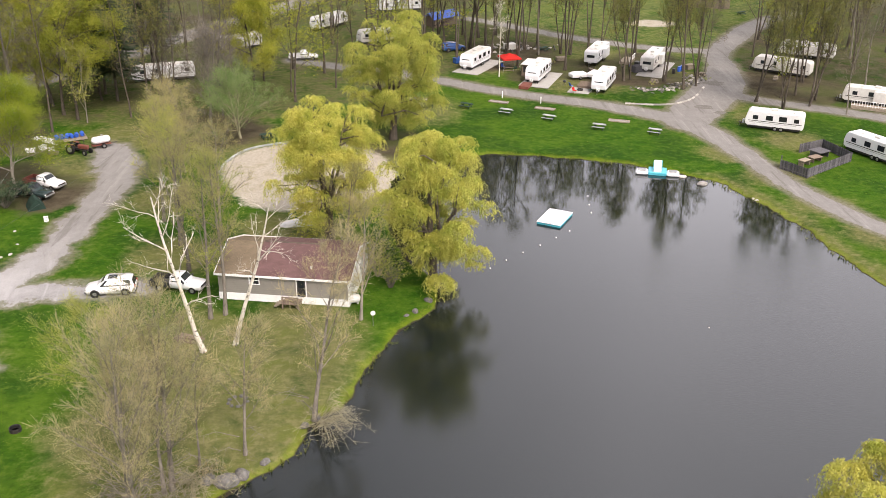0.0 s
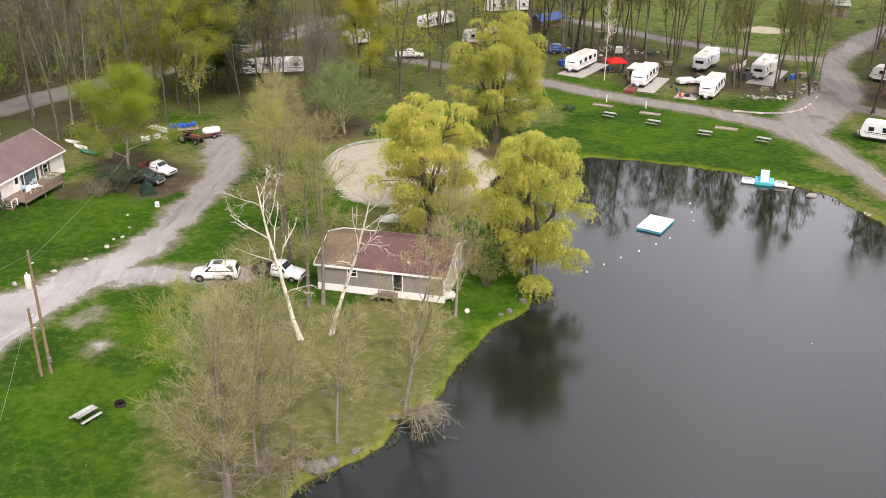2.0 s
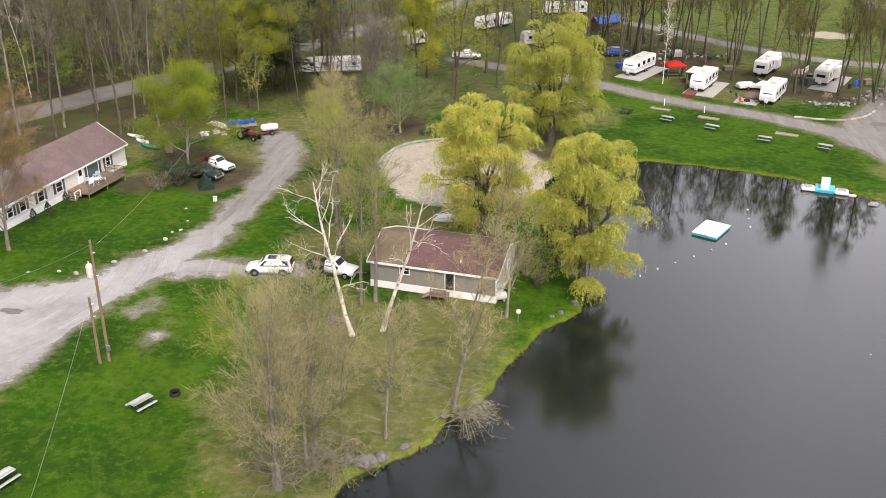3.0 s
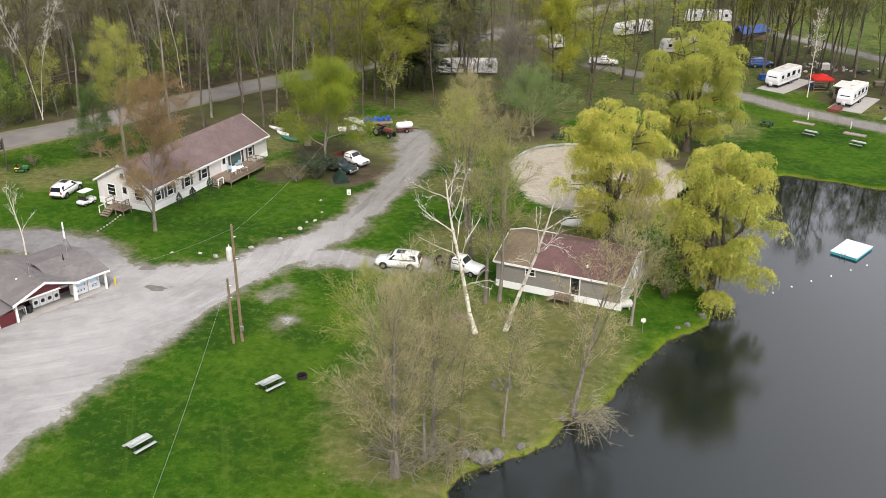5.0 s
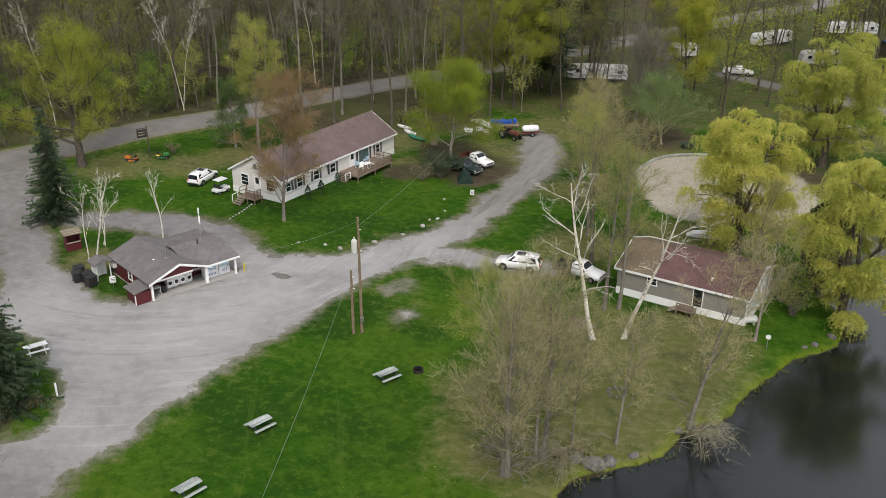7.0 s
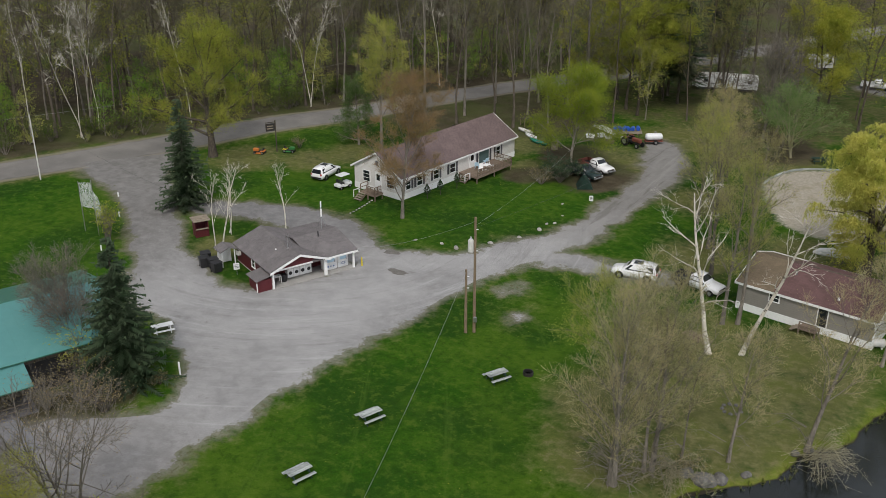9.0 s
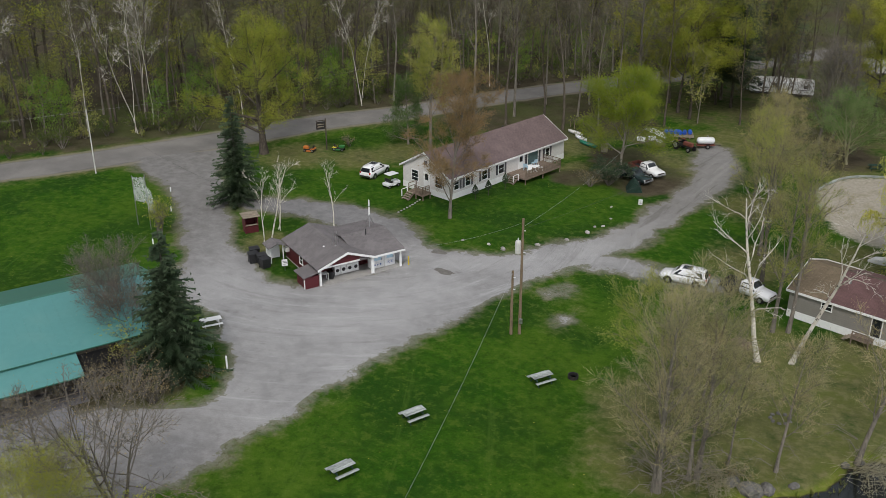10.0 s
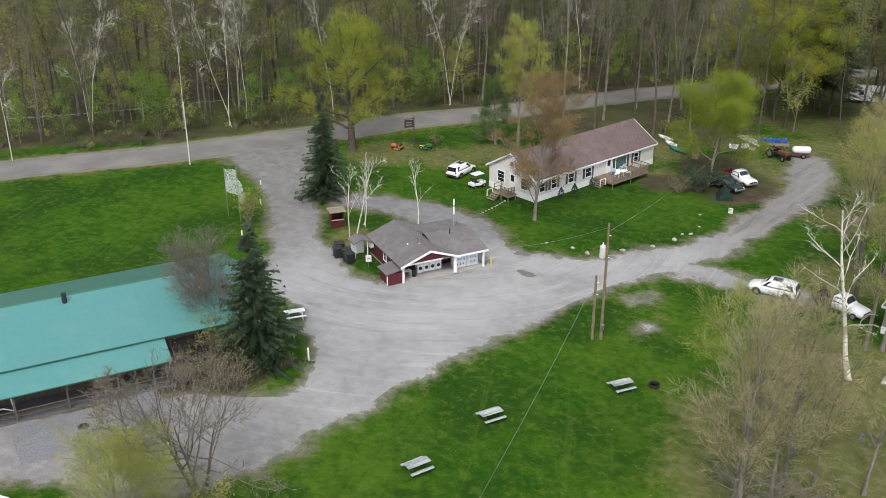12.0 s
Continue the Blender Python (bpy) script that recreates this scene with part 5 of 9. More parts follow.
plant("yard_tree", broadleaf(93, 8.0, 0.14, 0.25, (11, 6, 5), (3.2, 1.6, 1.0), (50, 45, 42), 18, 0.168), BARK, L_OLIVE, spot(-108.0, 33.0), "bare rounded tree beside the playing field", group="trees before the barn")
for k, (x, y, h, w, mat_leaf, txt) in enumerate((
        (-63.5, 40.0, 4.6, 2.4, L_OLIVE, "evergreen-yellow shrub at the barn's open end"), (-61.0, 37.6, 4.2, 3.0, L_DEAD, "tangled shrub with dry brown leaves"),
        (-57.8, 43.0, 0.9, 1.3, L_DEAD, "low rusty shrub beside the spruce"), (-58.2, 37.6, 3.0, 2.4, L_DEAD, "tangled shrub with dry brown leaves"), (-62.4, 35.4, 3.0, 2.4, L_DEAD, "tangled shrub with dry brown leaves"),
        (-65.2, 33.5, 1.6, 1.8, L_DEAD, "low brown shrub along the barn"), (-67.2, 29.5, 1.4, 1.7, L_DEAD, "low brown shrub along the barn"),
        (-5.2, 85.0, 3.4, 2.3, L_OLIVE, "olive shrub at the cabin's end"),
        (-6.6, 87.5, 4.6, 2.8, L_OLIVE, "olive shrub behind the cabin"), (-3.6, 91.0, 4.0, 2.4, L_WILLOW, "yellow-green shrub at the water"),
        (-14.5, 94.0, 3.0, 2.4, L_YELLOW, "yellow-green shrub behind the cabin"), (-85.5, 60.6, 4.8, 1.4, L_YELLOW, "thin yellow-green shrub by the net"),
        (-51.8, 105.4, 3.4, 3.2, L_NEEDLE, "dark juniper spread beside the trucks"), (-53.5, 103.5, 2.2, 2.2, L_DEAD, "low brown shrub on the lawn's edge"),
        (-90.0, 98.5, 1.6, 1.4, L_DEAD, "leafless brown shrub on the lawn"), (-16.8, 55.4, 1.1, 1.5, L_DEAD, "dry brush beside the boulder"), (-25.5, 69.0, 1.6, 1.9, L_DEAD, "brush with dry leaves under the birch"),
        (-39.5, 22.8, 3.5, 2.6, L_YELLOW, "yellow-green shrub at the lawn's edge"), (-46.5, 26.5, 3.0, 2.4, L_OLIVE, "olive shrub at the gravel's edge"))):
    plant("shrub", shrub(100 + k, h, w, 34 if h > 2.8 else 18, 16 if mat_leaf is L_NEEDLE else 6, 0.2 if mat_leaf is L_NEEDLE else 0.17 if mat_leaf in (L_NEEDLE, L_YELLOW, L_OLIVE) else 0.11), BARK, mat_leaf, spot(x, y, k * 40), txt, "shrub", "shrubs", "foliage", "stem")

def shore_sedge():
    """Uneven tufts of grass and dead blades along the water's edge."""
    rng = random.Random(77)
    g = Geo()
    ring = POND[(POND[:, 1] > 50) & (POND[:, 0] < 44)]
    for k in range(len(ring)):
        a, b = ring[k - 1], ring[k]
        if np.hypot(*(b - a)) > 3:
            continue
        for _ in range(int(np.hypot(*(b - a)) * 7)):
            q = a + (b - a) * rng.random()
            if rng.random() < 0.45 * (1 + math.sin(q[0] * 1.9) * math.sin(q[1] * 1.3)):
                continue
            x, y = q[0] + rng.gauss(0, 0.35), q[1] + rng.gauss(0, 0.35)
            h = rng.uniform(0.15, 0.5)
            for _ in range(7):
                u, w = rng.uniform(0, 6.28), rng.uniform(0.05, 0.35)
                i = len(g.v)
                ex, ey = -math.sin(u) * 0.03, math.cos(u) * 0.03
                g.v += [(x - ex, y - ey, -0.36), (x + ex, y + ey, -0.36), (x + math.cos(u) * w, y + math.sin(u) * w, -0.3 + h * rng.uniform(0.6, 1.2))]
                g.f.append((i, i + 1, i + 2))
    single("shore_grass", g, L_SEDGE, pose(0, 0, 0), "uneven yellow-green grass tufts along the pond's edge", "grass", "", "stuff")


shore_sedge()


def overhang(seed):
    """A low bush of bare grey shoots that arch out over the water."""
    rng = random.Random(seed)
    wood, crown = Geo(), Geo()
    for k in range(46):
        a, out = rng.gauss(0.0, 0.8), rng.uniform(1.4, 4.4)
        rise = rng.uniform(0.4, 2.1)
        mid = Vector((math.cos(a) * out * 0.5, math.sin(a) * out * 0.5, rise))
        tip = Vector((math.cos(a) * out, math.sin(a) * out, rise * rng.uniform(0.05, 0.8)))
        wood.tube([Vector((rng.gauss(-0.4, 0.6), rng.gauss(0, 0.9), -0.1)), mid, tip], [0.024, 0.016, 0.006], 3)
        for _ in range(13):
            q = mid.lerp(tip, rng.uniform(-0.3, 1.0))
            e = q + Vector((rng.gauss(0.1, 0.35), rng.gauss(0, 0.35), rng.gauss(0.05, 0.25)))
            wood.tube([q, e], [0.011, 0.005], 3)
            if rng.random() < 0.4:
                leaf(crown, e, rng, 0.07, 0.6)
    return wood, crown


plant("shrub", overhang(130), BARK_PALE, L_TAN, spot(-9.2, 61.6, -20), "bare grey shrub that hangs over the water", "shrub", "shrubs", "foliage", "stem")
plant("shrub", overhang(131), BARK_PALE, L_TAN, spot(-17.4, 54.6, -70), "bare tangle of brush beside the boulder", "shrub", "shrubs", "foliage", "stem")

# ---------------------------------------------------------------- woods: a few grown trees, then copies of them
KINDS = [
    (broadleaf(201, 19.0, 0.15, 0.30, (10, 5, 4), (3.6, 1.9, 1.1), (45, 45, 42), 8, 0.14, twigs=4, twig=(0.9, 0.024)), BARK_DARK, L_HAZE, "tall forest tree with bare grey-brown twigs"),
    (broadleaf(202, 18.0, 0.13, 0.25, (10, 5, 4), (3.4, 1.8, 1.0), (45, 45, 42), 10, 0.17, twigs=3, twig=(0.8, 0.02)), BARK_DARK, L_MOSS, "forest tree with an olive haze of young leaves"),
    (broadleaf(203, 16.5, 0.13, 0.22, (11, 5, 4), (3.6, 1.9, 1.1), (50, 45, 42), 15, 0.21, twigs=3, twig=(0.8, 0.022)), BARK_DARK, L_YELLOW, "forest tree with fresh yellow-green leaves"),
    (broadleaf(204, 20.5, 0.15, 0.35, (10, 5, 4), (3.2, 1.9, 1.1), (40, 45, 42), 8, 0.13, twigs=5, twig=(0.9, 0.02)), BARK, L_PALE, "tall forest tree with grey bark and pale twigs"),
    (broadleaf(205, 17.0, 0.12, 0.28, (10, 5, 4), (3.0, 1.7, 1.0), (42, 45, 42), 11, 0.14, twigs=4, twig=(0.9, 0.02)), BARK, L_HAZE, "slim forest tree with brown buds"),
    (broadleaf(206, 7.0, 0.07, 0.08, (9, 5, 3), (1.9, 1.0, 0.7), (50, 45, 42), 9, 0.22, twigs=4, twig=(0.6, 0.018)), BARK, L_GREEN, "young understory tree with green leaves"),
    (broadleaf(207, 18.5, 0.12, 0.40, (9, 4, 4), (3.0, 1.7, 1.0), (42, 45, 42), 0, 0.20), BIRCH, L_TAN, "slender bare white-barked tree in the wood"),
    (broadleaf(208, 8.0, 0.07, 0.10, (9, 5, 3), (2.0, 1.0, 0.7), (48, 45, 42), 7, 0.17, twigs=4, twig=(0.7, 0.018)), BARK, L_OLIVE, "young understory tree with an olive haze"),
    (broadleaf(209, 23.0, 0.155, 0.26, (12, 5, 4), (3.6, 2.0, 1.2), (32, 40, 40), 8, 0.15, stems=2, lift=0.12, splay=0.09, twigs=6, twig=(0.9, 0.022)), BARK_DARK, L_MOSS, "very tall camp tree with a fan of bare limbs"),
    (broadleaf(210, 24.0, 0.16, 0.42, (12, 5, 4), (4.0, 2.1, 1.2), (40, 42, 40), 8, 0.16, stems=2, lift=0.10, splay=0.08, twigs=6, twig=(0.9, 0.022)), BARK_DARK, L_MOSS, "tall camp tree with an olive haze of buds high up"),
    (broadleaf(211, 19.0, 0.15, 0.3, (9, 4, 3), (3.6, 2.0, 1.2), (44, 45, 42), 8, 0.2, twigs=5, twig=(1.0, 0.03)), BARK_DARK, L_HAZE, "grey-brown tree deep in the wood"),
    (broadleaf(212, 18.0, 0.13, 0.3, (9, 4, 3), (3.4, 1.9, 1.2), (44, 45, 42), 9, 0.22, twigs=4, twig=(1.0, 0.03)), BARK, L_MOSS, "olive-budded tree deep in the wood"),
]
BUSHES = [(shrub(301, 2.6, 2.2, 12, 8, 0.21, 4), BARK, L_DEEP, "green leafing bush at the wood's edge"), (shrub(302, 1.8, 1.8, 11, 7, 0.17, 4), BARK, L_OLIVE, "olive leafing bush in the wood")]
first = {}


def grown(kinds, k, name, x, y, rng, group, big=1.0):
    m = spot(x, y, rng.uniform(0, 360))
    key = (name, k)
    if key not in first:
        shape, bark, leaves, label = kinds[k]
        first[key] = plant(name, shape, bark, leaves, m, label, "shrub" if name == "bush" else "tree", group, "foliage" if name == "bush" else "crown", "stem" if name == "bush" else "trunk")
        ob = first[key]
    else:
        ob = copy_thing(first[key], m)
        tagged(ob, group=group)
    s = rng.uniform(0.85, 1.15) * big * (1.0 if name == "bush" or k in (5, 7) else 1.15 if k in (8, 9) else 1.3)
    ob.scale = (s * rng.uniform(0.9, 1.1), s * rng.uniform(0.9, 1.1), s)


KEEP = [(49, 138, 6), (58, 125, 6), (7, 174, 6), (17, 166, 6), (28, 160, 7), (29, 178, 6), (39, 174, 7), (59, 170, 6), (68, 182, 6), (68, 150, 7), (-24, 207, 6), (-1, 209, 6), (-16, 191, 5),
        (-26, 178.5, 4), (2, 185, 3), (-11, 225, 7), (-48.5, 164, 6), (-39, 187, 6), (61, 228, 8), (-49, 128, 5), (-58, 126, 6)]


def scatter(ring, spacing, rng, taken, limit, weights, group, big=1.0, name="forest_tree"):
    lo, hi = ring.min(0), ring.max(0)
    made = 0
    for _ in range(limit * 60):
        p = np.array([[rng.uniform(lo[0], hi[0]), rng.uniform(lo[1], hi[1])]])
        x, y = p[0]
        if made >= limit or y < -0.43 * x - 6 or y < 2.0 * x - 10 or math.hypot(x, y) > 245:
            continue
        if area_field(p, ring)[0] < 0.5 or strip_field(p, ROAD)[0] > -2.0 or gravel_field(p)[0] > -1.2:
            continue
        if any((x - a) ** 2 + (y - b) ** 2 < r * r for a, b, r in KEEP) or any((x - a) ** 2 + (y - b) ** 2 < spacing * spacing for a, b in taken):
            continue
        taken.append((x, y))
        k = rng.choices(range(len(KINDS)), weights)[0]
        grown(KINDS, k, name, x, y, rng, group, big)
        made += 1


rng = random.Random(5)
taken = []
FRONT = np.array([(-137, 56), (-122, 77), (-113, 97), (-105, 113), (-96, 126), (-86, 149), (-75, 169), (-62, 195), (-78, 205), (-96, 172), (-112, 142), (-128, 112), (-140, 90), (-152, 66)])
scatter(FRONT, 4.0, rng, taken, 98, (6, 4, 1.3, 2.4, 4, 0, 0, 0, 0, 0, 0, 0), "trees of the wood")
DEEP = np.array([(-152, 66), (-140, 90), (-128, 112), (-112, 142), (-96, 172), (-78, 205), (-62, 232), (-92, 238), (-118, 205), (-140, 168), (-158, 130), (-172, 96), (-178, 72)])
scatter(DEEP, 4.6, rng, taken, 140, (0, 0, 0, 0, 0, 0, 0, 0, 0, 0, 7, 2), "trees of the wood")
scatter(FOREST_B, 6.6, rng, taken, 50, (3, 3, 2, 1, 2, 0, 0, 0, 2, 3, 0, 0), "trees among the trailers")
scatter(FOREST_C, 6.0, rng, taken, 36, (2, 4, 1.5, 1, 3, 0, 0, 0, 2, 3, 0, 0), "trees among the trailers")
scatter(FRONT, 2.6, rng, taken, 70, (0, 0, 0, 0, 0, 5, 0, 5, 0, 0, 0, 0), "undergrowth", 1.0, "sapling")
scatter(FOREST_D, 4.6, rng, taken, 14, (1, 1, 0.5, 5, 4, 0, 0, 0, 0, 0, 0, 0), "trees of the wood")
# white birches at the wood's edge
for k, (x, y, h) in enumerate(((-129.7, 54.3, 17.0), (-133.0, 68.0, 15.0), (-124.5, 79.0, 19.0), (-120.2, 84.5, 20.0), (-112.5, 99.0, 18.0), (-103.0, 116.5, 19.0), (-92.5, 139.5, 19.5), (-122.0, 88.5, 18.5))):
    plant("birch_tree", broadleaf(230 + k, h + 4, 0.065, 0.4, (9, 5, 4), (2.8, 1.6, 1.0), (38, 40, 36), 0, wander=0.2, lift=0.1, stems=1 + k % 2, splay=0.06, slender=0.4, least=0.012, twig=(0.7, 0.012)), BIRCH, L_TAN, spot(x, y, k * 50), "tall bare white birch at the wood's edge", group="birches of the wood")
# trunks that stand singly between the trailers
for x, y, k, s in ((22.9, 184, 8, 1), (24.2, 183.2, 8, .95), (31.8, 163.8, 8, .95), (33.0, 164.6, 8, .9), (38.4, 164.0, 8, .9), (40.8, 158.2, 8, .9), (43.6, 160.6, 8, .9), 
                   (50.2, 151.6, 8, .95), (53.9, 147.0, 8, .9), (57.9, 149.0, 8, .95), (62.5, 144.2, 4, .6), (60.5, 152.5, 8, .9), (55.0, 154.0, 8, .95), (4.9, 184.8, 8, .95), (9.8, 166.5, 6, .62), (12.2, 185, 8, 1),
                   (-1.7, 194, 8, .95), (-12, 196.5, 8, 1), (-3.6, 186.0, 0, .9), (0.4, 190.0, 8, .9), (2.4, 191.5, 0, .9), (8.8, 183.0, 8, .9), (-21.2, 168.5, 0, 1), (-25.3, 156.2, 1, .85), (7.5, 197, 8, 1), (15.6, 188, 8, .9),
                   (18.6, 191, 0, .9), (-33, 150, 1, .9), (-53.4, 139.0, 7, 1.5), (-47.6, 141.6, 1, .72), (-42, 146, 1, .9), (-60.5, 131, 4, .9), (-57, 134.5, 0, .9), (-8, 186, 0, .95), (-6.4, 182.5, 4, .9), (30, 186, 8, .9), (47, 170.5, 4, .7),
                   (2.5, 176.5, 9, .95), (13.5, 172.5, 9, .95), (22.0, 171.0, 9, .95), (44.8, 167.0, 9, .9), (36.5, 182.0, 9, .95), (-3.5, 176.0, 9, .95), (-8.5, 179.5, 9, .95),
                   (8.2, 190.0, 9, 1), (28.5, 188.5, 9, .95)):
    grown(KINDS, k, "forest_tree", x, y, rng, "trees among the trailers", s)
for _ in range(180):
    s = rng.random()
    line = ROAD[int(16 + s * 62)]
    x, y = line[0] - rng.uniform(4.6, 16), line[1] + rng.uniform(1.0, 6)
    if strip_field(np.array([[x, y]]), ROAD)[0] < -1.6 and y > -0.43 * x - 6:
        grown(BUSHES, rng.choice((0, 0, 1)), "bush", x, y, rng, "undergrowth", rng.uniform(0.45, 1.15))


# ---------------------------------------------------------------- building pieces
def rslab(g, outline, axis, a, b, r=0.06):
    """A slab of an outline with softened edges on both faces."""
    cx, cz = (sum(p[k] for p in outline) / len(outline) for k in (0, 1))
    w, h = (max(p[k] for p in outline) - min(p[k] for p in outline) for k in (0, 1))
    small = [(cx + (u - cx) * (1 - 2 * r / w), cz + (v - cz) * (1 - 2 * r / h)) for u, v in outline]
    put = (lambda u, v, k: (k, u, v)) if axis == "x" else (lambda u, v, k: (u, k, v))
    return g.loft([[put(u, v, k) for u, v in line] for line, k in ((small, a), (outline, a + r), (outline, b - r), (small, b))])


def placed(ob, x, y, z, turn=0.0):
    ob.matrix_local = pose(x, y, z, 0, 0, turn)
    return ob


def window(parent, x, y, z, w, h, turn=0.0, bars=1, glass=None, trim=None, name="window"):
    """A framed window whose outside is its own -y; z is the sill's height."""
    t, g = 0.08, Geo()
    g.box(0, -0.03, h - t, w, 0.1, t, bev=0.01).box(0, -0.03, 0, w + 0.06, 0.14, t, bev=0.01)
    g.box(-w / 2 + t / 2, -0.03, t, t, 0.1, h - 2 * t, bev=0.01).box(w / 2 - t / 2, -0.03, t, t, 0.1, h - 2 * t, bev=0.01)
    for k in range(bars):
        g.box(0, -0.02, h * (k + 1) / (bars + 1), w - 2 * t, 0.05, 0.04)
    f = placed(part(name, g, trim or WHITE, parent), x, y, z, turn)
    part("pane", Geo().box(0, -0.012, t, w - 2 * t + 0.02, 0.02, h - 2 * t), glass or GLASS, f, "dark window glass")
    return f


def door(parent, x, y, z, w, h, turn=0.0, leaf_material=None):
    g = Geo()
    g.box(-w / 2 - 0.04, -0.03, 0, 0.09, 0.1, h + 0.08, bev=0.01).box(w / 2 + 0.04, -0.03, 0, 0.09, 0.1, h + 0.08, bev=0.01).box(0, -0.03, h, w + 0.17, 0.1, 0.09, bev=0.01)
    f = placed(part("door_frame", g, WHITE, parent), x, y, z, turn)
    d = part("door", Geo().box(0, -0.02, 0.02, w, 0.06, h - 0.03, bev=0.01), leaf_material or WHITE, f)
    part("glass", Geo().box(0, -0.056, h * 0.5, w * 0.62, 0.02, h * 0.4), GLASS, f)
    part("handle", Geo().rod((w * 0.38, -0.06, h * 0.48), (w * 0.38, -0.13, h * 0.48), 0.03, 8), STEEL, f)
    return d


def gable_body(length, depth, eave, ridge, z0=0.0):
    """Walls with pointed ends: x along the ridge."""
    g = Geo()
    return g.slab([(-depth / 2, z0), (depth / 2, z0), (depth / 2, eave), (0, ridge), (-depth / 2, eave)], "x", -length / 2, length / 2)


def gable_roof(length, depth, eave, ridge, over=0.35, thick=0.14):
    rise = (ridge - eave) / (depth / 2)
    out = depth / 2 + over
    low = eave - rise * over
    g = Geo()
    for s in (-1, 1):
        g.slab([(s * out, low + 0.03), (0, ridge + 0.03), (0, ridge + 0.03 + thick), (s * out, low + 0.03 + thick)], "x", -length / 2 - over, length / 2 + over)
    return g, out, low


def eaves(parent, length, out, low, ridge, over=0.35, material=None):
    """Fascia boards along the eaves and rakes."""
    for s in (-1, 1):
        part("fascia", Geo().box(0, s * (out + 0.02), low - 0.06, length + 2 * over + 0.06, 0.04, 0.22), material or WHITE, parent)
        for e in (-1, 1):
            x = e * (length / 2 + over + 0.025)
            g = Geo().slab([(s * (out + 0.03), low - 0.04), (0, ridge - 0.02), (0, ridge + 0.2), (s * (out + 0.03), low + 0.18)], "x", x - 0.022, x + 0.022)
            part("rake_board", g, material or WHITE, parent)


def steps(parent, x, y, turn, n, w, rise=0.18, run=0.28, material=None):
    """A flight that climbs along its own +y to its landing at y = 0."""
    f = placed(part("stringer", Geo().slab([(-n * run, 0), (-n * run + run, 0), (0, n * rise - rise), (0, n * rise), (-run * 0.6, n * rise)], "x", -w / 2, -w / 2 + 0.05)
                    .slab([(-n * run, 0), (-n * run + run, 0), (0, n * rise - rise), (0, n * rise), (-run * 0.6, n * rise)], "x", w / 2 - 0.05, w / 2), material or WOOD_DECK, parent), x, y, 0, turn)
    for k in range(n):
        part("tread", Geo().box(0, -run * (n - k) + run / 2, rise * (k + 1) - 0.04, w, run + 0.02, 0.04, bev=0.008), material or WOOD, f)
    return f


def railing(parent, a, b, z, h=0.95, material=None, posts=4, rails=(0.45, 0.92), name="rail"):
    """Posts and level rails between two plan points."""
    a, b = Vector((*a, z)), Vector((*b, z))
    for k in range(posts):
        p = a.lerp(b, k / (posts - 1))
        part("post", Geo().box(p.x, p.y, z, 0.09, 0.09, h, bev=0.01), material or WOOD_DECK, parent)
    turn = math.atan2(b.y - a.y, b.x - a.x)
    for r in rails:
        c = (a + b) / 2
        part(name, Geo().box(c.x, c.y, z + r, (b - a).length, 0.05, 0.09, turn, 0.01), material or WOOD_DECK, parent)


# ---------------------------------------------------------------- the long grey house
def build_house():
    t = thing("house", spot(-67.62, 100.73, 81.8), "long single-storey house with pale grey siding and a brown shingle roof", "house")
    L, D, E, R = 23.1, 8.2, 2.95, 5.3
    part("wall", gable_body(L, D, E, R, 0.75), SIDING, t, "pale grey lap siding")
    part("skirting", Geo().box(0, 0, -0.05, L + 0.06, D + 0.06, 0.82), WHITE, t, "white foundation skirting")
    g, out, low = gable_roof(L, D, E, R, 0.32)
    part("roof", g, ROOF_BROWN, t, "brown shingle roof")
    eaves(t, L, out, low, R, 0.32)
    part("ridge_cap", Geo().slab([(-0.22, R + 0.08), (0, R + 0.2), (0.22, R + 0.08), (0, R + 0.16)], "x", -L / 2 - 0.3, L / 2 + 0.3), ROOF_BROWN, t)
    f = -D / 2 - 0.02
    for u, w in ((1.2, 1.0), (3.3, 1.1), (6.45, 1.15), (9.7, 1.2), (19.3, 1.0)):
        window(t, u - L / 2, f, 1.15, w, 1.3)
        for s in (-1, 1):
            part("shutter", Geo().box(u - L / 2 + s * (w / 2 + 0.24), f - 0.03, 1.12, 0.36, 0.05, 1.36, bev=0.01), GREY_BOARD, t, "dark grey shutter")
    door(t, 13.7 - L / 2, f, 0.8, 0.92, 2.0)
    window(t, 16.2 - L / 2, f, 0.85, 2.3, 1.95, bars=0, glass=PANE, name="patio_door")
    for s in (-1, 1):
        part("shutter", Geo().box(16.2 - L / 2 + s * 1.4, f - 0.03, 0.9, 0.4, 0.05, 1.85, bev=0.01), GREY_BOARD, t, "dark grey shutter")
    x = -L / 2 - 0.02
    window(t, x, -2.3, 1.2, 1.3, 1.5, -90, 2)
    window(t, x, 1.9, 1.2, 1.3, 1.5, -90, 2)
    door(t, x, -0.2, 0.8, 0.9, 2.0, -90)
    part("gable_vent", Geo().box(x - 0.02, 0, 3.7, 0.06, 0.5, 0.6, bev=0.02), GREY_BOARD, t)
    for y in (-1.0,):
        part("vent_pipe", Geo().rod((5.0, 1.6, 4.2), (5.0, 1.6, 5.0), 0.06, 8), BLACK, t)
    part("chimney_pipe", Geo().rod((-3.0, 1.2, 4.4), (-3.0, 1.2, 5.6), 0.09, 8), STEEL, t)


build_house()


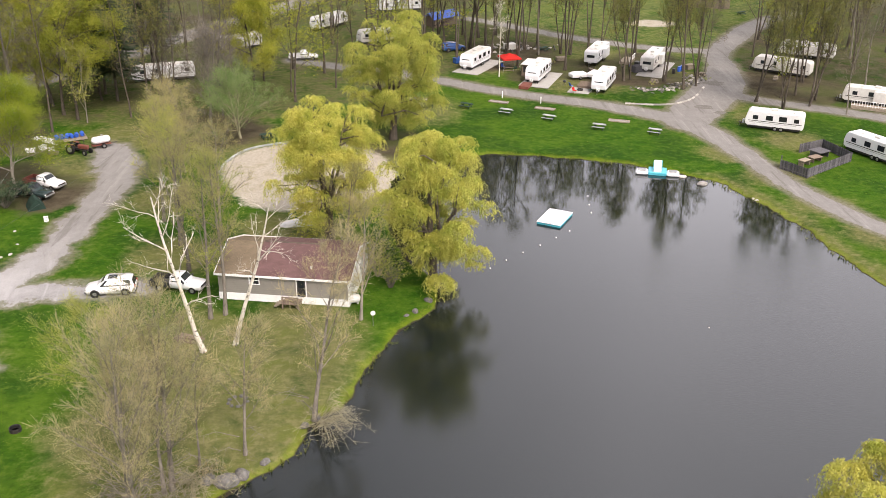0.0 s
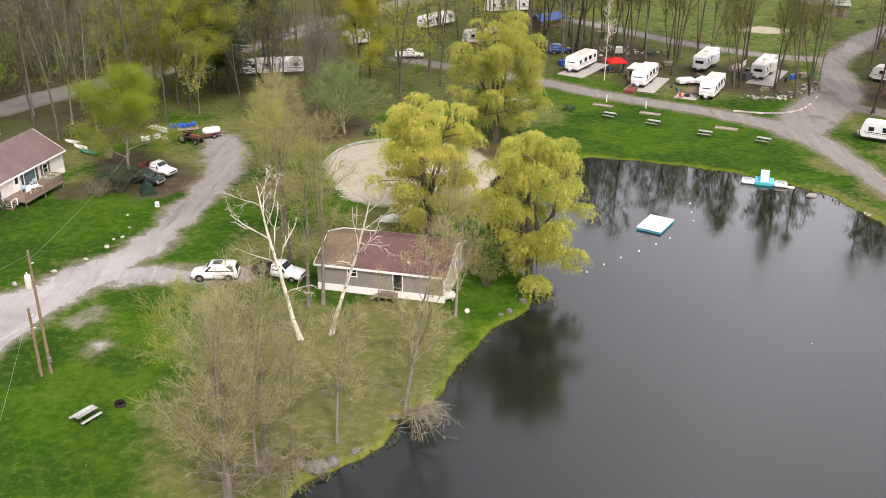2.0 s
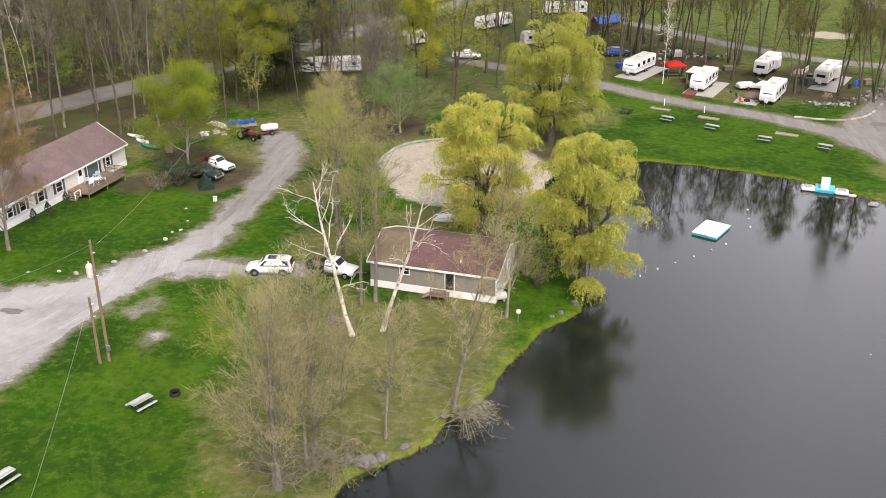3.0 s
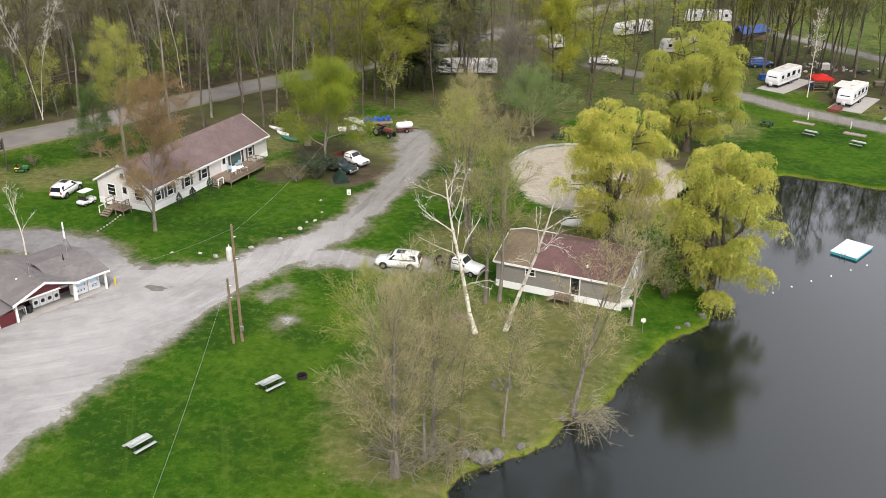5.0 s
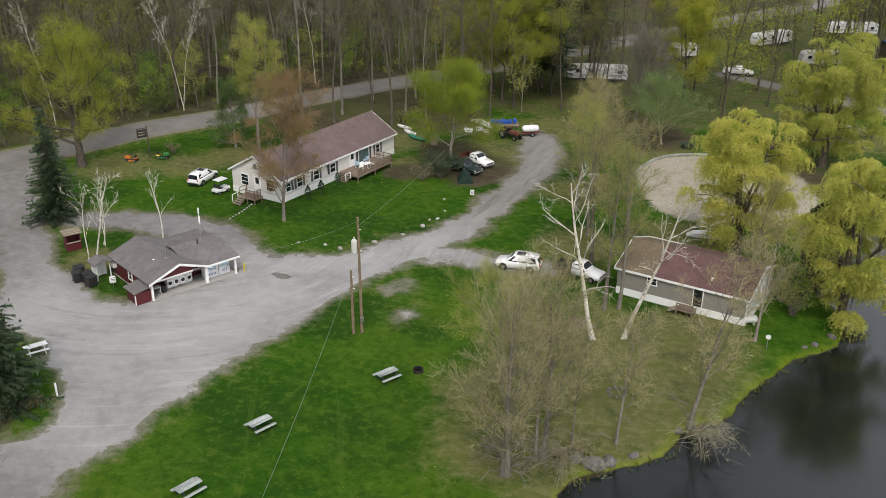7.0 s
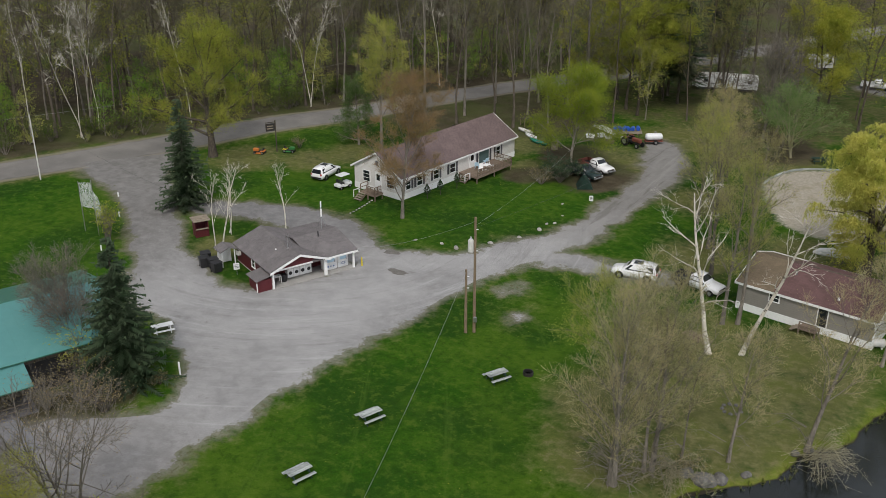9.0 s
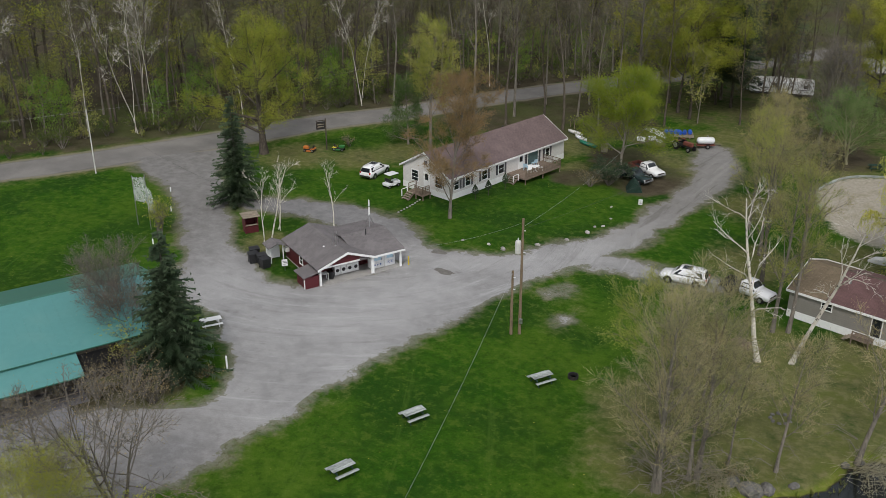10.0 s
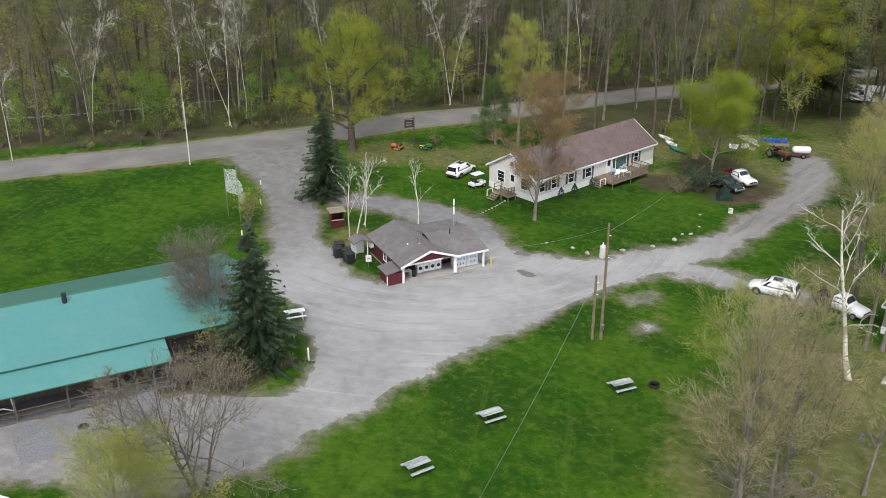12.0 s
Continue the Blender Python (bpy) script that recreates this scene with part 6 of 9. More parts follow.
def build_deck(name, m, w, d, h, label, before=0.0):
    """A raised timber deck whose open side is -y; its flight lies at the -x end, or before the deck over a given width."""
    t = thing(name, m, label, "deck")
    n = int(d / 0.15)
    for k in range(n):
        part("board", Geo().box(0, -d / 2 + (k + 0.5) * d / n, h - 0.04, w, d / n - 0.012, 0.04), WOOD_DECK, t)
    for s in (-1, 1):
        part("joist", Geo().box(0, s * (d / 2 - 0.05), h - 0.24, w, 0.06, 0.2), WOOD_DECK, t)
        part("joist", Geo().box(s * (w / 2 - 0.03), 0, h - 0.24, 0.06, d - 0.2, 0.2), WOOD_DECK, t)
    for x in (-w / 2 + 0.08, 0, w / 2 - 0.08):
        for y in (-d / 2 + 0.12, d / 2 - 0.12):
            part("leg", Geo().box(x, y, -0.05, 0.1, 0.1, h - 0.18), WOOD_DECK, t)
    railing(t, (-w / 2 + 0.06 + before, -d / 2 + 0.06), (w / 2 - 0.06, -d / 2 + 0.06), h, posts=max(3, int(w / 1.6) + 1))
    railing(t, (w / 2 - 0.06, -d / 2 + 0.06), (w / 2 - 0.06, d / 2 - 0.3), h, posts=3)
    for k in range(int((w - 0.3 - before) / 0.16)):
        part("baluster", Geo().box(-w / 2 + 0.2 + before + k * 0.16, -d / 2 + 0.06, h + 0.08, 0.04, 0.04, 0.8), WOOD_DECK, t)
    for k in range(int((d - 0.5) / 0.16)):
        part("baluster", Geo().box(w / 2 - 0.06, -d / 2 + 0.2 + k * 0.16, h + 0.08, 0.04, 0.04, 0.8), WOOD_DECK, t)
    if before:
        steps(t, -w / 2 + before / 2, -d / 2 - 0.02, 0, max(2, int(h / 0.18)), before)
        railing(t, (-w / 2 + 0.06, -d / 2 + 0.1), (-w / 2 + 0.06, d / 2 - 0.1), h, posts=2)
        railing(t, (-w / 2 - 0.02, -d / 2 - 1.05), (-w / 2 - 0.02, -d / 2 - 0.1), h * 0.4, 0.9, WHITE, 2, (0.85,), "handrail")
    else:
        steps(t, -w / 2 - 0.02, 0.2, -90, max(2, int(h / 0.18)), 1.1)
        railing(t, (-w / 2 - 1.1, -0.42), (-w / 2 - 0.1, -0.42), h * 0.4, 0.9, WHITE, 2, (0.85,), "handrail")
    return t


build_deck("deck", spot(-61.55, 103.0, 81.8), 7.4, 3.2, 0.85, "brown timber deck with railings before the house")
build_deck("deck", spot(-69.0, 87.6, -8.2), 2.6, 1.5, 0.8, "small timber porch with steps at the house's end", 1.1)


def patio_chair(m, material, label):
    t = thing("patio_chair", m, label, "chair", "chairs on the deck")
    part("seat", Geo().box(0, 0, 0.4, 0.55, 0.52, 0.05, bev=0.02), material, t)
    part("backrest", Geo().box(0, 0.27, 0.42, 0.55, 0.05, 0.55, bev=0.02, tilt=(-0.2, "X")), material, t)
    for x in (-0.24, 0.24):
        for y in (-0.22, 0.22):
            part("leg", Geo().box(x, y, 0, 0.05, 0.05, 0.42), material, t)


for dx, dy, a, mat_c, txt in ((-61.4, 101.5, 20, WHITE, "white plastic patio chair on the deck"), (-60.7, 103.2, 120, WHITE, "white plastic patio chair on the deck"),
                              (-62.4, 104.4, 250, PALE_BLUE, "pale blue cushioned patio chair on the deck"), (-62.4, 102.2, 200, PALE_BLUE, "pale blue cushioned patio chair on the deck")):
    patio_chair(spot(dx, dy, a, 0.85), mat_c, txt)


def patio_table(m):
    t = thing("patio_table", m, "round white patio table on the deck", "table")
    part("tabletop", Geo().disc((0, 0, 0.68), 0.6, 20, 0.04), WHITE, t)
    part("pedestal", Geo().rod((0, 0, 0), (0, 0, 0.69), 0.05, 8), WHITE, t)
    part("foot", Geo().disc((0, 0, 0), 0.3, 14, 0.05), WHITE, t)


patio_table(spot(-61.0, 102.4, 0, 0.85))


def topiary(seed, height):
    """A clipped evergreen: a bare stem and a dense teardrop of small sprays."""
    rng = random.Random(seed)
    wood, crown = Geo(), Geo()
    wood.tube([(0, 0, -0.05), (0, 0, height * 0.8)], [0.045, 0.03], 5)
    for _ in range(1100):
        u, a = rng.random(), rng.uniform(0, 6.28)
        r = 0.40 * math.sin(math.pi * u ** 0.62) * rng.uniform(0.65, 1.08)
        leaf(crown, Vector((math.cos(a) * r, math.sin(a) * r, height * (0.36 + 0.64 * u))), rng, 0.1, 0.6)
    return wood, crown


for k, (x, y) in enumerate(((-62.9, 91.0), (-62.4, 93.2), (-61.8, 96.2))):
    w, c = topiary(160 + k, 2.0 + 0.25 * (k == 2))
    plant("dark_cypress", (w, c), BARK_DARK, L_NEEDLE, spot(x, y), "narrow dark evergreen bush on a stem in the front bed", "shrub", "front bed bushes", "foliage", "stem")


# ---------------------------------------------------------------- the red laundry building
def build_laundry():
    t = thing("laundry_building", spot(-61.9, 61.4, 67.3), "dark red laundry shed with grey roofs and open white-posted bays", "building")
    # x along the front, -y to the yard, +y to the back
    E, R, W, D = 1.98, 3.1, 6.1, 8.6
    part("floor_slab", Geo().box(4.7, D / 2 - 0.1, -0.05, 9.5, D + 0.3, 0.13), CONCRETE, t, "concrete floor slab")
    part("wall", Geo().box(0.08, D / 2 + 0.9, 0.08, 0.14, D - 1.8, E - 0.1).box(4.7, D - 0.07, 0.08, 9.3, 0.14, E - 0.1)
         .box(9.33, D / 2 + 0.6, 0.08, 0.14, D - 1.4, E - 0.1).box(4.7, 2.4, 0.08, 9.2, 0.12, E - 0.1), RED_WOOD, t, "dark red board walls")
    part("side_annex", Geo().box(-0.75, 1.1, 0.0, 1.5, 2.1, 1.25), RED_WOOD, t, "low red lean-to")
    part("annex_roof", Geo().slab([(-1.75, 1.22), (0.0, 1.55), (0.0, 1.63), (-1.75, 1.30)], "y", -0.1, 2.35), ROOF_GREY, t)
    # gabled bay with its ridge front to back
    roof = Geo()
    rise = (R - E) / (W / 2)
    for s in (-1, 1):
        roof.slab([(W / 2 + s * (W / 2 + 0.3), E - rise * 0.3), (W / 2, R), (W / 2, R + 0.12), (W / 2 + s * (W / 2 + 0.3), E - rise * 0.3 + 0.12)], "y", -0.45, D + 0.35)
    part("roof", roof, ROOF_GREY, t, "grey shingle gable roof")
    for s in (-1, 1):
        part("rake_board", Geo().slab([(W / 2 + s * (W / 2 + 0.32), E - rise * 0.32 - 0.1), (W / 2, R - 0.1), (W / 2, R + 0.14), (W / 2 + s * (W / 2 + 0.32), E - rise * 0.32 + 0.14)], "y", -0.5, -0.455), WHITE, t)
    part("gable", Geo().slab([(0.15, E + 0.02), (W - 0.15, E + 0.02), (W / 2, R - 0.06)], "y", -0.12, -0.04), RED_WOOD, t, "dark red gable boards")
    part("beam", Geo().box(W / 2, -0.1, E - 0.12, W, 0.16, 0.16), WHITE, t)
    # wing with its eave to the yard
    part("wing_roof", Geo().slab([(-0.45, E - 0.02), (4.2, 2.95), (4.2, 3.06), (-0.45, E + 0.1)], "x", W - 1.6, 9.75)
         .slab([(4.2, 2.95), (D + 0.3, E), (D + 0.3, E + 0.12), (4.2, 3.06)], "x", W - 1.6, 9.75), ROOF_GREY, t, "grey shingle roof")
    part("fascia", Geo().box(7.95, -0.48, E - 0.08, 3.5, 0.05, 0.2), WHITE, t)
    part("wing_gable", Geo().slab([(0.9, E), (D, E), (4.2, 2.92)], "x", 9.26, 9.38), RED_WOOD, t)
    for x in (0.1, W - 0.1, 9.3):
        part("post", Geo().box(x, -0.1, 0.0, 0.2 if x != W - 0.1 else 0.34, 0.2, E - 0.08, bev=0.01), WHITE, t, "white post")
    window(t, -0.02, 4.3, 0.75, 0.8, 1.0, -90)
    part("air_conditioner", Geo().box(-0.25, 7.6, 1.1, 0.4, 0.6, 0.45, bev=0.02), GEL_OLD, t)
    part("vent_pipe", Geo().rod((7.1, 3.4, 2.7), (7.1, 3.4, 3.5), 0.06, 8), BLACK, t)
    part("roof_vent", Geo().disc((2.1, 3.0, 2.72), 0.2, 12, 0.14), WHITE, t)
    part("roof_vent", Geo().disc((2.9, 1.9, 3.02), 0.16, 12, 0.16), STEEL, t)
    mast = Geo()
    for a in (0, 2.1, 4.2):
        mast.rod((8.6 + 0.6 * math.cos(a), 5.4 + 0.6 * math.sin(a), 2.6), (8.6, 5.4, 4.4), 0.025, 5)
    part("tripod", mast, STEEL, t)
    part("antenna", Geo().box(8.6, 5.4, 4.1, 0.16, 0.12, 0.9, bev=0.02).box(8.6, 5.4, 5.2, 0.14, 0.1, 0.7, bev=0.02).rod((8.6, 5.4, 4.2), (8.6, 5.4, 5.9), 0.03, 6), WHITE, t, "white radio antenna on a tripod")
    frame_mast = Geo()
    for a in (0, 2.1, 4.2):
        frame_mast.rod((3.0 + 0.45 * math.cos(a), 2.2 + 0.45 * math.sin(a), 2.9), (3.0 + 0.1 * math.cos(a), 2.2 + 0.1 * math.sin(a), 4.6), 0.025, 5)
    part("roof_mast", frame_mast, STEEL, t)


build_laundry()
GARAGE = pose(-61.9, 61.4, 0.08, 0, 0, 67.3)


def washer(x, y, label):
    t = thing("washing_machine", GARAGE @ pose(x, y, 0), label, "washing machine", "laundry machines")
    part("body", Geo().box(0, 0, 0.02, 0.66, 0.66, 0.98, bev=0.03), WHITE, t)
    part("control_panel", Geo().box(0, 0.26, 1.0, 0.62, 0.12, 0.16, bev=0.02), STEEL, t)
    part("door", Geo().tube([(0, -0.33, 0.52), (0, -0.37, 0.52)], [0.2, 0.17], 16, True), BLACK, t, "round dark glass door")


for k in range(4):
    washer(2.65 + k * 0.7, 1.6, "white front-loading washing machine in the open bay")


def ice_chest(x, w, h, label):
    t = thing("ice_freezer", GARAGE @ pose(x, 0.9, 0), label, "freezer", "freezers in the open bay")
    part("body", Geo().box(0, 0.1, 0.02, w, 0.8, h, bev=0.03), WHITE, t)
    part("front_panel", Geo().box(0, -0.32, h * 0.46, w * 0.9, 0.03, h * 0.48, bev=0.01), GEL, t)
    part("picture", Geo().box(0, -0.345, h * 0.5, w * 0.6, 0.012, h * 0.3, bev=0.004), PALE_BLUE, t, "pale blue picture panel")
    part("door", Geo().box(0, -0.325, 0.12, w * 0.9, 0.03, h * 0.3, bev=0.01), GEL, t)
    part("handle", Geo().box(w * 0.3, -0.36, h * 0.45, 0.05, 0.05, 0.3), STEEL, t)
    if w < 1.3:  # the tall cabinet is lettered
        curve = bpy.data.curves.new("lettering", "FONT")
        curve.body, curve.size, curve.extrude, curve.align_x = "ICE", 0.4, 0.008, "CENTER"
        draft = new("lettering_draft", curve)
        me = bpy.data.meshes.new_from_object(draft)
        bpy.data.objects.remove(draft)
        text = part("lettering", me, CAR_BLUE, t, "blue letters ICE")
        text.matrix_local = pose(0, -0.36, h * 0.2, 90)
    else:
        for k in range(3):
            part("letter_bar", Geo().box((k - 1) * w * 0.22, -0.35, h * 0.2, w * 0.08, 0.015, 0.16), CAR_BLUE, t, "plain dark bar")


ice_chest(6.95, 1.5, 1.85, "white and blue ice freezer under the porch roof")
ice_chest(8.4, 1.25, 1.85, "white ice cabinet with blue letters under the porch roof")
single("waste_bin", Geo().tube([(0, 0, 0), (0, 0, 0.05), (0, 0, 0.75), (0, 0, 0.8)], [0.22, 0.25, 0.29, 0.27], 14, True), BLACK, GARAGE @ pose(1.75, 0.9, 0), "black round waste bin in the laundry bay", "bin", smooth=False)


def work_table():
    t = thing("folding_table", GARAGE @ pose(0.85, 1.0, 0), "small white folding table in the laundry bay", "table")
    part("tabletop", Geo().box(0, 0, 0.72, 1.1, 0.6, 0.06, bev=0.01), WHITE, t)
    for x in (-0.5, 0.5):
        part("leg", Geo().box(x, -0.22, 0, 0.07, 0.07, 0.72).box(x, 0.22, 0, 0.07, 0.07, 0.72), WHITE, t)


work_table()


# ---------------------------------------------------------------- the cabin by the pond
def build_cabin():
    t = thing("cabin", pose(-22.2, 82.7, 0, 0, 0, -7.5) @ pose(7.0, 4.3, 0), "taupe single-storey cabin with a faded red-brown roof among trees", "house")
    L, D, E, R = 12.8, 8.6, 2.75, 4.25
    part("wall", gable_body(L, D, E, R, 0.7), SIDING_TAUPE, t, "taupe siding")
    part("skirting", Geo().box(0, 0, -0.05, L + 0.05, D + 0.05, 0.77), WHITE, t, "white weathered skirting")
    out, low = D / 2 + 0.25, E - (R - E) / (D / 2) * 0.25
    step = -2.9  # the older end has a slightly lower, mossier roof
    for name_r, x0, x1, sink, mat_r, txt in (("roof", step, L / 2 + 0.25, 0.0, ROOF_RED, "faded red-brown shingle roof"), ("old_roof", -L / 2 - 0.25, step, 0.1, ROOF_TAN, "mossy brown shingle roof")):
        g = Geo()
        for s in (-1, 1):
            g.slab([(s * out, low + 0.03 - sink), (0, R + 0.03 - sink), (0, R + 0.17 - sink), (s * out, low + 0.17 - sink)], "x", x0, x1)
        part(name_r, g, mat_r, t, txt)
    eaves(t, L, out, low, R, 0.25)
    part("end_wall", Geo().slab([(-D / 2, 0.72), (D / 2, 0.72), (D / 2, E), (0, R), (-D / 2, E)], "x", L / 2 + 0.004, L / 2 + 0.05), GEL_OLD, t, "peeling white end wall")
    part("ridge_cap", Geo().slab([(-0.25, R + 0.06), (0, R + 0.2), (0.25, R + 0.06), (0, R + 0.15)], "x", -2.85, L / 2 - 3.2), BARK_DARK, t, "dark ridge vent")
    f = -D / 2 - 0.02
    window(t, -2.8, f, 1.75, 1.05, 0.85, bars=1)
    door(t, 1.8, f, 0.75, 0.85, 1.9, 0, BLACK)
    part("roof_vent", Geo().rod((-2.0, -1.6, 3.6), (-2.0, -1.6, 4.15), 0.1, 8), STEEL, t)
    part("roof_vent", Geo().box(-0.4, -1.3, 3.78, 0.4, 0.4, 0.12, bev=0.02), ROOF_RED, t)
    part("vent_cap", Geo().rod((2.6, -3.2, 3.05), (2.6, -3.2, 3.5), 0.12, 8), WHITE, t)
    x = L / 2 + 0.02
    window(t, x + 0.05, 0.4, 1.5, 0.9, 1.0, 90)
    part("corner_board", Geo().box(x - 0.03, -D / 2, 0.7, 0.14, 0.14, E - 0.8), WHITE, t)


build_cabin()
CABIN = pose(-22.2, 82.7, 0, 0, 0, -7.5)


def porch_steps():
    t = thing("wooden_steps", CABIN @ pose(8.0, -0.75, 0), "small brown timber stoop at the cabin door", "steps")
    part("platform", Geo().box(0, 0, 0.52, 1.7, 1.3, 0.06, bev=0.01), WOOD_DECK, t)
    for x in (-0.75, 0.75):
        for y in (-0.55, 0.55):
            part("leg", Geo().box(x, y, 0, 0.1, 0.1, 1.3 if y < 0 else 0.52), WOOD_DECK, t)
    for z in (0.85, 1.2):
        part("rail", Geo().box(0, -0.58, z, 1.6, 0.05, 0.1, bev=0.01), WOOD_DECK, t)
    for k in range(3):
        part("tread", Geo().box(-1.0 - 0.25 * (2 - k), 0, 0.14 + 0.16 * k, 0.27, 1.0, 0.05), WOOD, t)


porch_steps()


def satellite_dish(m):
    t = thing("satellite_dish", m, "white satellite dish on a post beside the cabin", "dish")
    part("post", Geo().rod((0, 0, -0.05), (0, 0, 1.2), 0.035, 8), STEEL, t)
    part("reflector", Geo().tube([(0, 0.02, 1.35), (0, -0.06, 1.35), (0, -0.14, 1.36)], [0.05, 0.19, 0.23], 16, True), GEL_OLD, t, "round white dish")
    part("arm", Geo().rod((0, -0.05, 1.1), (0, -0.5, 1.3), 0.02, 6), STEEL, t)


satellite_dish(spot(-6.4, 77.3, 10))
single("propane_tank", Geo().tube([(-0.75, 0, 0.55), (-0.62, 0, 0.55), (0.62, 0, 0.55), (0.75, 0, 0.55)], [0.2, 0.4, 0.4, 0.2], 14, True).box(-0.45, 0, 0, 0.12, 0.5, 0.2).box(0.45, 0, 0, 0.12, 0.5, 0.2),
       GEL_OLD, CABIN @ pose(13.6, 0.6, 0, 0, 0, 30), "white propane tank at the cabin's corner", "tank", smooth=False)
single("upturned_boat", Geo().tube([(-1.9, 0, 0.08), (-1.2, 0, 0.16), (0, 0, 0.2), (1.2, 0, 0.18), (1.9, 0, 0.16)], [0.1, 0.5, 0.62, 0.55, 0.35], 10, True), GEL, pose(-16.6, 100.3, 0, 0, 0, 8), "white upturned rowing boat on the grass", "boat")


# ---------------------------------------------------------------- the teal-roofed barn
def build_barn():
    t = thing("barn", spot(-76.0, 30.8, 67.9), "long barn with a teal metal roof and an open dark porch", "barn")
    a, b = -24.0, 17.6
    part("wall", Geo().box((a + b) / 2, -0.8, -0.05, b - a - 1.0, 13.6, 3.3), SIDING_TAUPE, t)
    part("gable", Geo().slab([(-7.6, 3.25), (6.0, 3.25), (0, 4.75)], "x", b - 0.62, b - 0.5), SIDING_TAUPE, t)
    part("roof", Geo().slab([(0, 5.0), (-8.35, 3.34), (-8.35, 3.42), (0, 5.09)], "x", a, b), TEAL_ROOF, t, "teal painted metal roof")
    part("back_roof", Geo().slab([(0, 5.0), (6.7, 3.3), (6.7, 3.38), (0, 5.09)], "x", a, b), TEAL_DARK, t, "deep green metal roof at the back")
    part("porch_roof", Geo().slab([(-8.2, 3.2), (-10.9, 2.38), (-10.9, 2.45), (-8.2, 3.28)], "x", a, 8.7), TEAL_ROOF, t, "teal painted metal porch roof")
    k = a + 0.45
    while k < b:
        part("roof_rib", Geo().slab([(0, 5.09), (-8.35, 3.42), (-8.35, 3.432), (0, 5.102)], "x", k, k + 0.03), TEAL_ROOF, t)
        if k < 8.6:
            part("porch_rib", Geo().slab([(-8.35, 3.24), (-10.9, 2.45), (-10.9, 2.462), (-8.35, 3.252)], "x", k, k + 0.03), TEAL_ROOF, t)
        k += 0.92
    part("ridge_cap", Geo().slab([(-0.16, 5.065), (0, 5.10), (0.16, 5.065), (0, 5.13)], "x", a, b), TEAL_DARK, t)
    part("edge_trim", Geo().box((a + 8.7) / 2, -10.93, 2.38, 8.7 - a, 0.05, 0.09), TEAL_DARK, t)
    part("edge_trim", Geo().box((a + b) / 2, -8.4, 3.35, b - a, 0.06, 0.09), TEAL_DARK, t)
    for k in range(9):
        part("post", Geo().box(a + 1 + k * 3.9, -10.6, -0.05, 0.16, 0.16, 2.45), BARK_DARK, t)
    part("stove_pipe", Geo().rod((1.9, -1.0, 4.75), (1.9, -1.0, 5.75), 0.22, 12), BLACK, t, "black stove pipe")
    # shade under the porch and in the doorway, put in as dark sheets
    part("porch_back", Geo().box((a + 12) / 2, -7.7, -0.05, 12 - a, 0.1, 3.2), BARK_DARK, t, "dark sheet for the shade under the porch")
    part("doorway", Geo().box(10.6, -7.78, 0.0, 3.6, 0.06, 2.75), BLACK, t, "black panel for the unlit open doorway")
    part("porch_floor", Geo().box((a + 8.7) / 2, -9.3, -0.05, 8.7 - a, 3.0, 0.13), GREY_BOARD, t)
    part("porch_rail", Geo().box((a + 8.0) / 2, -10.6, 0.9, 8.0 - a, 0.06, 0.1).box((a + 8.0) / 2, -10.6, 0.45, 8.0 - a, 0.05, 0.08), BARK_DARK, t)


build_barn()
single("drain_pipe", Geo().tube([(-2.2, -.5, .9), (-.6, -.1, .75), (.2, 0, .35), (.25, 0, 0)], [.06] * 4, 8).rod((.2, 0, .35), (0, .3, 1.5), .05, 8), WHITE, spot(-68.7, 23.8, 60), "white plastic drain pipe along the barn", "pipe")


# ---------------------------------------------------------------- small sheds and posts
def red_hut():
    t = thing("ticket_hut", spot(-78.2, 67.6, 60), "small dark red hut with a pale slat roof", "hut")
    part("wall", Geo().box(0, 0.6, 0, 1.5, 0.1, 1.9).box(-0.72, 0, 0, 0.1, 1.3, 1.9).box(0.72, 0, 0, 0.1, 1.3, 1.9).box(0, -0.6, 0, 1.5, 0.1, 0.95), RED_WOOD, t)
    part("counter", Geo().box(0, -0.66, 0.95, 1.5, 0.3, 0.06, bev=0.01), WOOD, t)
    for k in range(7):
        part("roof_slat", Geo().box(0, -0.82 + k * 0.27, 1.98 + 0.05 * (k % 2), 1.95, 0.27, 0.05, tilt=(0.06, "X")), WOOD, t)


red_hut()


def bin_shelter():
    t = thing("bin_shelter", spot(-70.0, 63.3, 67), "small grey-roofed shelter beside the laundry", "shelter")
    for x in (-0.7, 0.7):
        for y in (-0.6, 0.6):
            part("post", Geo().box(x, y, 0, 0.1, 0.1, 1.9), WHITE, t)
    for s in (-1, 1):
        part("roof", Geo().slab([(s * 1.0, 1.85), (0, 2.25), (0, 2.33), (s * 1.0, 1.93)], "y", -0.95, 0.95), ROOF_GREY, t)
    part("panel", Geo().box(0, 0.6, 0.1, 1.4, 0.06, 1.6), WHITE, t)


bin_shelter()


def waste_container(x, y, turn, label):
    t = thing("waste_container", spot(x, y, turn), label, "waste container", "bins by the laundry")
    part("body", Geo().loft([[(u * s, v * s, z) for u, v in ((-0.5, -0.45), (0.5, -0.45), (0.5, 0.45), (-0.5, 0.45))] for s, z in ((0.85, 0.08), (1.0, 1.1))]), BLACK, t)
    part("lid", Geo().box(0, 0, 1.1, 1.08, 0.98, 0.08, bev=0.03), BLACK, t)
    for s in (-1, 1):
        part("wheel", Geo().rod((s * 0.4, 0.42, 0.09), (s * 0.46, 0.42, 0.09), 0.09, 10), RUBBER, t)


for x, y, a in ((-70.6, 61.9, 60), (-71.6, 61.6, 60), (-69.6, 61.4, 75), (-72.4, 62.6, 60)):
    waste_container(x, y, a, "black plastic waste container beside the drive")


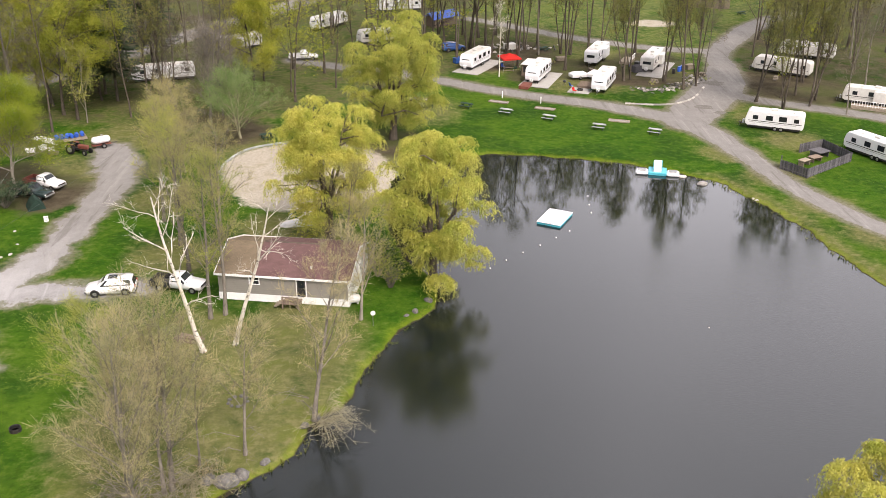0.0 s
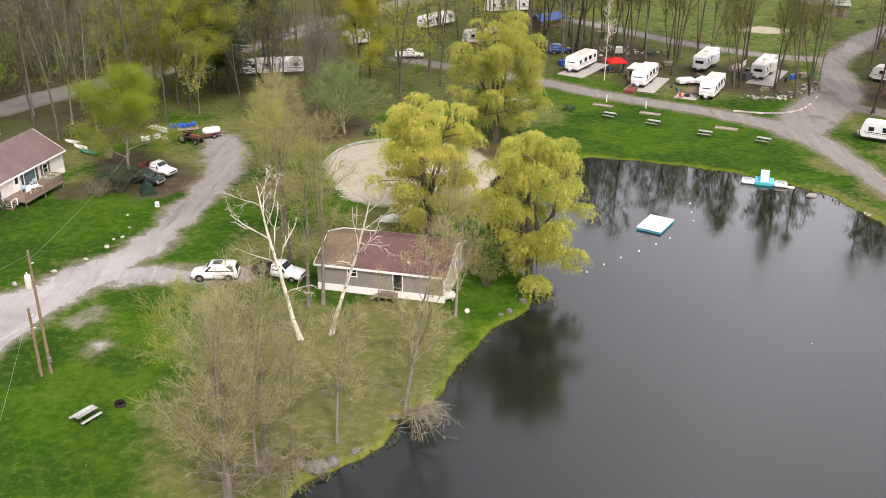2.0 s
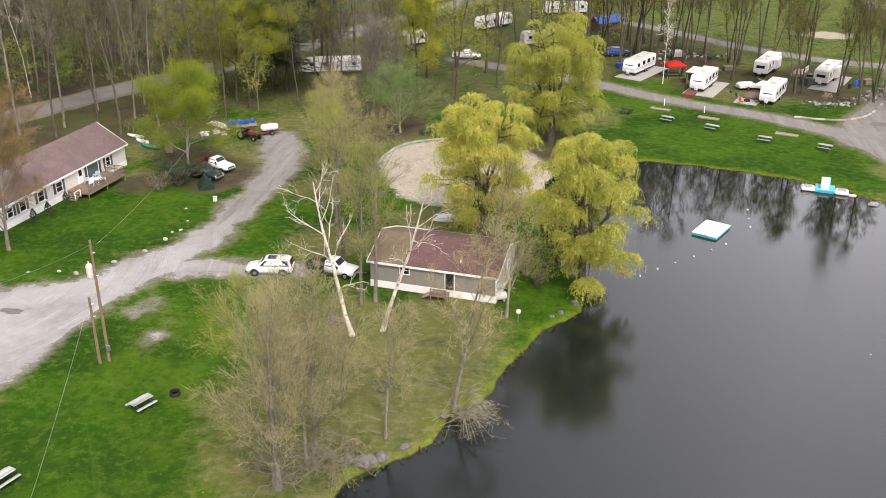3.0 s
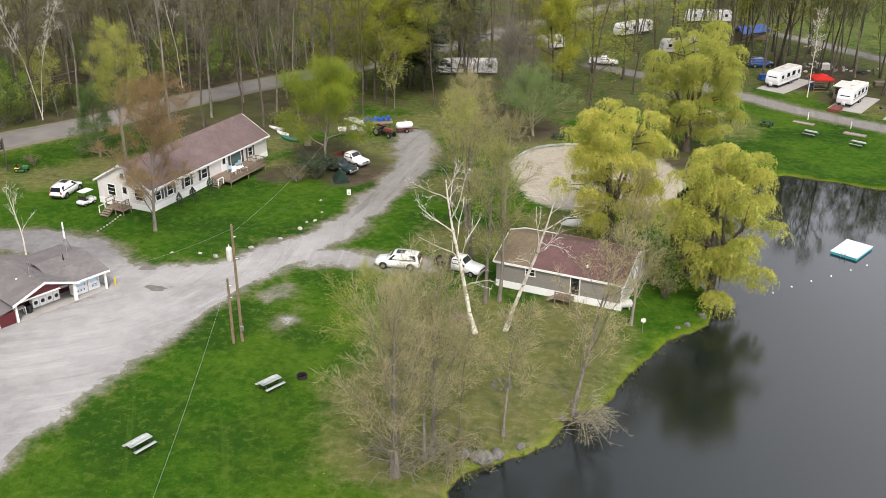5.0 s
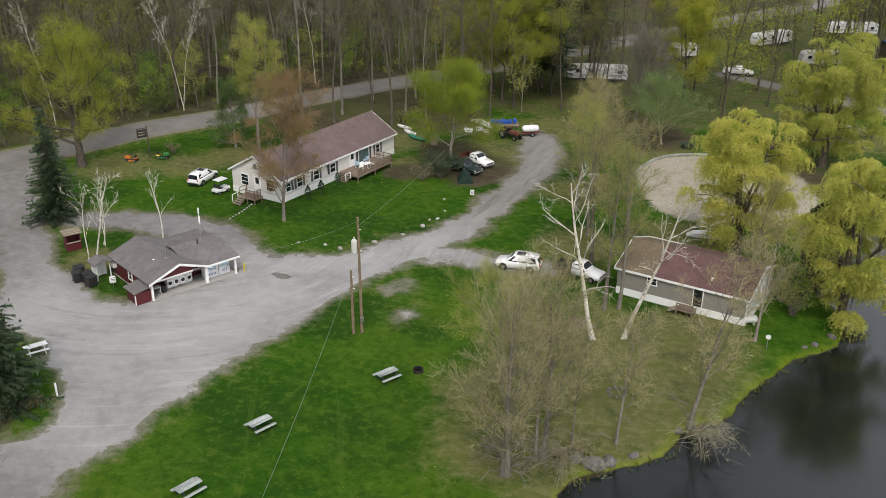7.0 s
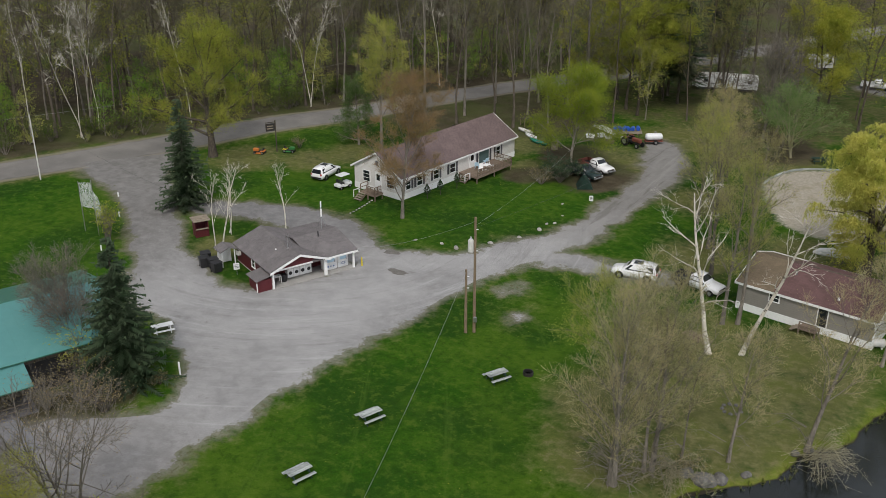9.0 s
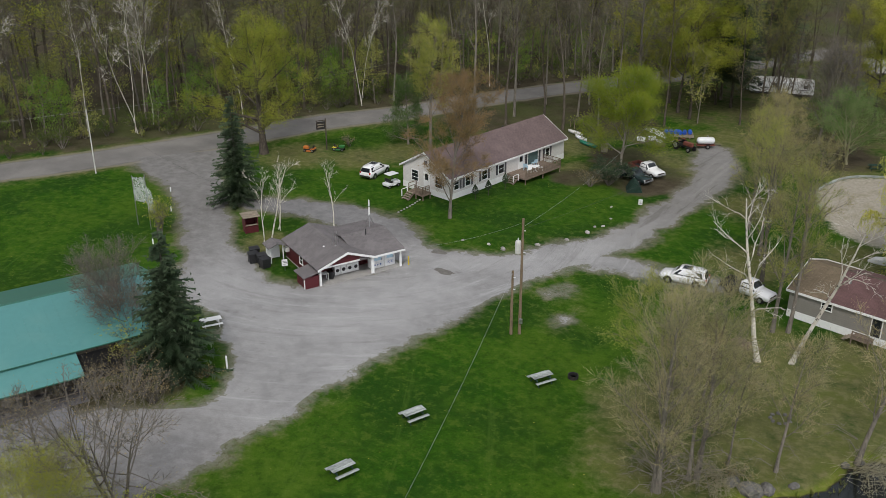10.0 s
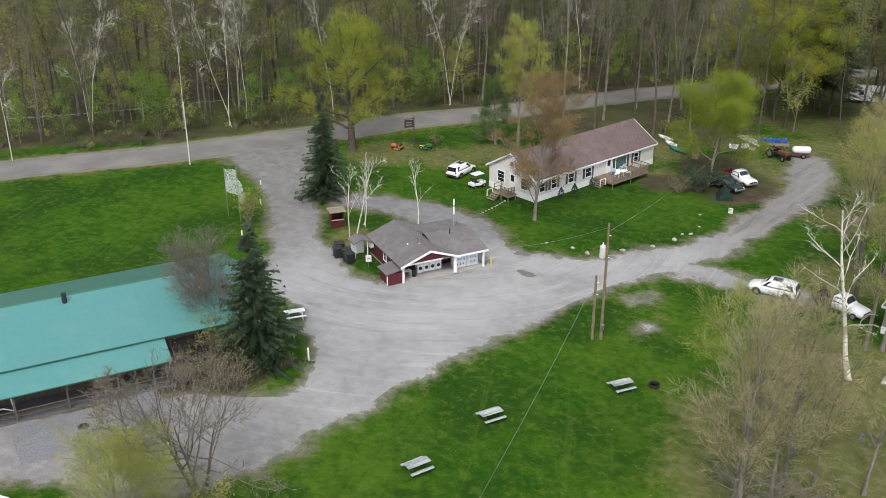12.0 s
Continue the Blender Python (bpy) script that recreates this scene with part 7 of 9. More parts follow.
def bollard(x, y, material, label, h=1.0):
    t = thing("marker_post", spot(x, y), label, "post", "marker posts")
    part("post", Geo().tube([(0, 0, -0.05), (0, 0, h - 0.06), (0, 0, h)], [0.08, 0.08, 0.04], 10, True), material, t)


bollard(-62.7, 60.1, WHITE, "white painted bollard at the laundry corner")
bollard(-57.8, 70.8, YELLOW, "yellow painted bollard at the laundry corner")
bollard(-57.4, 44.8, WHITE, "white marker post at the drive's edge", 1.3)
for x, y in ((9.6, 153.0), (15.6, 149.8)):
    bollard(x, y, WHITE, "white marker post beside the camp road", 1.1)
for x, y in ((-90.6, 66.4), (-84.3, 58.6), (-96.0, 70.8)):
    bollard(x, y, WHITE, "short white stake along the drive", 0.6)


def notice(x, y, turn, w, h, z, label, post=STEEL):
    t = thing("notice_sign", spot(x, y, turn), label, "sign", "notice signs")
    part("post", Geo().rod((0, 0.03, -0.05), (0, 0.03, z + h * 0.8), 0.03, 6), post, t)
    part("panel", Geo().box(0, 0, z, w, 0.03, h, bev=0.01), WHITE, t)
    for k in range(3):
        part("text_bar", Geo().box(0, -0.02, z + h * (0.25 + 0.22 * k), w * 0.7, 0.006, h * 0.07), IRON, t, "plain dark bar")


notice(-67.3, 62.0, 50, 0.6, 0.75, 0.6, "white notice sign on a post")
notice(-45.2, 100.8, 20, 0.5, 0.7, 0.2, "small white sign in the lawn")


def road_sign():
    t = thing("hanging_sign", spot(-91.5, 95.3, 58), "dark hanging sign on a tall post by the road", "sign")
    part("post", Geo().rod((0, 0, -0.1), (0, 0, 4.6), 0.09, 8), BARK_DARK, t)
    part("arm", Geo().box(-0.7, 0, 4.3, 1.5, 0.08, 0.1), BARK_DARK, t)
    part("board", Geo().box(-0.75, 0, 3.1, 1.3, 0.08, 1.1, bev=0.02), IRON, t, "dark sign board")
    for k in range(2):
        part("text_bar", Geo().box(-0.75, -0.05, 3.4 + 0.35 * k, 0.9, 0.01, 0.14), WOOD, t, "plain pale bar")


road_sign()


def practice_net():
    t = thing("practice_net", spot(-88.0, 61.3, 50), "tall white practice net on a pole at the field's corner", "net")
    part("pole", Geo().rod((0, 0, -0.1), (0, 0, 6.6), 0.05, 8), STEEL, t)
    part("pole", Geo().rod((-1.5, 1.8, -0.1), (-1.5, 1.8, 6.0), 0.05, 8), STEEL, t)
    part("net", Geo().loft([[(-0.02 + x, y, z) for x, y, z in ((0, 0, 3.2), (-1.5, 1.8, 3.0), (-1.5, 1.8, 5.9), (0, 0, 6.3))], [(0.02 + x, y, z) for x, y, z in ((0, 0, 3.2), (-1.5, 1.8, 3.0), (-1.5, 1.8, 5.9), (0, 0, 6.3))]]), NETTING, t, "sheer white netting")
    part("flap", Geo().loft([[(x, y - 0.02, z) for x, y, z in ((0, 0, 2.4), (0.9, -0.5, 2.0), (0.5, -0.3, 4.6), (0, 0, 5.4))], [(x, y + 0.02, z) for x, y, z in ((0, 0, 2.4), (0.9, -0.5, 2.0), (0.5, -0.3, 4.6), (0, 0, 5.4))]]), NETTING, t, "loose white flap")


practice_net()


# ---------------------------------------------------------------- vehicles
def wheel(parent, x, y, r=0.34, w=0.22, z=None):
    """A tyre with its rim; the axle lies along y."""
    z = r if z is None else z
    t = part("wheel", Geo().tube([(x, y - w / 2, z), (x, y - w / 2 + 0.03, z), (x, y + w / 2 - 0.03, z), (x, y + w / 2, z)], [r * 0.9, r, r, r * 0.9], 18, True), RUBBER, parent, "black tyre")
    s = 1 if y > 0 else -1
    part("rim", Geo().tube([(x, y + s * (w / 2 - 0.02), z), (x, y + s * (w / 2 + 0.012), z)], [r * 0.6, r * 0.52], 14, True), STEEL, t)


def skin(stations):
    """Rings across the vehicle: x, half width at sill, belt and top, and their heights."""
    rings = []
    for x, w0, w1, w2, z0, z1, z2 in stations:
        rings.append([(x, -w0, z0), (x, -w1, (z0 + z1) / 2), (x, -w1, z1), (x, -w2, z2), (x, w2, z2), (x, w1, z1), (x, w1, (z0 + z1) / 2), (x, w0, z0)])
    return Geo().loft(rings)


def side_glass(parent, panes, w_low, w_high, z_low, z_high):
    """Dark panes on both flanks of a cabin; panes: x from and to, low and high."""
    for a0, a1, b0, b1 in panes:
        for s in (-1, 1):
            g = Geo().loft([[(a0, s * (w_low + 0.004), z_low), (a1, s * (w_low + 0.004), z_low), (b1, s * (w_high + 0.004), z_high), (b0, s * (w_high + 0.004), z_high)],
                            [(a0, s * (w_low - 0.02), z_low), (a1, s * (w_low - 0.02), z_low), (b1, s * (w_high - 0.02), z_high), (b0, s * (w_high - 0.02), z_high)]])
            part("side_window", g, GLASS, parent, "dark glass")


def screen(parent, name, x0, z0, w0, x1, z1, w1, out):
    g = Geo().loft([[(x0 + out, -w0, z0), (x0 + out, w0, z0), (x1 + out, w1, z1), (x1 + out, -w1, z1)], [(x0 - out, -w0, z0 - 0.02), (x0 - out, w0, z0 - 0.02), (x1 - out, w1, z1 - 0.02), (x1 - out, -w1, z1 - 0.02)]])
    part(name, g, GLASS, parent, "dark glass")


def suv(m, paint, label):
    """A large estate car; its nose is +x."""
    t = thing("suv", m, label, "car", "parked vehicles")
    part("body", skin([(-2.4, .72, .80, .74, .45, .80, .98), (-2.3, .84, .93, .88, .34, .85, 1.04), (-1.0, .88, .96, .90, .28, .88, 1.03), (0.9, .88, .96, .90, .28, .86, 1.0),
                       (1.3, .86, .95, .86, .30, .84, .98), (2.15, .80, .90, .78, .32, .74, .86), (2.4, .62, .72, .6, .42, .66, .74)]), paint, t, "", True)
    part("cabin", skin([(-2.33, .80, .80, .62, .98, 1.0, 1.06), (-2.1, .84, .82, .64, .98, 1.2, 1.62), (-1.2, .87, .84, .66, .98, 1.25, 1.72), (0.0, .87, .84, .66, .98, 1.25, 1.73), (0.45, .87, .84, .64, .98, 1.2, 1.66), (1.28, .84, .8, .7, .95, .96, 1.0)]), paint, t, "", True)
    side_glass(t, ((-2.0, -1.15, -1.9, -1.1), (-1.05, -0.15, -1.02, -0.15), (-0.07, 0.95, -0.07, 0.4)), 0.862, 0.70, 1.08, 1.6)
    screen(t, "windscreen", 1.24, 1.0, .74, 0.47, 1.64, .60, 0.02)
    screen(t, "rear_window", -2.34, 1.08, .70, -2.13, 1.58, .60, -0.02)
    part("sunroof", Geo().box(-0.3, 0, 1.722, 0.9, 0.9, 0.02, bev=0.01), GLASS, t)
    for s in (-1, 1):
        part("roof_rail", Geo().rod((-1.9, s * .6, 1.73), (0.2, s * .6, 1.76), 0.025, 6), STEEL, t)
        part("headlight", Geo().box(2.25, s * .62, .66, .22, .28, .12, bev=0.03), GLASS, t)
        part("tail_light", Geo().box(-2.36, s * .74, .82, .1, .2, .26, bev=0.02), RED, t)
        part("mirror", Geo().box(0.95, s * 1.0, 1.02, .16, .2, .14, bev=0.03), paint, t)
        for x in (-1.42, 1.45):
            wheel(t, x, s * .84, .37, .24)
            part("wheel_arch", Geo().tube([(x, s * .93, .38), (x, s * .968, .38)], [.46, .43], 16, True), BLACK, t)
    part("bumper", Geo().box(2.36, 0, .36, .16, 1.5, .2, bev=0.04), BLACK, t)
    part("bumper", Geo().box(-2.38, 0, .4, .14, 1.6, .2, bev=0.04), BLACK, t)


def pickup(m, paint, label, bed=None):
    t = thing("pickup_truck", m, label, "pickup truck", "parked vehicles")
    part("body", skin([(-0.55, .84, .93, .88, .45, .95, 1.12), (1.0, .84, .93, .88, .42, .95, 1.08), (1.4, .82, .92, .84, .42, .92, 1.05), (2.45, .8, .88, .78, .45, .85, .96), (2.6, .7, .78, .66, .5, .78, .86)]), paint, t, "", True)
    part("cabin", skin([(-0.55, .84, .82, .66, 1.05, 1.2, 1.62), (-0.3, .86, .84, .68, 1.05, 1.3, 1.74), (0.55, .86, .84, .68, 1.05, 1.3, 1.74), (1.25, .84, .8, .72, 1.02, 1.04, 1.08)]), paint, t, "", True)
    side_glass(t, ((-0.42, 0.3, -0.35, 0.3), (0.38, 1.0, 0.38, 0.52)), 0.862, 0.72, 1.14, 1.64)
    screen(t, "windscreen", 1.22, 1.08, .74, 0.57, 1.72, .62, 0.02)
    screen(t, "rear_window", -0.565, 1.15, .66, -0.55, 1.6, .58, -0.015)
    g = Geo().box(-1.6, 0, .52, 2.1, 1.7, .1)
    for s in (-1, 1):
        g.box(-1.6, s * .88, .5, 2.1, .1, .62, bev=0.02)
    g.box(-2.66, 0, .5, .08, 1.84, .6, bev=0.02).box(-0.6, 0, .5, .06, 1.7, .62)
    part("cargo_bed", g, bed or paint, t)
    part("bed_floor", Geo().box(-1.6, 0, .63, 2.0, 1.62, .03), BLACK, t)
    part("bumper", Geo().box(2.66, 0, .48, .12, 1.7, .18, bev=0.03), STEEL, t)
    part("bumper", Geo().box(-2.76, 0, .5, .12, 1.7, .16, bev=0.03), STEEL, t)
    part("grille", Geo().box(2.6, 0, .68, .08, 1.2, .18, bev=0.02), IRON, t)
    for s in (-1, 1):
        part("headlight", Geo().box(2.58, s * .68, .7, .1, .2, .16, bev=0.02), GEL, t)
        part("mirror", Geo().box(1.0, s * 1.02, 1.1, .14, .2, .2, bev=0.03), BLACK, t)
        for x in (-1.7, 1.75):
            wheel(t, x, s * .82, .37, .24)


suv(spot(-32.4, 83.75, 188), CAR_WHITE, "white estate car parked on the gravel spur")
pickup(spot(-26.0, 84.6, -12), CAR_WHITE, "white pickup truck with a dark bed beside the cabin", BLACK)
suv(spot(-78.9, 90.9, 96), CAR_WHITE, "white estate car on the grass beside the house")
pickup(spot(-49.6, 112.2, -22), CAR_WHITE, "old white pickup truck in the yard", RUST)
pickup(spot(-50.0, 108.9, -18), CAR_DARK, "dark green pickup truck in the yard")
pickup(spot(-26.2, 178.6, 6), CAR_WHITE, "white pickup truck in the wood")
suv(spot(2.0, 186.0, 20), CAR_BLUE, "blue car between the trailers")


def golf_cart(m):
    t = thing("golf_cart", m, "white golf cart with a flat canopy beside the house", "golf cart")
    part("body", Geo().box(0.75, 0, .3, .8, 1.1, .45, bev=0.1).box(-0.6, 0, .3, 1.0, 1.15, .4, bev=0.08).box(0.1, 0, .25, .6, 1.1, .12, bev=0.03), GEL, t)
    part("seat", Geo().box(-0.35, 0, .7, .5, 1.05, .14, bev=0.04), BLACK, t)
    part("backrest", Geo().box(-0.62, 0, .82, .12, 1.05, .42, bev=0.04), BLACK, t)
    part("canopy", Geo().box(0, 0, 1.75, 1.6, 1.2, .07, bev=0.03), GEL, t)
    for x in (-0.7, 0.65):
        for s in (-1, 1):
            part("strut", Geo().rod((x, s * .5, .6), (x * .95, s * .52, 1.76), .02, 6), BLACK, t)
            wheel(t, x * 1.1, s * .5, .23, .18)
    part("steering_wheel", Geo().tube([(0.3, .25, .98), (0.28, .25, 1.0)], [.17, .17], 12, True), BLACK, t)


golf_cart(spot(-74.3, 88.6, 80))


def mower(m, paint, label):
    t = thing("ride_on_mower", m, label, "lawn mower", "mowers on the grass")
    part("hood", Geo().box(0.55, 0, .38, .8, .5, .42, bev=0.07), paint, t)
    part("chassis", Geo().box(0, 0, .22, 1.7, .45, .2, bev=0.03), IRON, t)
    part("mowing_deck", Geo().box(0.05, 0, .1, .8, 1.15, .16, bev=0.05), paint, t)
    part("seat", Geo().box(-0.4, 0, .55, .4, .45, .1, bev=0.03).box(-0.6, 0, .6, .1, .45, .35, bev=0.03), BLACK, t)
    part("fender", Geo().box(-0.5, 0, .42, .6, .95, .12, bev=0.04), YELLOW if paint is GREEN_PAINT else paint, t)
    part("steering_wheel", Geo().tube([(0.08, 0, .92), (0.06, 0, .95)], [.16, .16], 12, True), BLACK, t)
    for s in (-1, 1):
        wheel(t, -0.5, s * .42, .25, .2)
        wheel(t, 0.72, s * .36, .18, .14)


mower(spot(-92.8, 93.2, 200), ORANGE, "orange and yellow ride-on mower under the hanging sign")
mower(spot(-89.9, 96.0, 20), GREEN_PAINT, "green ride-on mower with yellow deck on the grass")


def tractor(m):
    t = thing("tractor", m, "rusty red farm tractor in the yard", "tractor")
    part("hood", Geo().box(0.9, 0, .75, 1.6, .55, .55, bev=0.08), RUST, t)
    part("chassis", Geo().box(0.3, 0, .5, 2.6, .4, .35, bev=0.04), IRON, t)
    part("seat", Geo().box(-0.75, 0, 1.15, .45, .5, .1, bev=0.03).box(-0.97, 0, 1.2, .08, .5, .4, bev=0.03), BLACK, t)
    part("exhaust", Geo().rod((1.0, .1, 1.28), (1.0, .1, 2.0), .04, 8), IRON, t)
    part("steering_wheel", Geo().tube([(-0.2, 0, 1.45), (-0.22, 0, 1.48)], [.2, .2], 12, True), BLACK, t)
    for s in (-1, 1):
        part("fender", Geo().box(-0.75, s * .62, 1.3, 1.0, .35, .08, bev=0.03), RUST, t)
        wheel(t, -0.75, s * .72, .68, .34)
        wheel(t, 1.45, s * .6, .38, .2)


tractor(spot(-49.9, 125.1, -20))


def tank_trailer(m):
    t = thing("tank_trailer", m, "white cylindrical tank on a small trailer", "trailer")
    part("tank", Geo().tube([(-1.3, 0, 1.1), (-1.15, 0, 1.1), (-0.9, 0, 1.1), (0.9, 0, 1.1), (1.15, 0, 1.1), (1.3, 0, 1.1)], [.16, .42, .52, .52, .42, .16], 18, True), GEL, t, "", True)
    part("chassis", Geo().box(0, 0, .42, 2.6, .9, .12), RUST, t)
    part("filler_cap", Geo().rod((0.2, 0, 1.7), (0.2, 0, 1.82), .16, 10), STEEL, t)
    part("hitch", Geo().rod((1.3, 0, .45), (2.2, 0, .4), .05, 6), IRON, t)
    for s in (-1, 1):
        wheel(t, 0.2, s * .62, .34, .2)


tank_trailer(spot(-47.6, 127.6, 35))
rb = random.Random(3)
for k in range(6):
    ob = thing("barrel", pose(-53.0 + 0.583 * (k - 2.6), 130.6 + 0.31 * (k - 2.6) + rb.uniform(-.2, .2), 0.72, 90, 0, 28 + rb.uniform(-16, 16)), "blue plastic barrel lying on a stack", "barrel", "blue barrels")
    part("drum", Geo().tube([(0, 0, -.46), (0, 0, -.42), (0, 0, -.16), (0, 0, -.13), (0, 0, .13), (0, 0, .16), (0, 0, .42), (0, 0, .46)], [.26, .3, .31, .29, .29, .31, .3, .26], 14, True), BLUE, ob)
    part("bung", Geo().rod((0.12, 0, .46), (0.12, 0, .49), .04, 8), BLACK, ob)


def lumber_rack():
    t = thing("lumber_stack", spot(-53.0, 130.6, 28), "stack of pale timber under the blue barrels", "timber stack")
    for k in range(9):
        part("plank", Geo().box(0, -1.0 + 0.25 * k, 0.21 + 0.06 * (k % 3), 4.4, .2, .08), WOOD, t)
    for x in (-1.6, 0, 1.6):
        part("bearer", Geo().box(x, 0, 0, .2, 2.4, .22), WOOD_DECK, t)


lumber_rack()


def pipe_pile(m):
    t = thing("pipe_pile", m, "pile of long white plastic pipes on the ground", "pipes")
    for k in range(8):
        part("pipe", Geo().rod((-2.4 + rb.uniform(-.3, .3), -0.7 + 0.2 * k, .12 + .1 * (k % 2)), (2.4 + rb.uniform(-.3, .3), -0.8 + 0.22 * k, .14 + .1 * (k % 2)), .08, 8), WHITE, t)


pipe_pile(spot(-56.0, 130.0, 150))
for x, y, a, w, h, mat_j, txt in ((-56.6, 125.4, 20, 1.2, .5, WHITE, "white plastic crate in the yard"), (-55.4, 126.6, 70, .9, .6, GEL, "white plastic crate in the yard"),
                                  (-54.0, 126.0, 40, .8, .5, GEL_OLD, "pale bin lying in the yard"), (-53.2, 124.6, 10, 1.4, .35, WOOD, "low timber pallet in the yard"),
                                  (-51.8, 126.9, 0, .9, .5, GEL, "white tub in the yard"), (-58.6, 117.5, 30, 1.0, 1.2, WOOD, "pale wire frame in the yard")):
    single("crate", Geo().loft([[(u * s, v * s, z) for u, v in ((-w / 2, -w * .35), (w / 2, -w * .35), (w / 2, w * .35), (-w / 2, w * .35))] for s, z in ((.9, 0), (1, h * .9), (1.06, h * .92), (1.06, h), (.92, h), (.88, h * .3))]),
           mat_j, spot(x, y, a), txt, "crate", "yard clutter")


def canoe(m, material, label, length=3.6):
    t = thing("canoe", m, label, "boat", "boats by the house")
    rings = []
    for k in range(7):
        s = k / 6 * 2 - 1
        w = .42 * (1 - abs(s) ** 2.2) + .02
        top = .38 + .16 * s * s
        rings.append([(s * length / 2, -w, top), (s * length / 2, -w * .7, .1), (s * length / 2, 0, .02 + .2 * s ** 4), (s * length / 2, w * .7, .1), (s * length / 2, w, top), (s * length / 2, w * .8, top - .02),
                      (s * length / 2, 0, .1 + .2 * s ** 4), (s * length / 2, -w * .8, top - .02)])
    part("hull", Geo().loft(rings), material, t, "", True)
    part("thwart", Geo().box(0, 0, .33, .15, .78, .03), WOOD, t)
    part("thwart", Geo().box(.9, 0, .34, .15, .66, .03), WOOD, t)


canoe(spot(-61.8, 118.6, -20), GREEN_HULL, "green canoe on the grass behind the house")
canoe(spot(-64.0, 120.6, -25), GEL, "white rowing boat on the grass behind the house", 2.8)
canoe(spot(-66.0, 122.6, -15), GEL_OLD, "grey aluminium boat behind the house", 3.0)


def wood_shelter():
    t = thing("firewood_shelter", spot(-67.6, 126.0, 60), "small lean-to with dark roof at the wood's edge", "shelter")
    for x in (-.8, .8):
        for y in (-.6, .6):
            part("post", Geo().box(x, y, 0, .1, .1, 1.3 if y < 0 else 1.0), WOOD_DECK, t)
    part("roof", Geo().slab([(-.95, 1.38), (.95, .98), (.95, 1.05), (-.95, 1.45)], "x", -1.1, 1.1), BARK_DARK, t)


wood_shelter()


def tarp_frame():
    t = thing("tarpaulin_tent", spot(-48.3, 105.6, -60), "dark green tarpaulin over a small frame by the trucks", "tarpaulin")
    part("cover", Geo().slab([(-1.0, 0), (1.0, 0), (.55, .8), (.08, 1.3), (-.08, 1.3), (-.55, .8)], "x", -1.1, 1.1), WOOD_GREEN, t)
    part("brace", Geo().rod((-1.02, -.9, 0), (-1.02, 0, 1.4), .03, 6).rod((-1.02, .9, 0), (-1.02, 0, 1.4), .03, 6), STEEL, t)


tarp_frame()


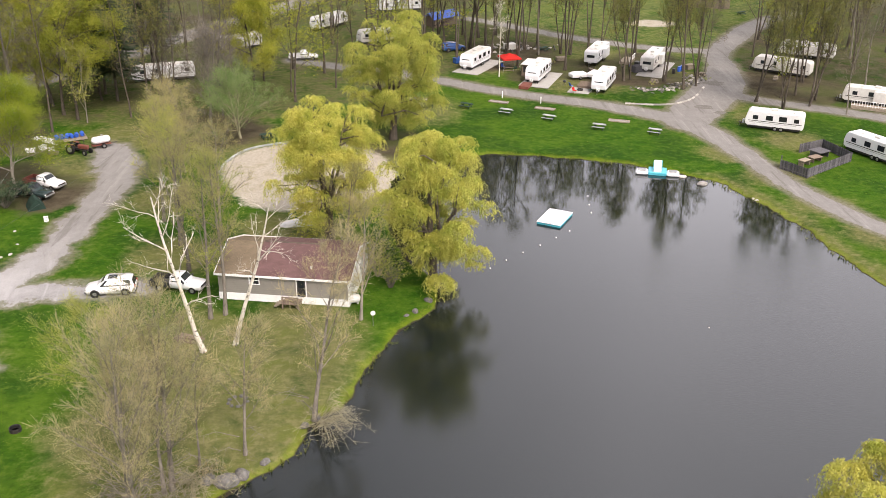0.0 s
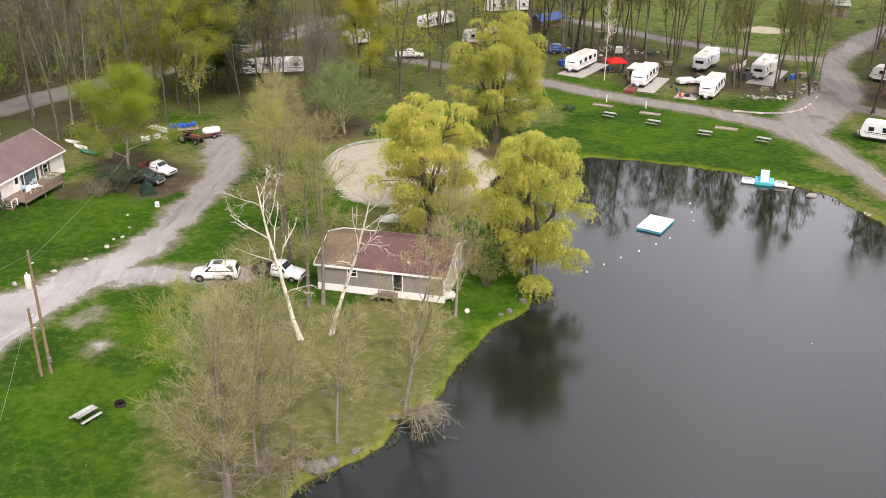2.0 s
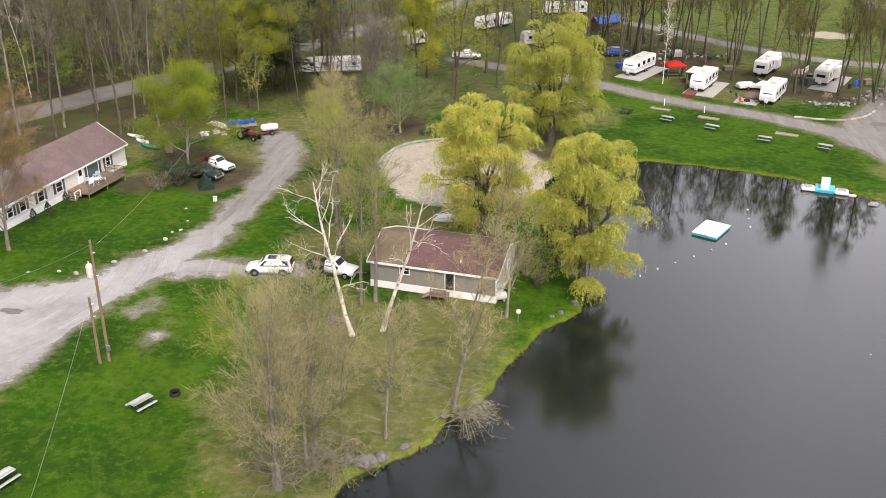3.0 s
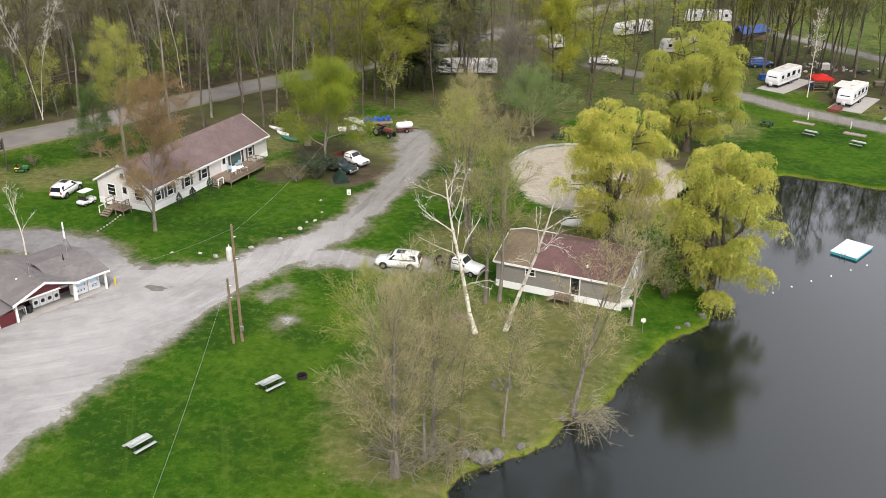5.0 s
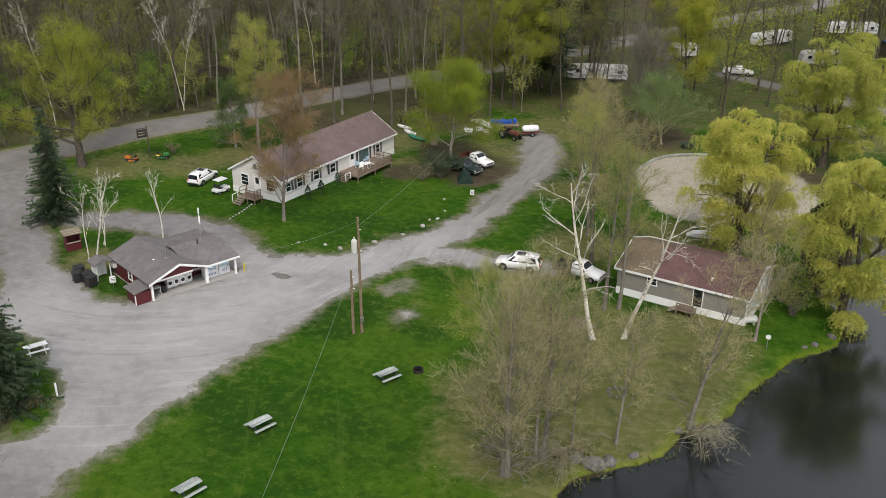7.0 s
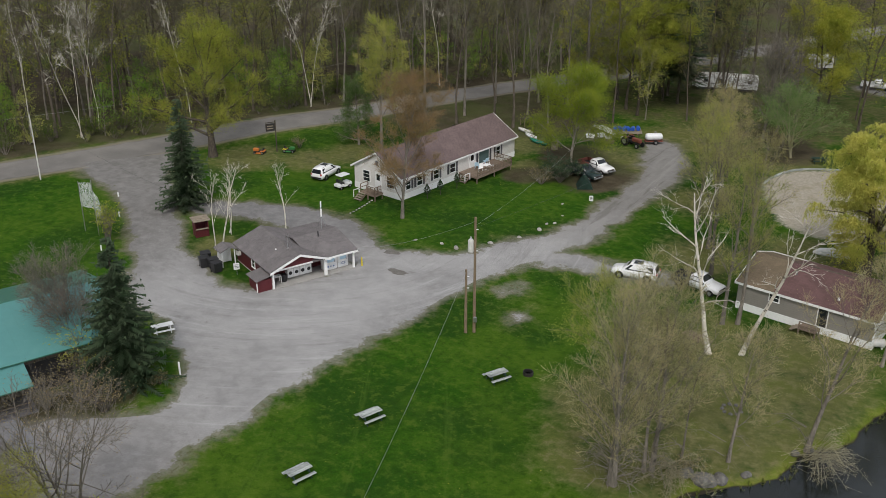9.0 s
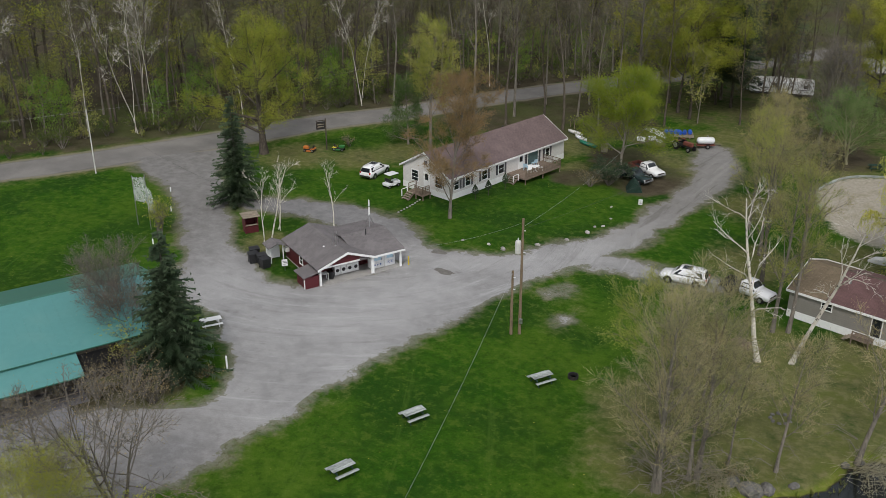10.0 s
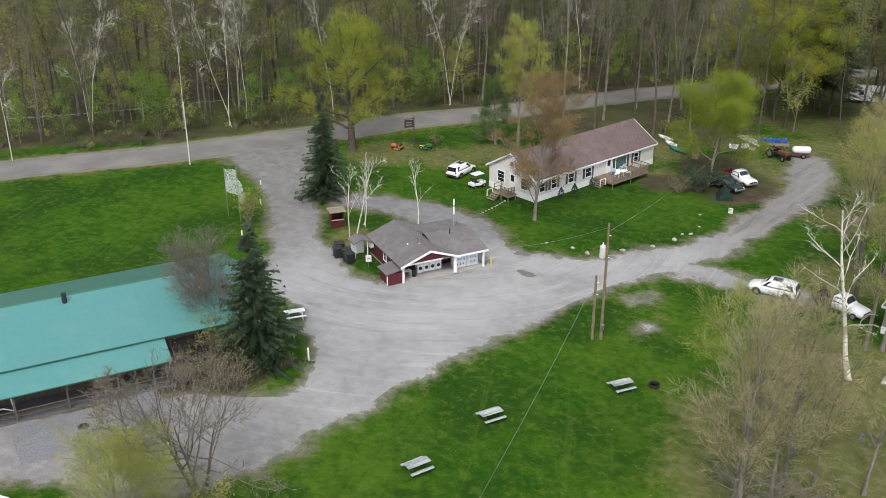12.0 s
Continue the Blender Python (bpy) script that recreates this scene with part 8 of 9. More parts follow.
# ---------------------------------------------------------------- trailers
def travel_trailer(m, label, L=8.4, paint=None, band=None, front="slant", W=2.45, slide=True, old=False):
    """A camping trailer: nose +x, camp side -y; body, windows, wheels, hitch and roof gear."""
    paint = paint or (GEL_OLD if old else GEL)
    t = thing("travel_trailer", m, label, "trailer", "camp trailers")
    h = L / 2
    z0, z1 = .55, 2.75
    nose = [(h, z0 + .25), (h + .06, 1.45), (h - .2, 2.4), (h - .55, z1)] if front == "slant" else [(h, z0 + .1), (h, 2.5), (h - .25, z1 - .02), (h - .6, z1)]
    outline = [(-h + .15, z0), (h - .4, z0)] + nose + [(-h + .5, z1 + .03), (-h + .12, z1 - .12), (-h, 2.3), (-h, z0 + .3)]
    part("body", rslab(Geo(), outline, "y", -W / 2, W / 2, .07), paint, t)
    part("underbody", Geo().box(-.1, 0, .28, L - 1.2, W - .3, .3), BLACK, t, "dark underbody")
    part("front_window", Geo().box(h - .02 if front == "flat" else h - .1, 0, 1.5, .1, W * .6, .5, bev=.02), GLASS, t, "dark front window")
    part("roof_skin", Geo().box(-.3, 0, z1 + .012, L - 1.5, W - .3, .03, bev=.01), GEL_OLD, t)
    part("air_conditioner", Geo().box(.2, 0, z1 + .03, .95, .75, .3, bev=.08), GEL_OLD, t)
    for x in (-h * .6, h * .5):
        part("roof_vent", Geo().box(x, .25, z1 + .03, .5, .5, .13, bev=.04), GEL_OLD, t)
    for s in (-1, 1):
        y = s * (W / 2 + .005)
        turn = 0 if s < 0 else 180
        for x, w, hh in ((-h * .74, .7, .6), (-h * .28, 1.1, .75), (h * .18, 1.0, .7), (h * .66, .75, .6)):
            f = placed(part("window", Geo().box(0, -.012, 0, w, .03, hh, bev=.01), BLACK, t, "dark framed window"), x, y, 1.55, turn)
            part("pane", Geo().box(0, -.03, .05, w - .1, .012, hh - .1), GLASS, f)
        part("stripe", Geo().box(-.1, y, 1.28, L - .7, .02, .09), band or IRON, t, "coloured stripe")
        part("stripe", Geo().box(.2, y, 1.08, L - 1.6, .016, .05), STEEL, t, "thin grey stripe")
        part("floor_trim", Geo().box(-.1, s * (W / 2 - .01), z0 - .03, L - .9, .05, .1), IRON, t, "dark floor trim")
        for x in (-.75, .1):
            wheel(t, x - .3, s * (W / 2 - .09), .36, .22)
    f = placed(part("door", Geo().box(0, -.015, 0, .68, .03, 1.85, bev=.01), paint, t), h * .42, -W / 2 - .012, .72)
    part("door_window", Geo().box(0, -.04, 1.15, .4, .015, .45), GLASS, f)
    part("step", Geo().box(0, -.25, -.35, .6, .35, .05), STEEL, f)
    part("awning", Geo().rod((-h * .75, -W / 2 - .08, 2.55), (h * .35, -W / 2 - .08, 2.55), .08, 8), GEL_OLD if old else WHITE, t, "rolled awning")
    if slide:
        part("slide_out", Geo().box(-h * .15, W / 2 + .3, .8, 2.9, .75, 1.7, bev=.04), paint, t)
    part("hitch", Geo().rod((h - .1, -.45, .5), (h + 1.05, 0, .48), .05, 6).rod((h - .1, .45, .5), (h + 1.05, 0, .48), .05, 6), IRON, t)
    for s in (-1, 1):
        part("gas_bottle", Geo().tube([(h + .35, s * .16, .52), (h + .35, s * .16, .6), (h + .35, s * .16, 1.0), (h + .35, s * .16, 1.08)], [.12, .15, .15, .06], 10, True), GEL, t)
    part("jack", Geo().rod((h + .8, 0, 0), (h + .8, 0, .8), .04, 6), STEEL, t)
    for x in (-h + .5, h - .5):
        for y in (-.9, .9):
            part("stabiliser", Geo().box(x, y, -.02, .12, .12, .6), IRON, t)
    return t


def along(a, b, length, side=1.25):
    """The pose of a trailer whose near flank runs from a to b, nose at b; it stands to the left of that line."""
    d = (Vector(b) - Vector(a)).normalized()
    c = Vector(a) + d * length / 2 + Vector((-d.y, d.x)) * side
    return spot(c.x, c.y, math.degrees(math.atan2(d.y, d.x)))


travel_trailer(along((52.2, 134.0), (44.3, 137.3), 8.2, -1.25) @ pose(0, 0, 0), "white travel trailer with a grey stripe on the lawn", 8.2, slide=False)
travel_trailer(along((60.0, 119.2), (55.4, 127.7), 9.4, -1.25), "white travel trailer beside the grey board fence", 9.4, slide=False)
travel_trailer(along((8.9, 177.9), (5.0, 170.0), 8.6, -1.25), "white fifth-wheel trailer on a gravel pad", 8.6, slide=False, band=STEEL)
travel_trailer(along((19.2, 169.0), (16.0, 160.4), 8.4, -1.25), "white travel trailer with an added porch", 8.4, slide=False)
travel_trailer(along((29.8, 163.2), (26.2, 153.6), 8.6, -1.25), "white trailer with a rounded front beside the camp road", 8.6, slide=False, front="slant")
travel_trailer(along((31.6, 182.3), (27.6, 172.8), 9.2, -1.25), "white trailer with a boxy rear behind the firepit", 9.2, front="flat")
travel_trailer(along((41.2, 177.6), (36.8, 167.7), 9.4, -1.25), "cream motor trailer with dark stripes among trunks", 9.4, paint=GEL_OLD, front="flat", band=RUST)
travel_trailer(along((63.9, 165.4), (54.9, 171.5), 10.0, -1.25), "weathered white trailer under bare trees", 10.0, old=True)
travel_trailer(along((72.8, 178.0), (63.6, 183.1), 10.0, -1.25), "weathered white trailer in the wood", 10.0, old=True)
travel_trailer(along((73.5, 146.0), (63.8, 150.7), 10.5, -1.25), "grey-white trailer with a white railing before it", 10.5, old=True)
travel_trailer(along((-20.8, 210.9), (-26.8, 202.4), 9.6, -1.25), "white travel trailer deep in the wood", 9.6)
travel_trailer(along((-9.5, 193.5), (-18.4, 189.2), 7.6, -1.25), "old white trailer behind the willow", 7.6, old=True)
travel_trailer(along((-43.6, 164.0), (-53.0, 161.2), 9.4, -1.25), "grey-white trailer behind bare trees", 10.6, paint=GEL)
travel_trailer(along((-35.6, 188.8), (-43.0, 183.3), 9.0, -1.25), "old white trailer in the wood", 9.0, old=True)
travel_trailer(along((-5.0, 226.0), (-16.6, 222.6), 10.0, -1.25), "white trailer at the wood's far side", 10.0)


def tarp_cabin():
    t = thing("tarp_shelter", spot(-0.4, 210.5, 42), "shed under a bright blue tarpaulin roof in the wood", "shelter")
    part("wall", Geo().box(0, 0, 0, 6.6, 2.8, 2.0), WOOD_DECK, t)
    for s in (-1, 1):
        part("tarpaulin", Geo().slab([(s * 1.9, 1.7), (0, 2.9), (0, 2.98), (s * 1.9, 1.78)], "x", -3.9, 3.9), BLUE, t, "blue tarpaulin")


tarp_cabin()


def canopy():
    t = thing("canopy_tent", spot(11.9, 171.6, 15), "red pop-up canopy over a small patio", "canopy")
    part("cover", Geo().loft([[(-1.7, -1.7, 2.05), (1.7, -1.7, 2.05), (1.7, 1.7, 2.05), (-1.7, 1.7, 2.05)], [(-1.7, -1.7, 2.3), (1.7, -1.7, 2.3), (1.7, 1.7, 2.3), (-1.7, 1.7, 2.3)],
                              [(-.5, -.5, 2.75), (.5, -.5, 2.75), (.5, .5, 2.75), (-.5, .5, 2.75)], [(-.1, -.1, 2.95), (.1, -.1, 2.95), (.1, .1, 2.95), (-.1, .1, 2.95)]]), RED, t, "red canvas cover")
    for x in (-1.6, 1.6):
        for y in (-1.6, 1.6):
            part("leg", Geo().rod((x, y, 0), (x, y, 2.1), .03, 6), STEEL, t)
    for s in (-1, 1):
        part("side_rail", Geo().box(0, s * 1.6, .75, 3.2, .06, .08).box(0, s * 1.6, .2, 3.2, .05, .06), WOOD_DECK, t)


canopy()


def flat_pad(name, x, y, turn, w, d, material, label, h=.07):
    single(name, Geo().box(0, 0, -.03, w, d, h + .03, bev=.02), material, spot(x, y, turn), label, "pad", "camp pads")


flat_pad("concrete_pad", 6.4, 173.6, 63, 11.5, 5.0, CONCRETE, "pale concrete pad under a trailer")
flat_pad("concrete_pad", 17.0, 164.6, 70, 10.5, 5.2, CONCRETE, "pale concrete pad under a trailer")
flat_pad("paver_pad", 22.9, 157.5, 70, 3.6, 3.6, CONCRETE, "pale paved ring round a firepit")
flat_pad("concrete_pad", 38.5, 172.0, 66, 12.0, 4.6, CONCRETE, "pale gravel-strewn pad under a trailer")


def porch_room():
    t = thing("porch_room", spot(15.6, 168.4, 70), "dark screened porch with a pale flat roof beside a trailer", "porch")
    part("wall", Geo().box(0, 0, 0, 4.2, 2.4, 2.1), WOOD_DECK, t)
    part("roof", Geo().box(0, 0, 2.1, 4.7, 2.8, .1, bev=.02), GEL_OLD, t)
    part("screen", Geo().box(-.2, -1.22, .8, 3.4, .04, 1.0).box(-2.12, 0, .8, .04, 1.8, 1.0), BLACK, t)


porch_room()
single("wood_deck", Geo().box(0, 0, 0, 3.2, 2.6, .45, bev=.02), WOOD_DECK, spot(24.3, 160.2, 70), "brown timber deck beside a trailer", "deck")
single("wood_deck", Geo().box(0, 0, 0, 2.8, 1.6, .5, bev=.02), RUST, spot(13.9, 159.6, 70), "dark red brick step before a trailer", "deck")


def covered_boat(x, y, a, label):
    t = thing("covered_trailer", spot(x, y, a), label, "trailer", "covered trailers")
    part("cover", Geo().loft([[(-1.5, -.8, .4), (1.5, -.8, .4), (1.5, .8, .4), (-1.5, .8, .4)], [(-1.55, -.85, .9), (1.55, -.85, .9), (1.55, .85, .9), (-1.55, .85, .9)], [(-1.1, -.4, 1.25), (1.0, -.4, 1.2), (1.0, .4, 1.2), (-1.1, .4, 1.25)]]), GEL, t, "white cover")
    for s in (-1, 1):
        wheel(t, 0, s * .8, .3, .18)


covered_boat(23.6, 165.3, 20, "small trailer under a white cover")
covered_boat(26.3, 166.0, 60, "small trailer under a white cover")


def railed_porch(x, y, a, w, d, label):
    t = thing("railed_porch", spot(x, y, a), label, "porch", "white porches")
    part("platform", Geo().box(0, 0, 0, w, d, .5, bev=.02), WOOD, t)
    for k in range(int(w / .4) + 1):
        part("baluster", Geo().box(-w / 2 + .05 + k * (w - .1) / int(w / .4), -d / 2 + .05, .5, .06, .06, .85), WHITE, t)
    part("rail", Geo().box(0, -d / 2 + .05, 1.32, w, .08, .07, bev=.01), WHITE, t)
    part("rail", Geo().box(0, -d / 2 + .05, .62, w, .06, .06, bev=.01), WHITE, t)


railed_porch(68.3, 146.4, -27, 8.0, 1.6, "white balustraded porch before a trailer")
railed_porch(34.2, 177.4, 66, 4.2, 2.0, "white balustraded porch beside a trailer")
single("tool_box", Geo().box(0, 0, 0, 2.0, 1.3, 1.2, bev=.05), GREY_BOARD, spot(34.8, 170.2, 30), "dark grey storage box beside a trailer", "storage box")


def barrel_bin(x, y, material, label):
    t = thing("drum_bin", spot(x, y), label, "bin", "drums among the trailers")
    part("drum", Geo().tube([(0, 0, 0), (0, 0, .3), (0, 0, .32), (0, 0, .6), (0, 0, .62), (0, 0, .9)], [.29, .29, .31, .31, .29, .29], 14, True), material, t)
    part("lid", Geo().disc((0, 0, .9), .31, 14, .04), material, t)


barrel_bin(42.3, 170.4, BLUE, "blue drum beside a trailer")
barrel_bin(43.0, 171.2, BLUE, "blue drum beside a trailer")
barrel_bin(41.0, 168.8, IRON, "rusty burn barrel beside a trailer")


# ---------------------------------------------------------------- fenced enclosure
def board_fence():
    t = thing("board_fence", spot(44.4, 119.6), "grey weathered board fence round a small yard", "fence")
    ring = [(0.6, 1.6), (0, 0), (2.3, -3.5), (10.4, 2.9), (8.6, 8.6), (4.6, 6.4)]
    shared = Geo().box(0, 0, 0, .195, .03, 1.3, bev=.01).mesh("board")
    shared.materials.append(GREY_BOARD)
    for (ax, ay), (bx, by) in zip(ring[:-1], ring[1:]):
        d = Vector((bx - ax, by - ay))
        n = int(d.length / .2)
        for k in range(n):
            p = Vector((ax, ay)) + d * (k + .5) / n
            o = part("board", shared, GREY_BOARD, t)
            o.matrix_local = pose(p.x, p.y, rb.uniform(-.04, .03), 0, rb.uniform(-1, 1), math.degrees(math.atan2(d.y, d.x)))
        m = Vector((ax, ay)) + d / 2
        for z in (.3, .95):
            part("rail", Geo().box(m.x, m.y, z, d.length, .06, .08, math.atan2(d.y, d.x)), GREY_BOARD, t)
        part("post", Geo().box(ax, ay, -.05, .12, .12, 1.35), GREY_BOARD, t)


board_fence()
for x, y, a, w, d, h, mat_y, txt in ((48.0, 121.0, 35, 1.6, 1.0, .8, WOOD, "weathered table in the fenced yard"), (50.0, 122.6, 30, 1.8, 1.2, .7, WOOD_DECK, "brown table in the fenced yard"),
                                     (51.3, 124.6, 30, 2.2, 2.0, .9, GREY_BOARD, "dark covered stack in the fenced yard")):
    single("yard_table", Geo().box(0, 0, h - .1, w, d, .1, bev=.02).box(-w * .4, 0, 0, .1, d * .8, h - .1).box(w * .4, 0, 0, .1, d * .8, h - .1), mat_y, spot(x, y, a), txt, "table", "fenced yard")


# ---------------------------------------------------------------- picnic tables
def picnic_table(m, top, frame_material, label, group):
    t = thing("picnic_table", m, label, "picnic table", group)
    for k in range(5):
        part("board", Geo().box(0, -.3 + .15 * k, .72, 1.9, .138, .04, bev=.006), top, t)
    for s in (-1, 1):
        for k in range(2):
            part("bench_board", Geo().box(0, s * (.62 + .15 * k), .42, 1.9, .138, .04, bev=.006), top, t)
        for x in (-.65, .65):
            part("leg", Geo().rod((x, s * .62, -.02), (x, s * .22, .72), .05, 5), frame_material, t)
    for x in (-.65, .65):
        part("crossbar", Geo().box(x, 0, .36, .05, 1.5, .09), frame_material, t)
        part("brace", Geo().rod((x, 0, .4), (x * .2, 0, .7), .035, 5), frame_material, t)
    return t


near = picnic_table(spot(-39.7, 39.5, 74), WOOD_PALE, WOOD_GREEN, "weathered pale picnic table on dark green legs on the lawn", "picnic tables on the near lawn")
for x, y, a in ((-39.8, 48.1, 70), (-34.4, 58.6, 64)):
    copy_thing(near, spot(x, y, a))
far = picnic_table(spot(9.7, 144.2, -24), WOOD_PALE, WOOD_GREEN, "pale-topped picnic table with dark green legs by the pond", "picnic tables by the pond")
for x, y, a in ((16.0, 141.0, -26), (23.0, 136.6, -20), (30.8, 134.3, -24)):
    copy_thing(far, spot(x, y, a))
green = picnic_table(spot(3.6, 147.4, -26), WOOD_GREEN, WOOD_GREEN, "dark green picnic table by the pond", "picnic tables by the pond")
for x, y, a in ((-2.4, 147.8, 4), (-9.3, 142.6, 5), (-25.2, 131.6, 25), (19.5, 186.0, 60), (68.0, 222.0, 30)):
    copy_thing(green, spot(x, y, a))
side = picnic_table(spot(-64.4, 49.3, 60), WHITE, WHITE, "white picnic bench at the spruce's foot", "picnic tables on the near lawn")


def horseshoe_bed(x, y, a):
    t = thing("timber_bed", spot(x, y, a), "low weathered timber frame with sand in the lawn", "sand bed", "timber beds by the camp road")
    part("sand", Geo().box(0, 0, -.02, 3.0, .9, .08), STONE, t)
    for s in (-1, 1):
        part("plank", Geo().box(0, s * .5, -.02, 3.2, .14, .16, bev=.01), WOOD, t)
        part("plank", Geo().box(s * 1.55, 0, -.02, .14, .9, .16, bev=.01), WOOD, t)


for x, y, a in ((8.9, 150.5, -22), (16.0, 146.8, -20), (26.6, 140.4, -18), (-4.0, 152.0, -20)):
    horseshoe_bed(x, y, a)


def fire_ring(x, y, r, label):
    t = thing("fire_ring", spot(x, y), label, "fire ring", "fire rings")
    part("ring", Geo().loft([[(rr * math.cos(k * math.pi / 8), rr * math.sin(k * math.pi / 8), z) for k in range(16)] for rr, z in ((r, -.02), (r, .32), (r - .05, .32), (r - .05, .04))]), IRON, t)
    part("ash", Geo().disc((0, 0, -.01), r - .06, 14, .05), CONCRETE, t)


fire_ring(-32.6, 60.8, .45, "rusty iron fire ring in the lawn")
def plank_pile(x, y, a):
    t = thing("plank_pile", spot(x, y, a), "untidy pile of weathered brown planks under the birch", "planks")
    for k in range(11):
        row = k // 4
        part("plank", Geo().box(rs0.uniform(-.25, .25), -.6 + .34 * (k % 4) + rs0.uniform(-.08, .08), .02 + .09 * row, 2.3, .22, .06, math.radians(rs0.uniform(-9, 9)), .01), WOOD_DECK, t)


rs0 = random.Random(15)
plank_pile(-22.7, 74.8, -20)
for k in range(9):
    a = k * .7
    single("hearth_stone", Geo().stone((0, 0, 0), .2, .16, .14, rs0), ROCK, spot(-16.4 + .75 * math.cos(a), 64.8 + .75 * math.sin(a), k * 50), "blackened stone of a hearth ring under the trees", "stone", "hearth ring")
fire_ring(22.9, 157.5, .5, "iron firepit on a pale paved ring")


# ---------------------------------------------------------------- raft, slide float and buoys
def raft():
    t = thing("swim_raft", pose(13.0, 103.1, -.3, 0, 0, -26), "square white swim raft with aqua sides on the pond", "raft")
    part("hull", Geo().box(0, 0, -.05, 3.2, 4.9, .42, bev=.03), AQUA, t, "aqua painted sides")
    part("deck", Geo().box(0, 0, .37, 3.3, 5.0, .1, bev=.02), GEL, t, "white deck boards")
    part("ladder", Geo().rod((-.3, -2.55, -.2), (-.3, -2.55, .9), .03, 6).rod((.3, -2.55, -.2), (.3, -2.55, .9), .03, 6).rod((-.3, -2.55, .6), (.3, -2.55, .6), .025, 6), STEEL, t)
    t.scale = (0.88, 0.88, 0.66)


raft()


def slide_float():
    t = thing("slide_float", pose(28.2, 119.3, -.3, 0, 0, -12), "white and aqua float with a small slide at the shore", "float")
    for s in (-1, 1):
        part("pontoon", Geo().box(s * 2.2, -1.1, -.05, 1.8, 1.7, .5, bev=.18), GEL, t, "white rounded pontoon")
        part("cushion", Geo().box(s * 2.2, -1.1, .45, 1.1, 1.0, .12, bev=.1), STEEL, t)
    part("platform", Geo().box(0, -.6, -.02, 2.6, 2.4, .42, bev=.05), AQUA, t, "aqua platform")
    part("slide", Geo().slab([(-1.6, .4), (-1.3, .4), (1.0, .95), (1.4, .95), (1.4, 1.1), (.9, 1.1), (-1.6, .62)], "x", -.55, .55), GEL, t, "white slide")
    part("slide_side", Geo().slab([(-1.5, .6), (.9, 1.08), (.9, 1.24), (-1.5, .78)], "x", -.62, -.55).slab([(-1.5, .6), (.9, 1.08), (.9, 1.24), (-1.5, .78)], "x", .55, .62), AQUA, t)
    part("ladder", Geo().rod((-.4, 1.4, .2), (-.4, 1.4, 1.1), .04, 6).rod((.4, 1.4, .2), (.4, 1.4, 1.1), .04, 6), STEEL, t)
    t.scale = (0.9, 0.92, 1.0)


slide_float()
for x, y in ((4.9, 89.9), (6.7, 91.9), (8.6, 93.8), (10.6, 95.7), (12.6, 97.8), (14.3, 99.6), (17.5, 104.9), (17.8, 110.3), (17.6, 107.5)):
    single("buoy", Geo().tube([(0, 0, -.12), (0, 0, -.07), (0, 0, .02), (0, 0, .1), (0, 0, .14)], [.03, .08, .10, .08, .02], 10, True), GEL, pose(x, y, -.3), "small white float of a swim line", "buoy", "swim line floats")
rs = random.Random(9)
# the smallest, out on the pond, stands in for a grey bird-like shape
for x, y, s in ((33.0, 114.6, .8), (31.0, 117.2, .6), (38.4, 108.9, .5), (38.0, 109.6, .35), (24.6, 77.6, .14)):
    single("shore_stone", Geo().stone((0, 0, 0), s, s * .7, s * .35, rs), STONE, pose(x, y, -.33, 0, 0, rs.uniform(0, 180)), "pale stone shape breaking the water", "stone", "shore stones")

# ---------------------------------------------------------------- stones
for x, y, s in ((-15.2, 54.7, .95), (-14.3, 55.5, .7), (-16.6, 54.9, .7), (-12.9, 57.0, .45), (-10.6, 61.6, .4), (-9.7, 62.6, .35), (-2.6, 80.0, .45), (-3.4, 79.2, .3), (-1.4, 82.2, .5)):
    single("boulder", Geo().stone((0, 0, 0), s, s * .75, s * .6, rs), ROCK, pose(x, y, -.08, 0, 0, rs.uniform(0, 180)), "rough grey boulder on the pond bank", "boulder", "bank boulders")
for x, y, s in ((-53.8, 80.2, .28), (-51.8, 80.0, .42), (-49.3, 83.2, .35), (-47.4, 86.4, .3), (-46.5, 89.6, .38), (-46.6, 91.6, .25), (-45.9, 92.3, .28), (-56.8, 79.4, .25), (-46.2, 94.9, .2), (-47.9, 98.4, .22), (-73.6, 70.8, .4)):
    single("lawn_stone", Geo().stone((0, 0, 0), s, s * .7, s * .5, rs), STONE, spot(x, y, rs.uniform(0, 180)), "pale field stone in the lawn", "stone", "stones along the drive")
for k in range(9):
    single("edge_stone", Geo().stone((0, 0, 0), .16, .12, .08, rs), STONE, spot(-68.0 - .02 * k * k * .3, 82.0 + .6 * k, rs.uniform(0, 180)), "small pale edging stone", "stone", "edging stones")
for k in range(16):
    p = spline([(29.6, 149.6, 0), (33.0, 149.0, 0), (37.0, 149.6, 0), (40.8, 153.0, 0), (44.6, 160.6, 0)], False, 4)[k]
    single("kerb_stone", Geo().box(0, 0, -.05, 1.05, .26, .28, bev=.05), STONE, spot(p[0], p[1], (0, 0, -5, 4, -3, 2, 8, 15, 25, 35, 42, 50, 56, 60, 62, 63)[k]), "pale kerb stone along the gravel fork", "kerb stone", "kerb stones")
bank_line = spline([(33.5, 157.2, 0), (37.0, 157.0, 0), (40.5, 159.0, 0), (43.2, 162.6, 0), (44.8, 166.5, 0)], False, 6)
for k in range(110):
    q = bank_line[rs.randrange(len(bank_line))]
    single("rubble_stone", Geo().stone((0, 0, 0), rs.uniform(.12, .42), rs.uniform(.12, .34), rs.uniform(.1, .26), rs), rs.choice((STONE, ROCK, ROCK)), spot(q[0] + rs.gauss(-.8, .8), q[1] + rs.gauss(.8, .8), rs.uniform(0, 180)), "field stone in a low rubble bank", "stone", "rubble bank")
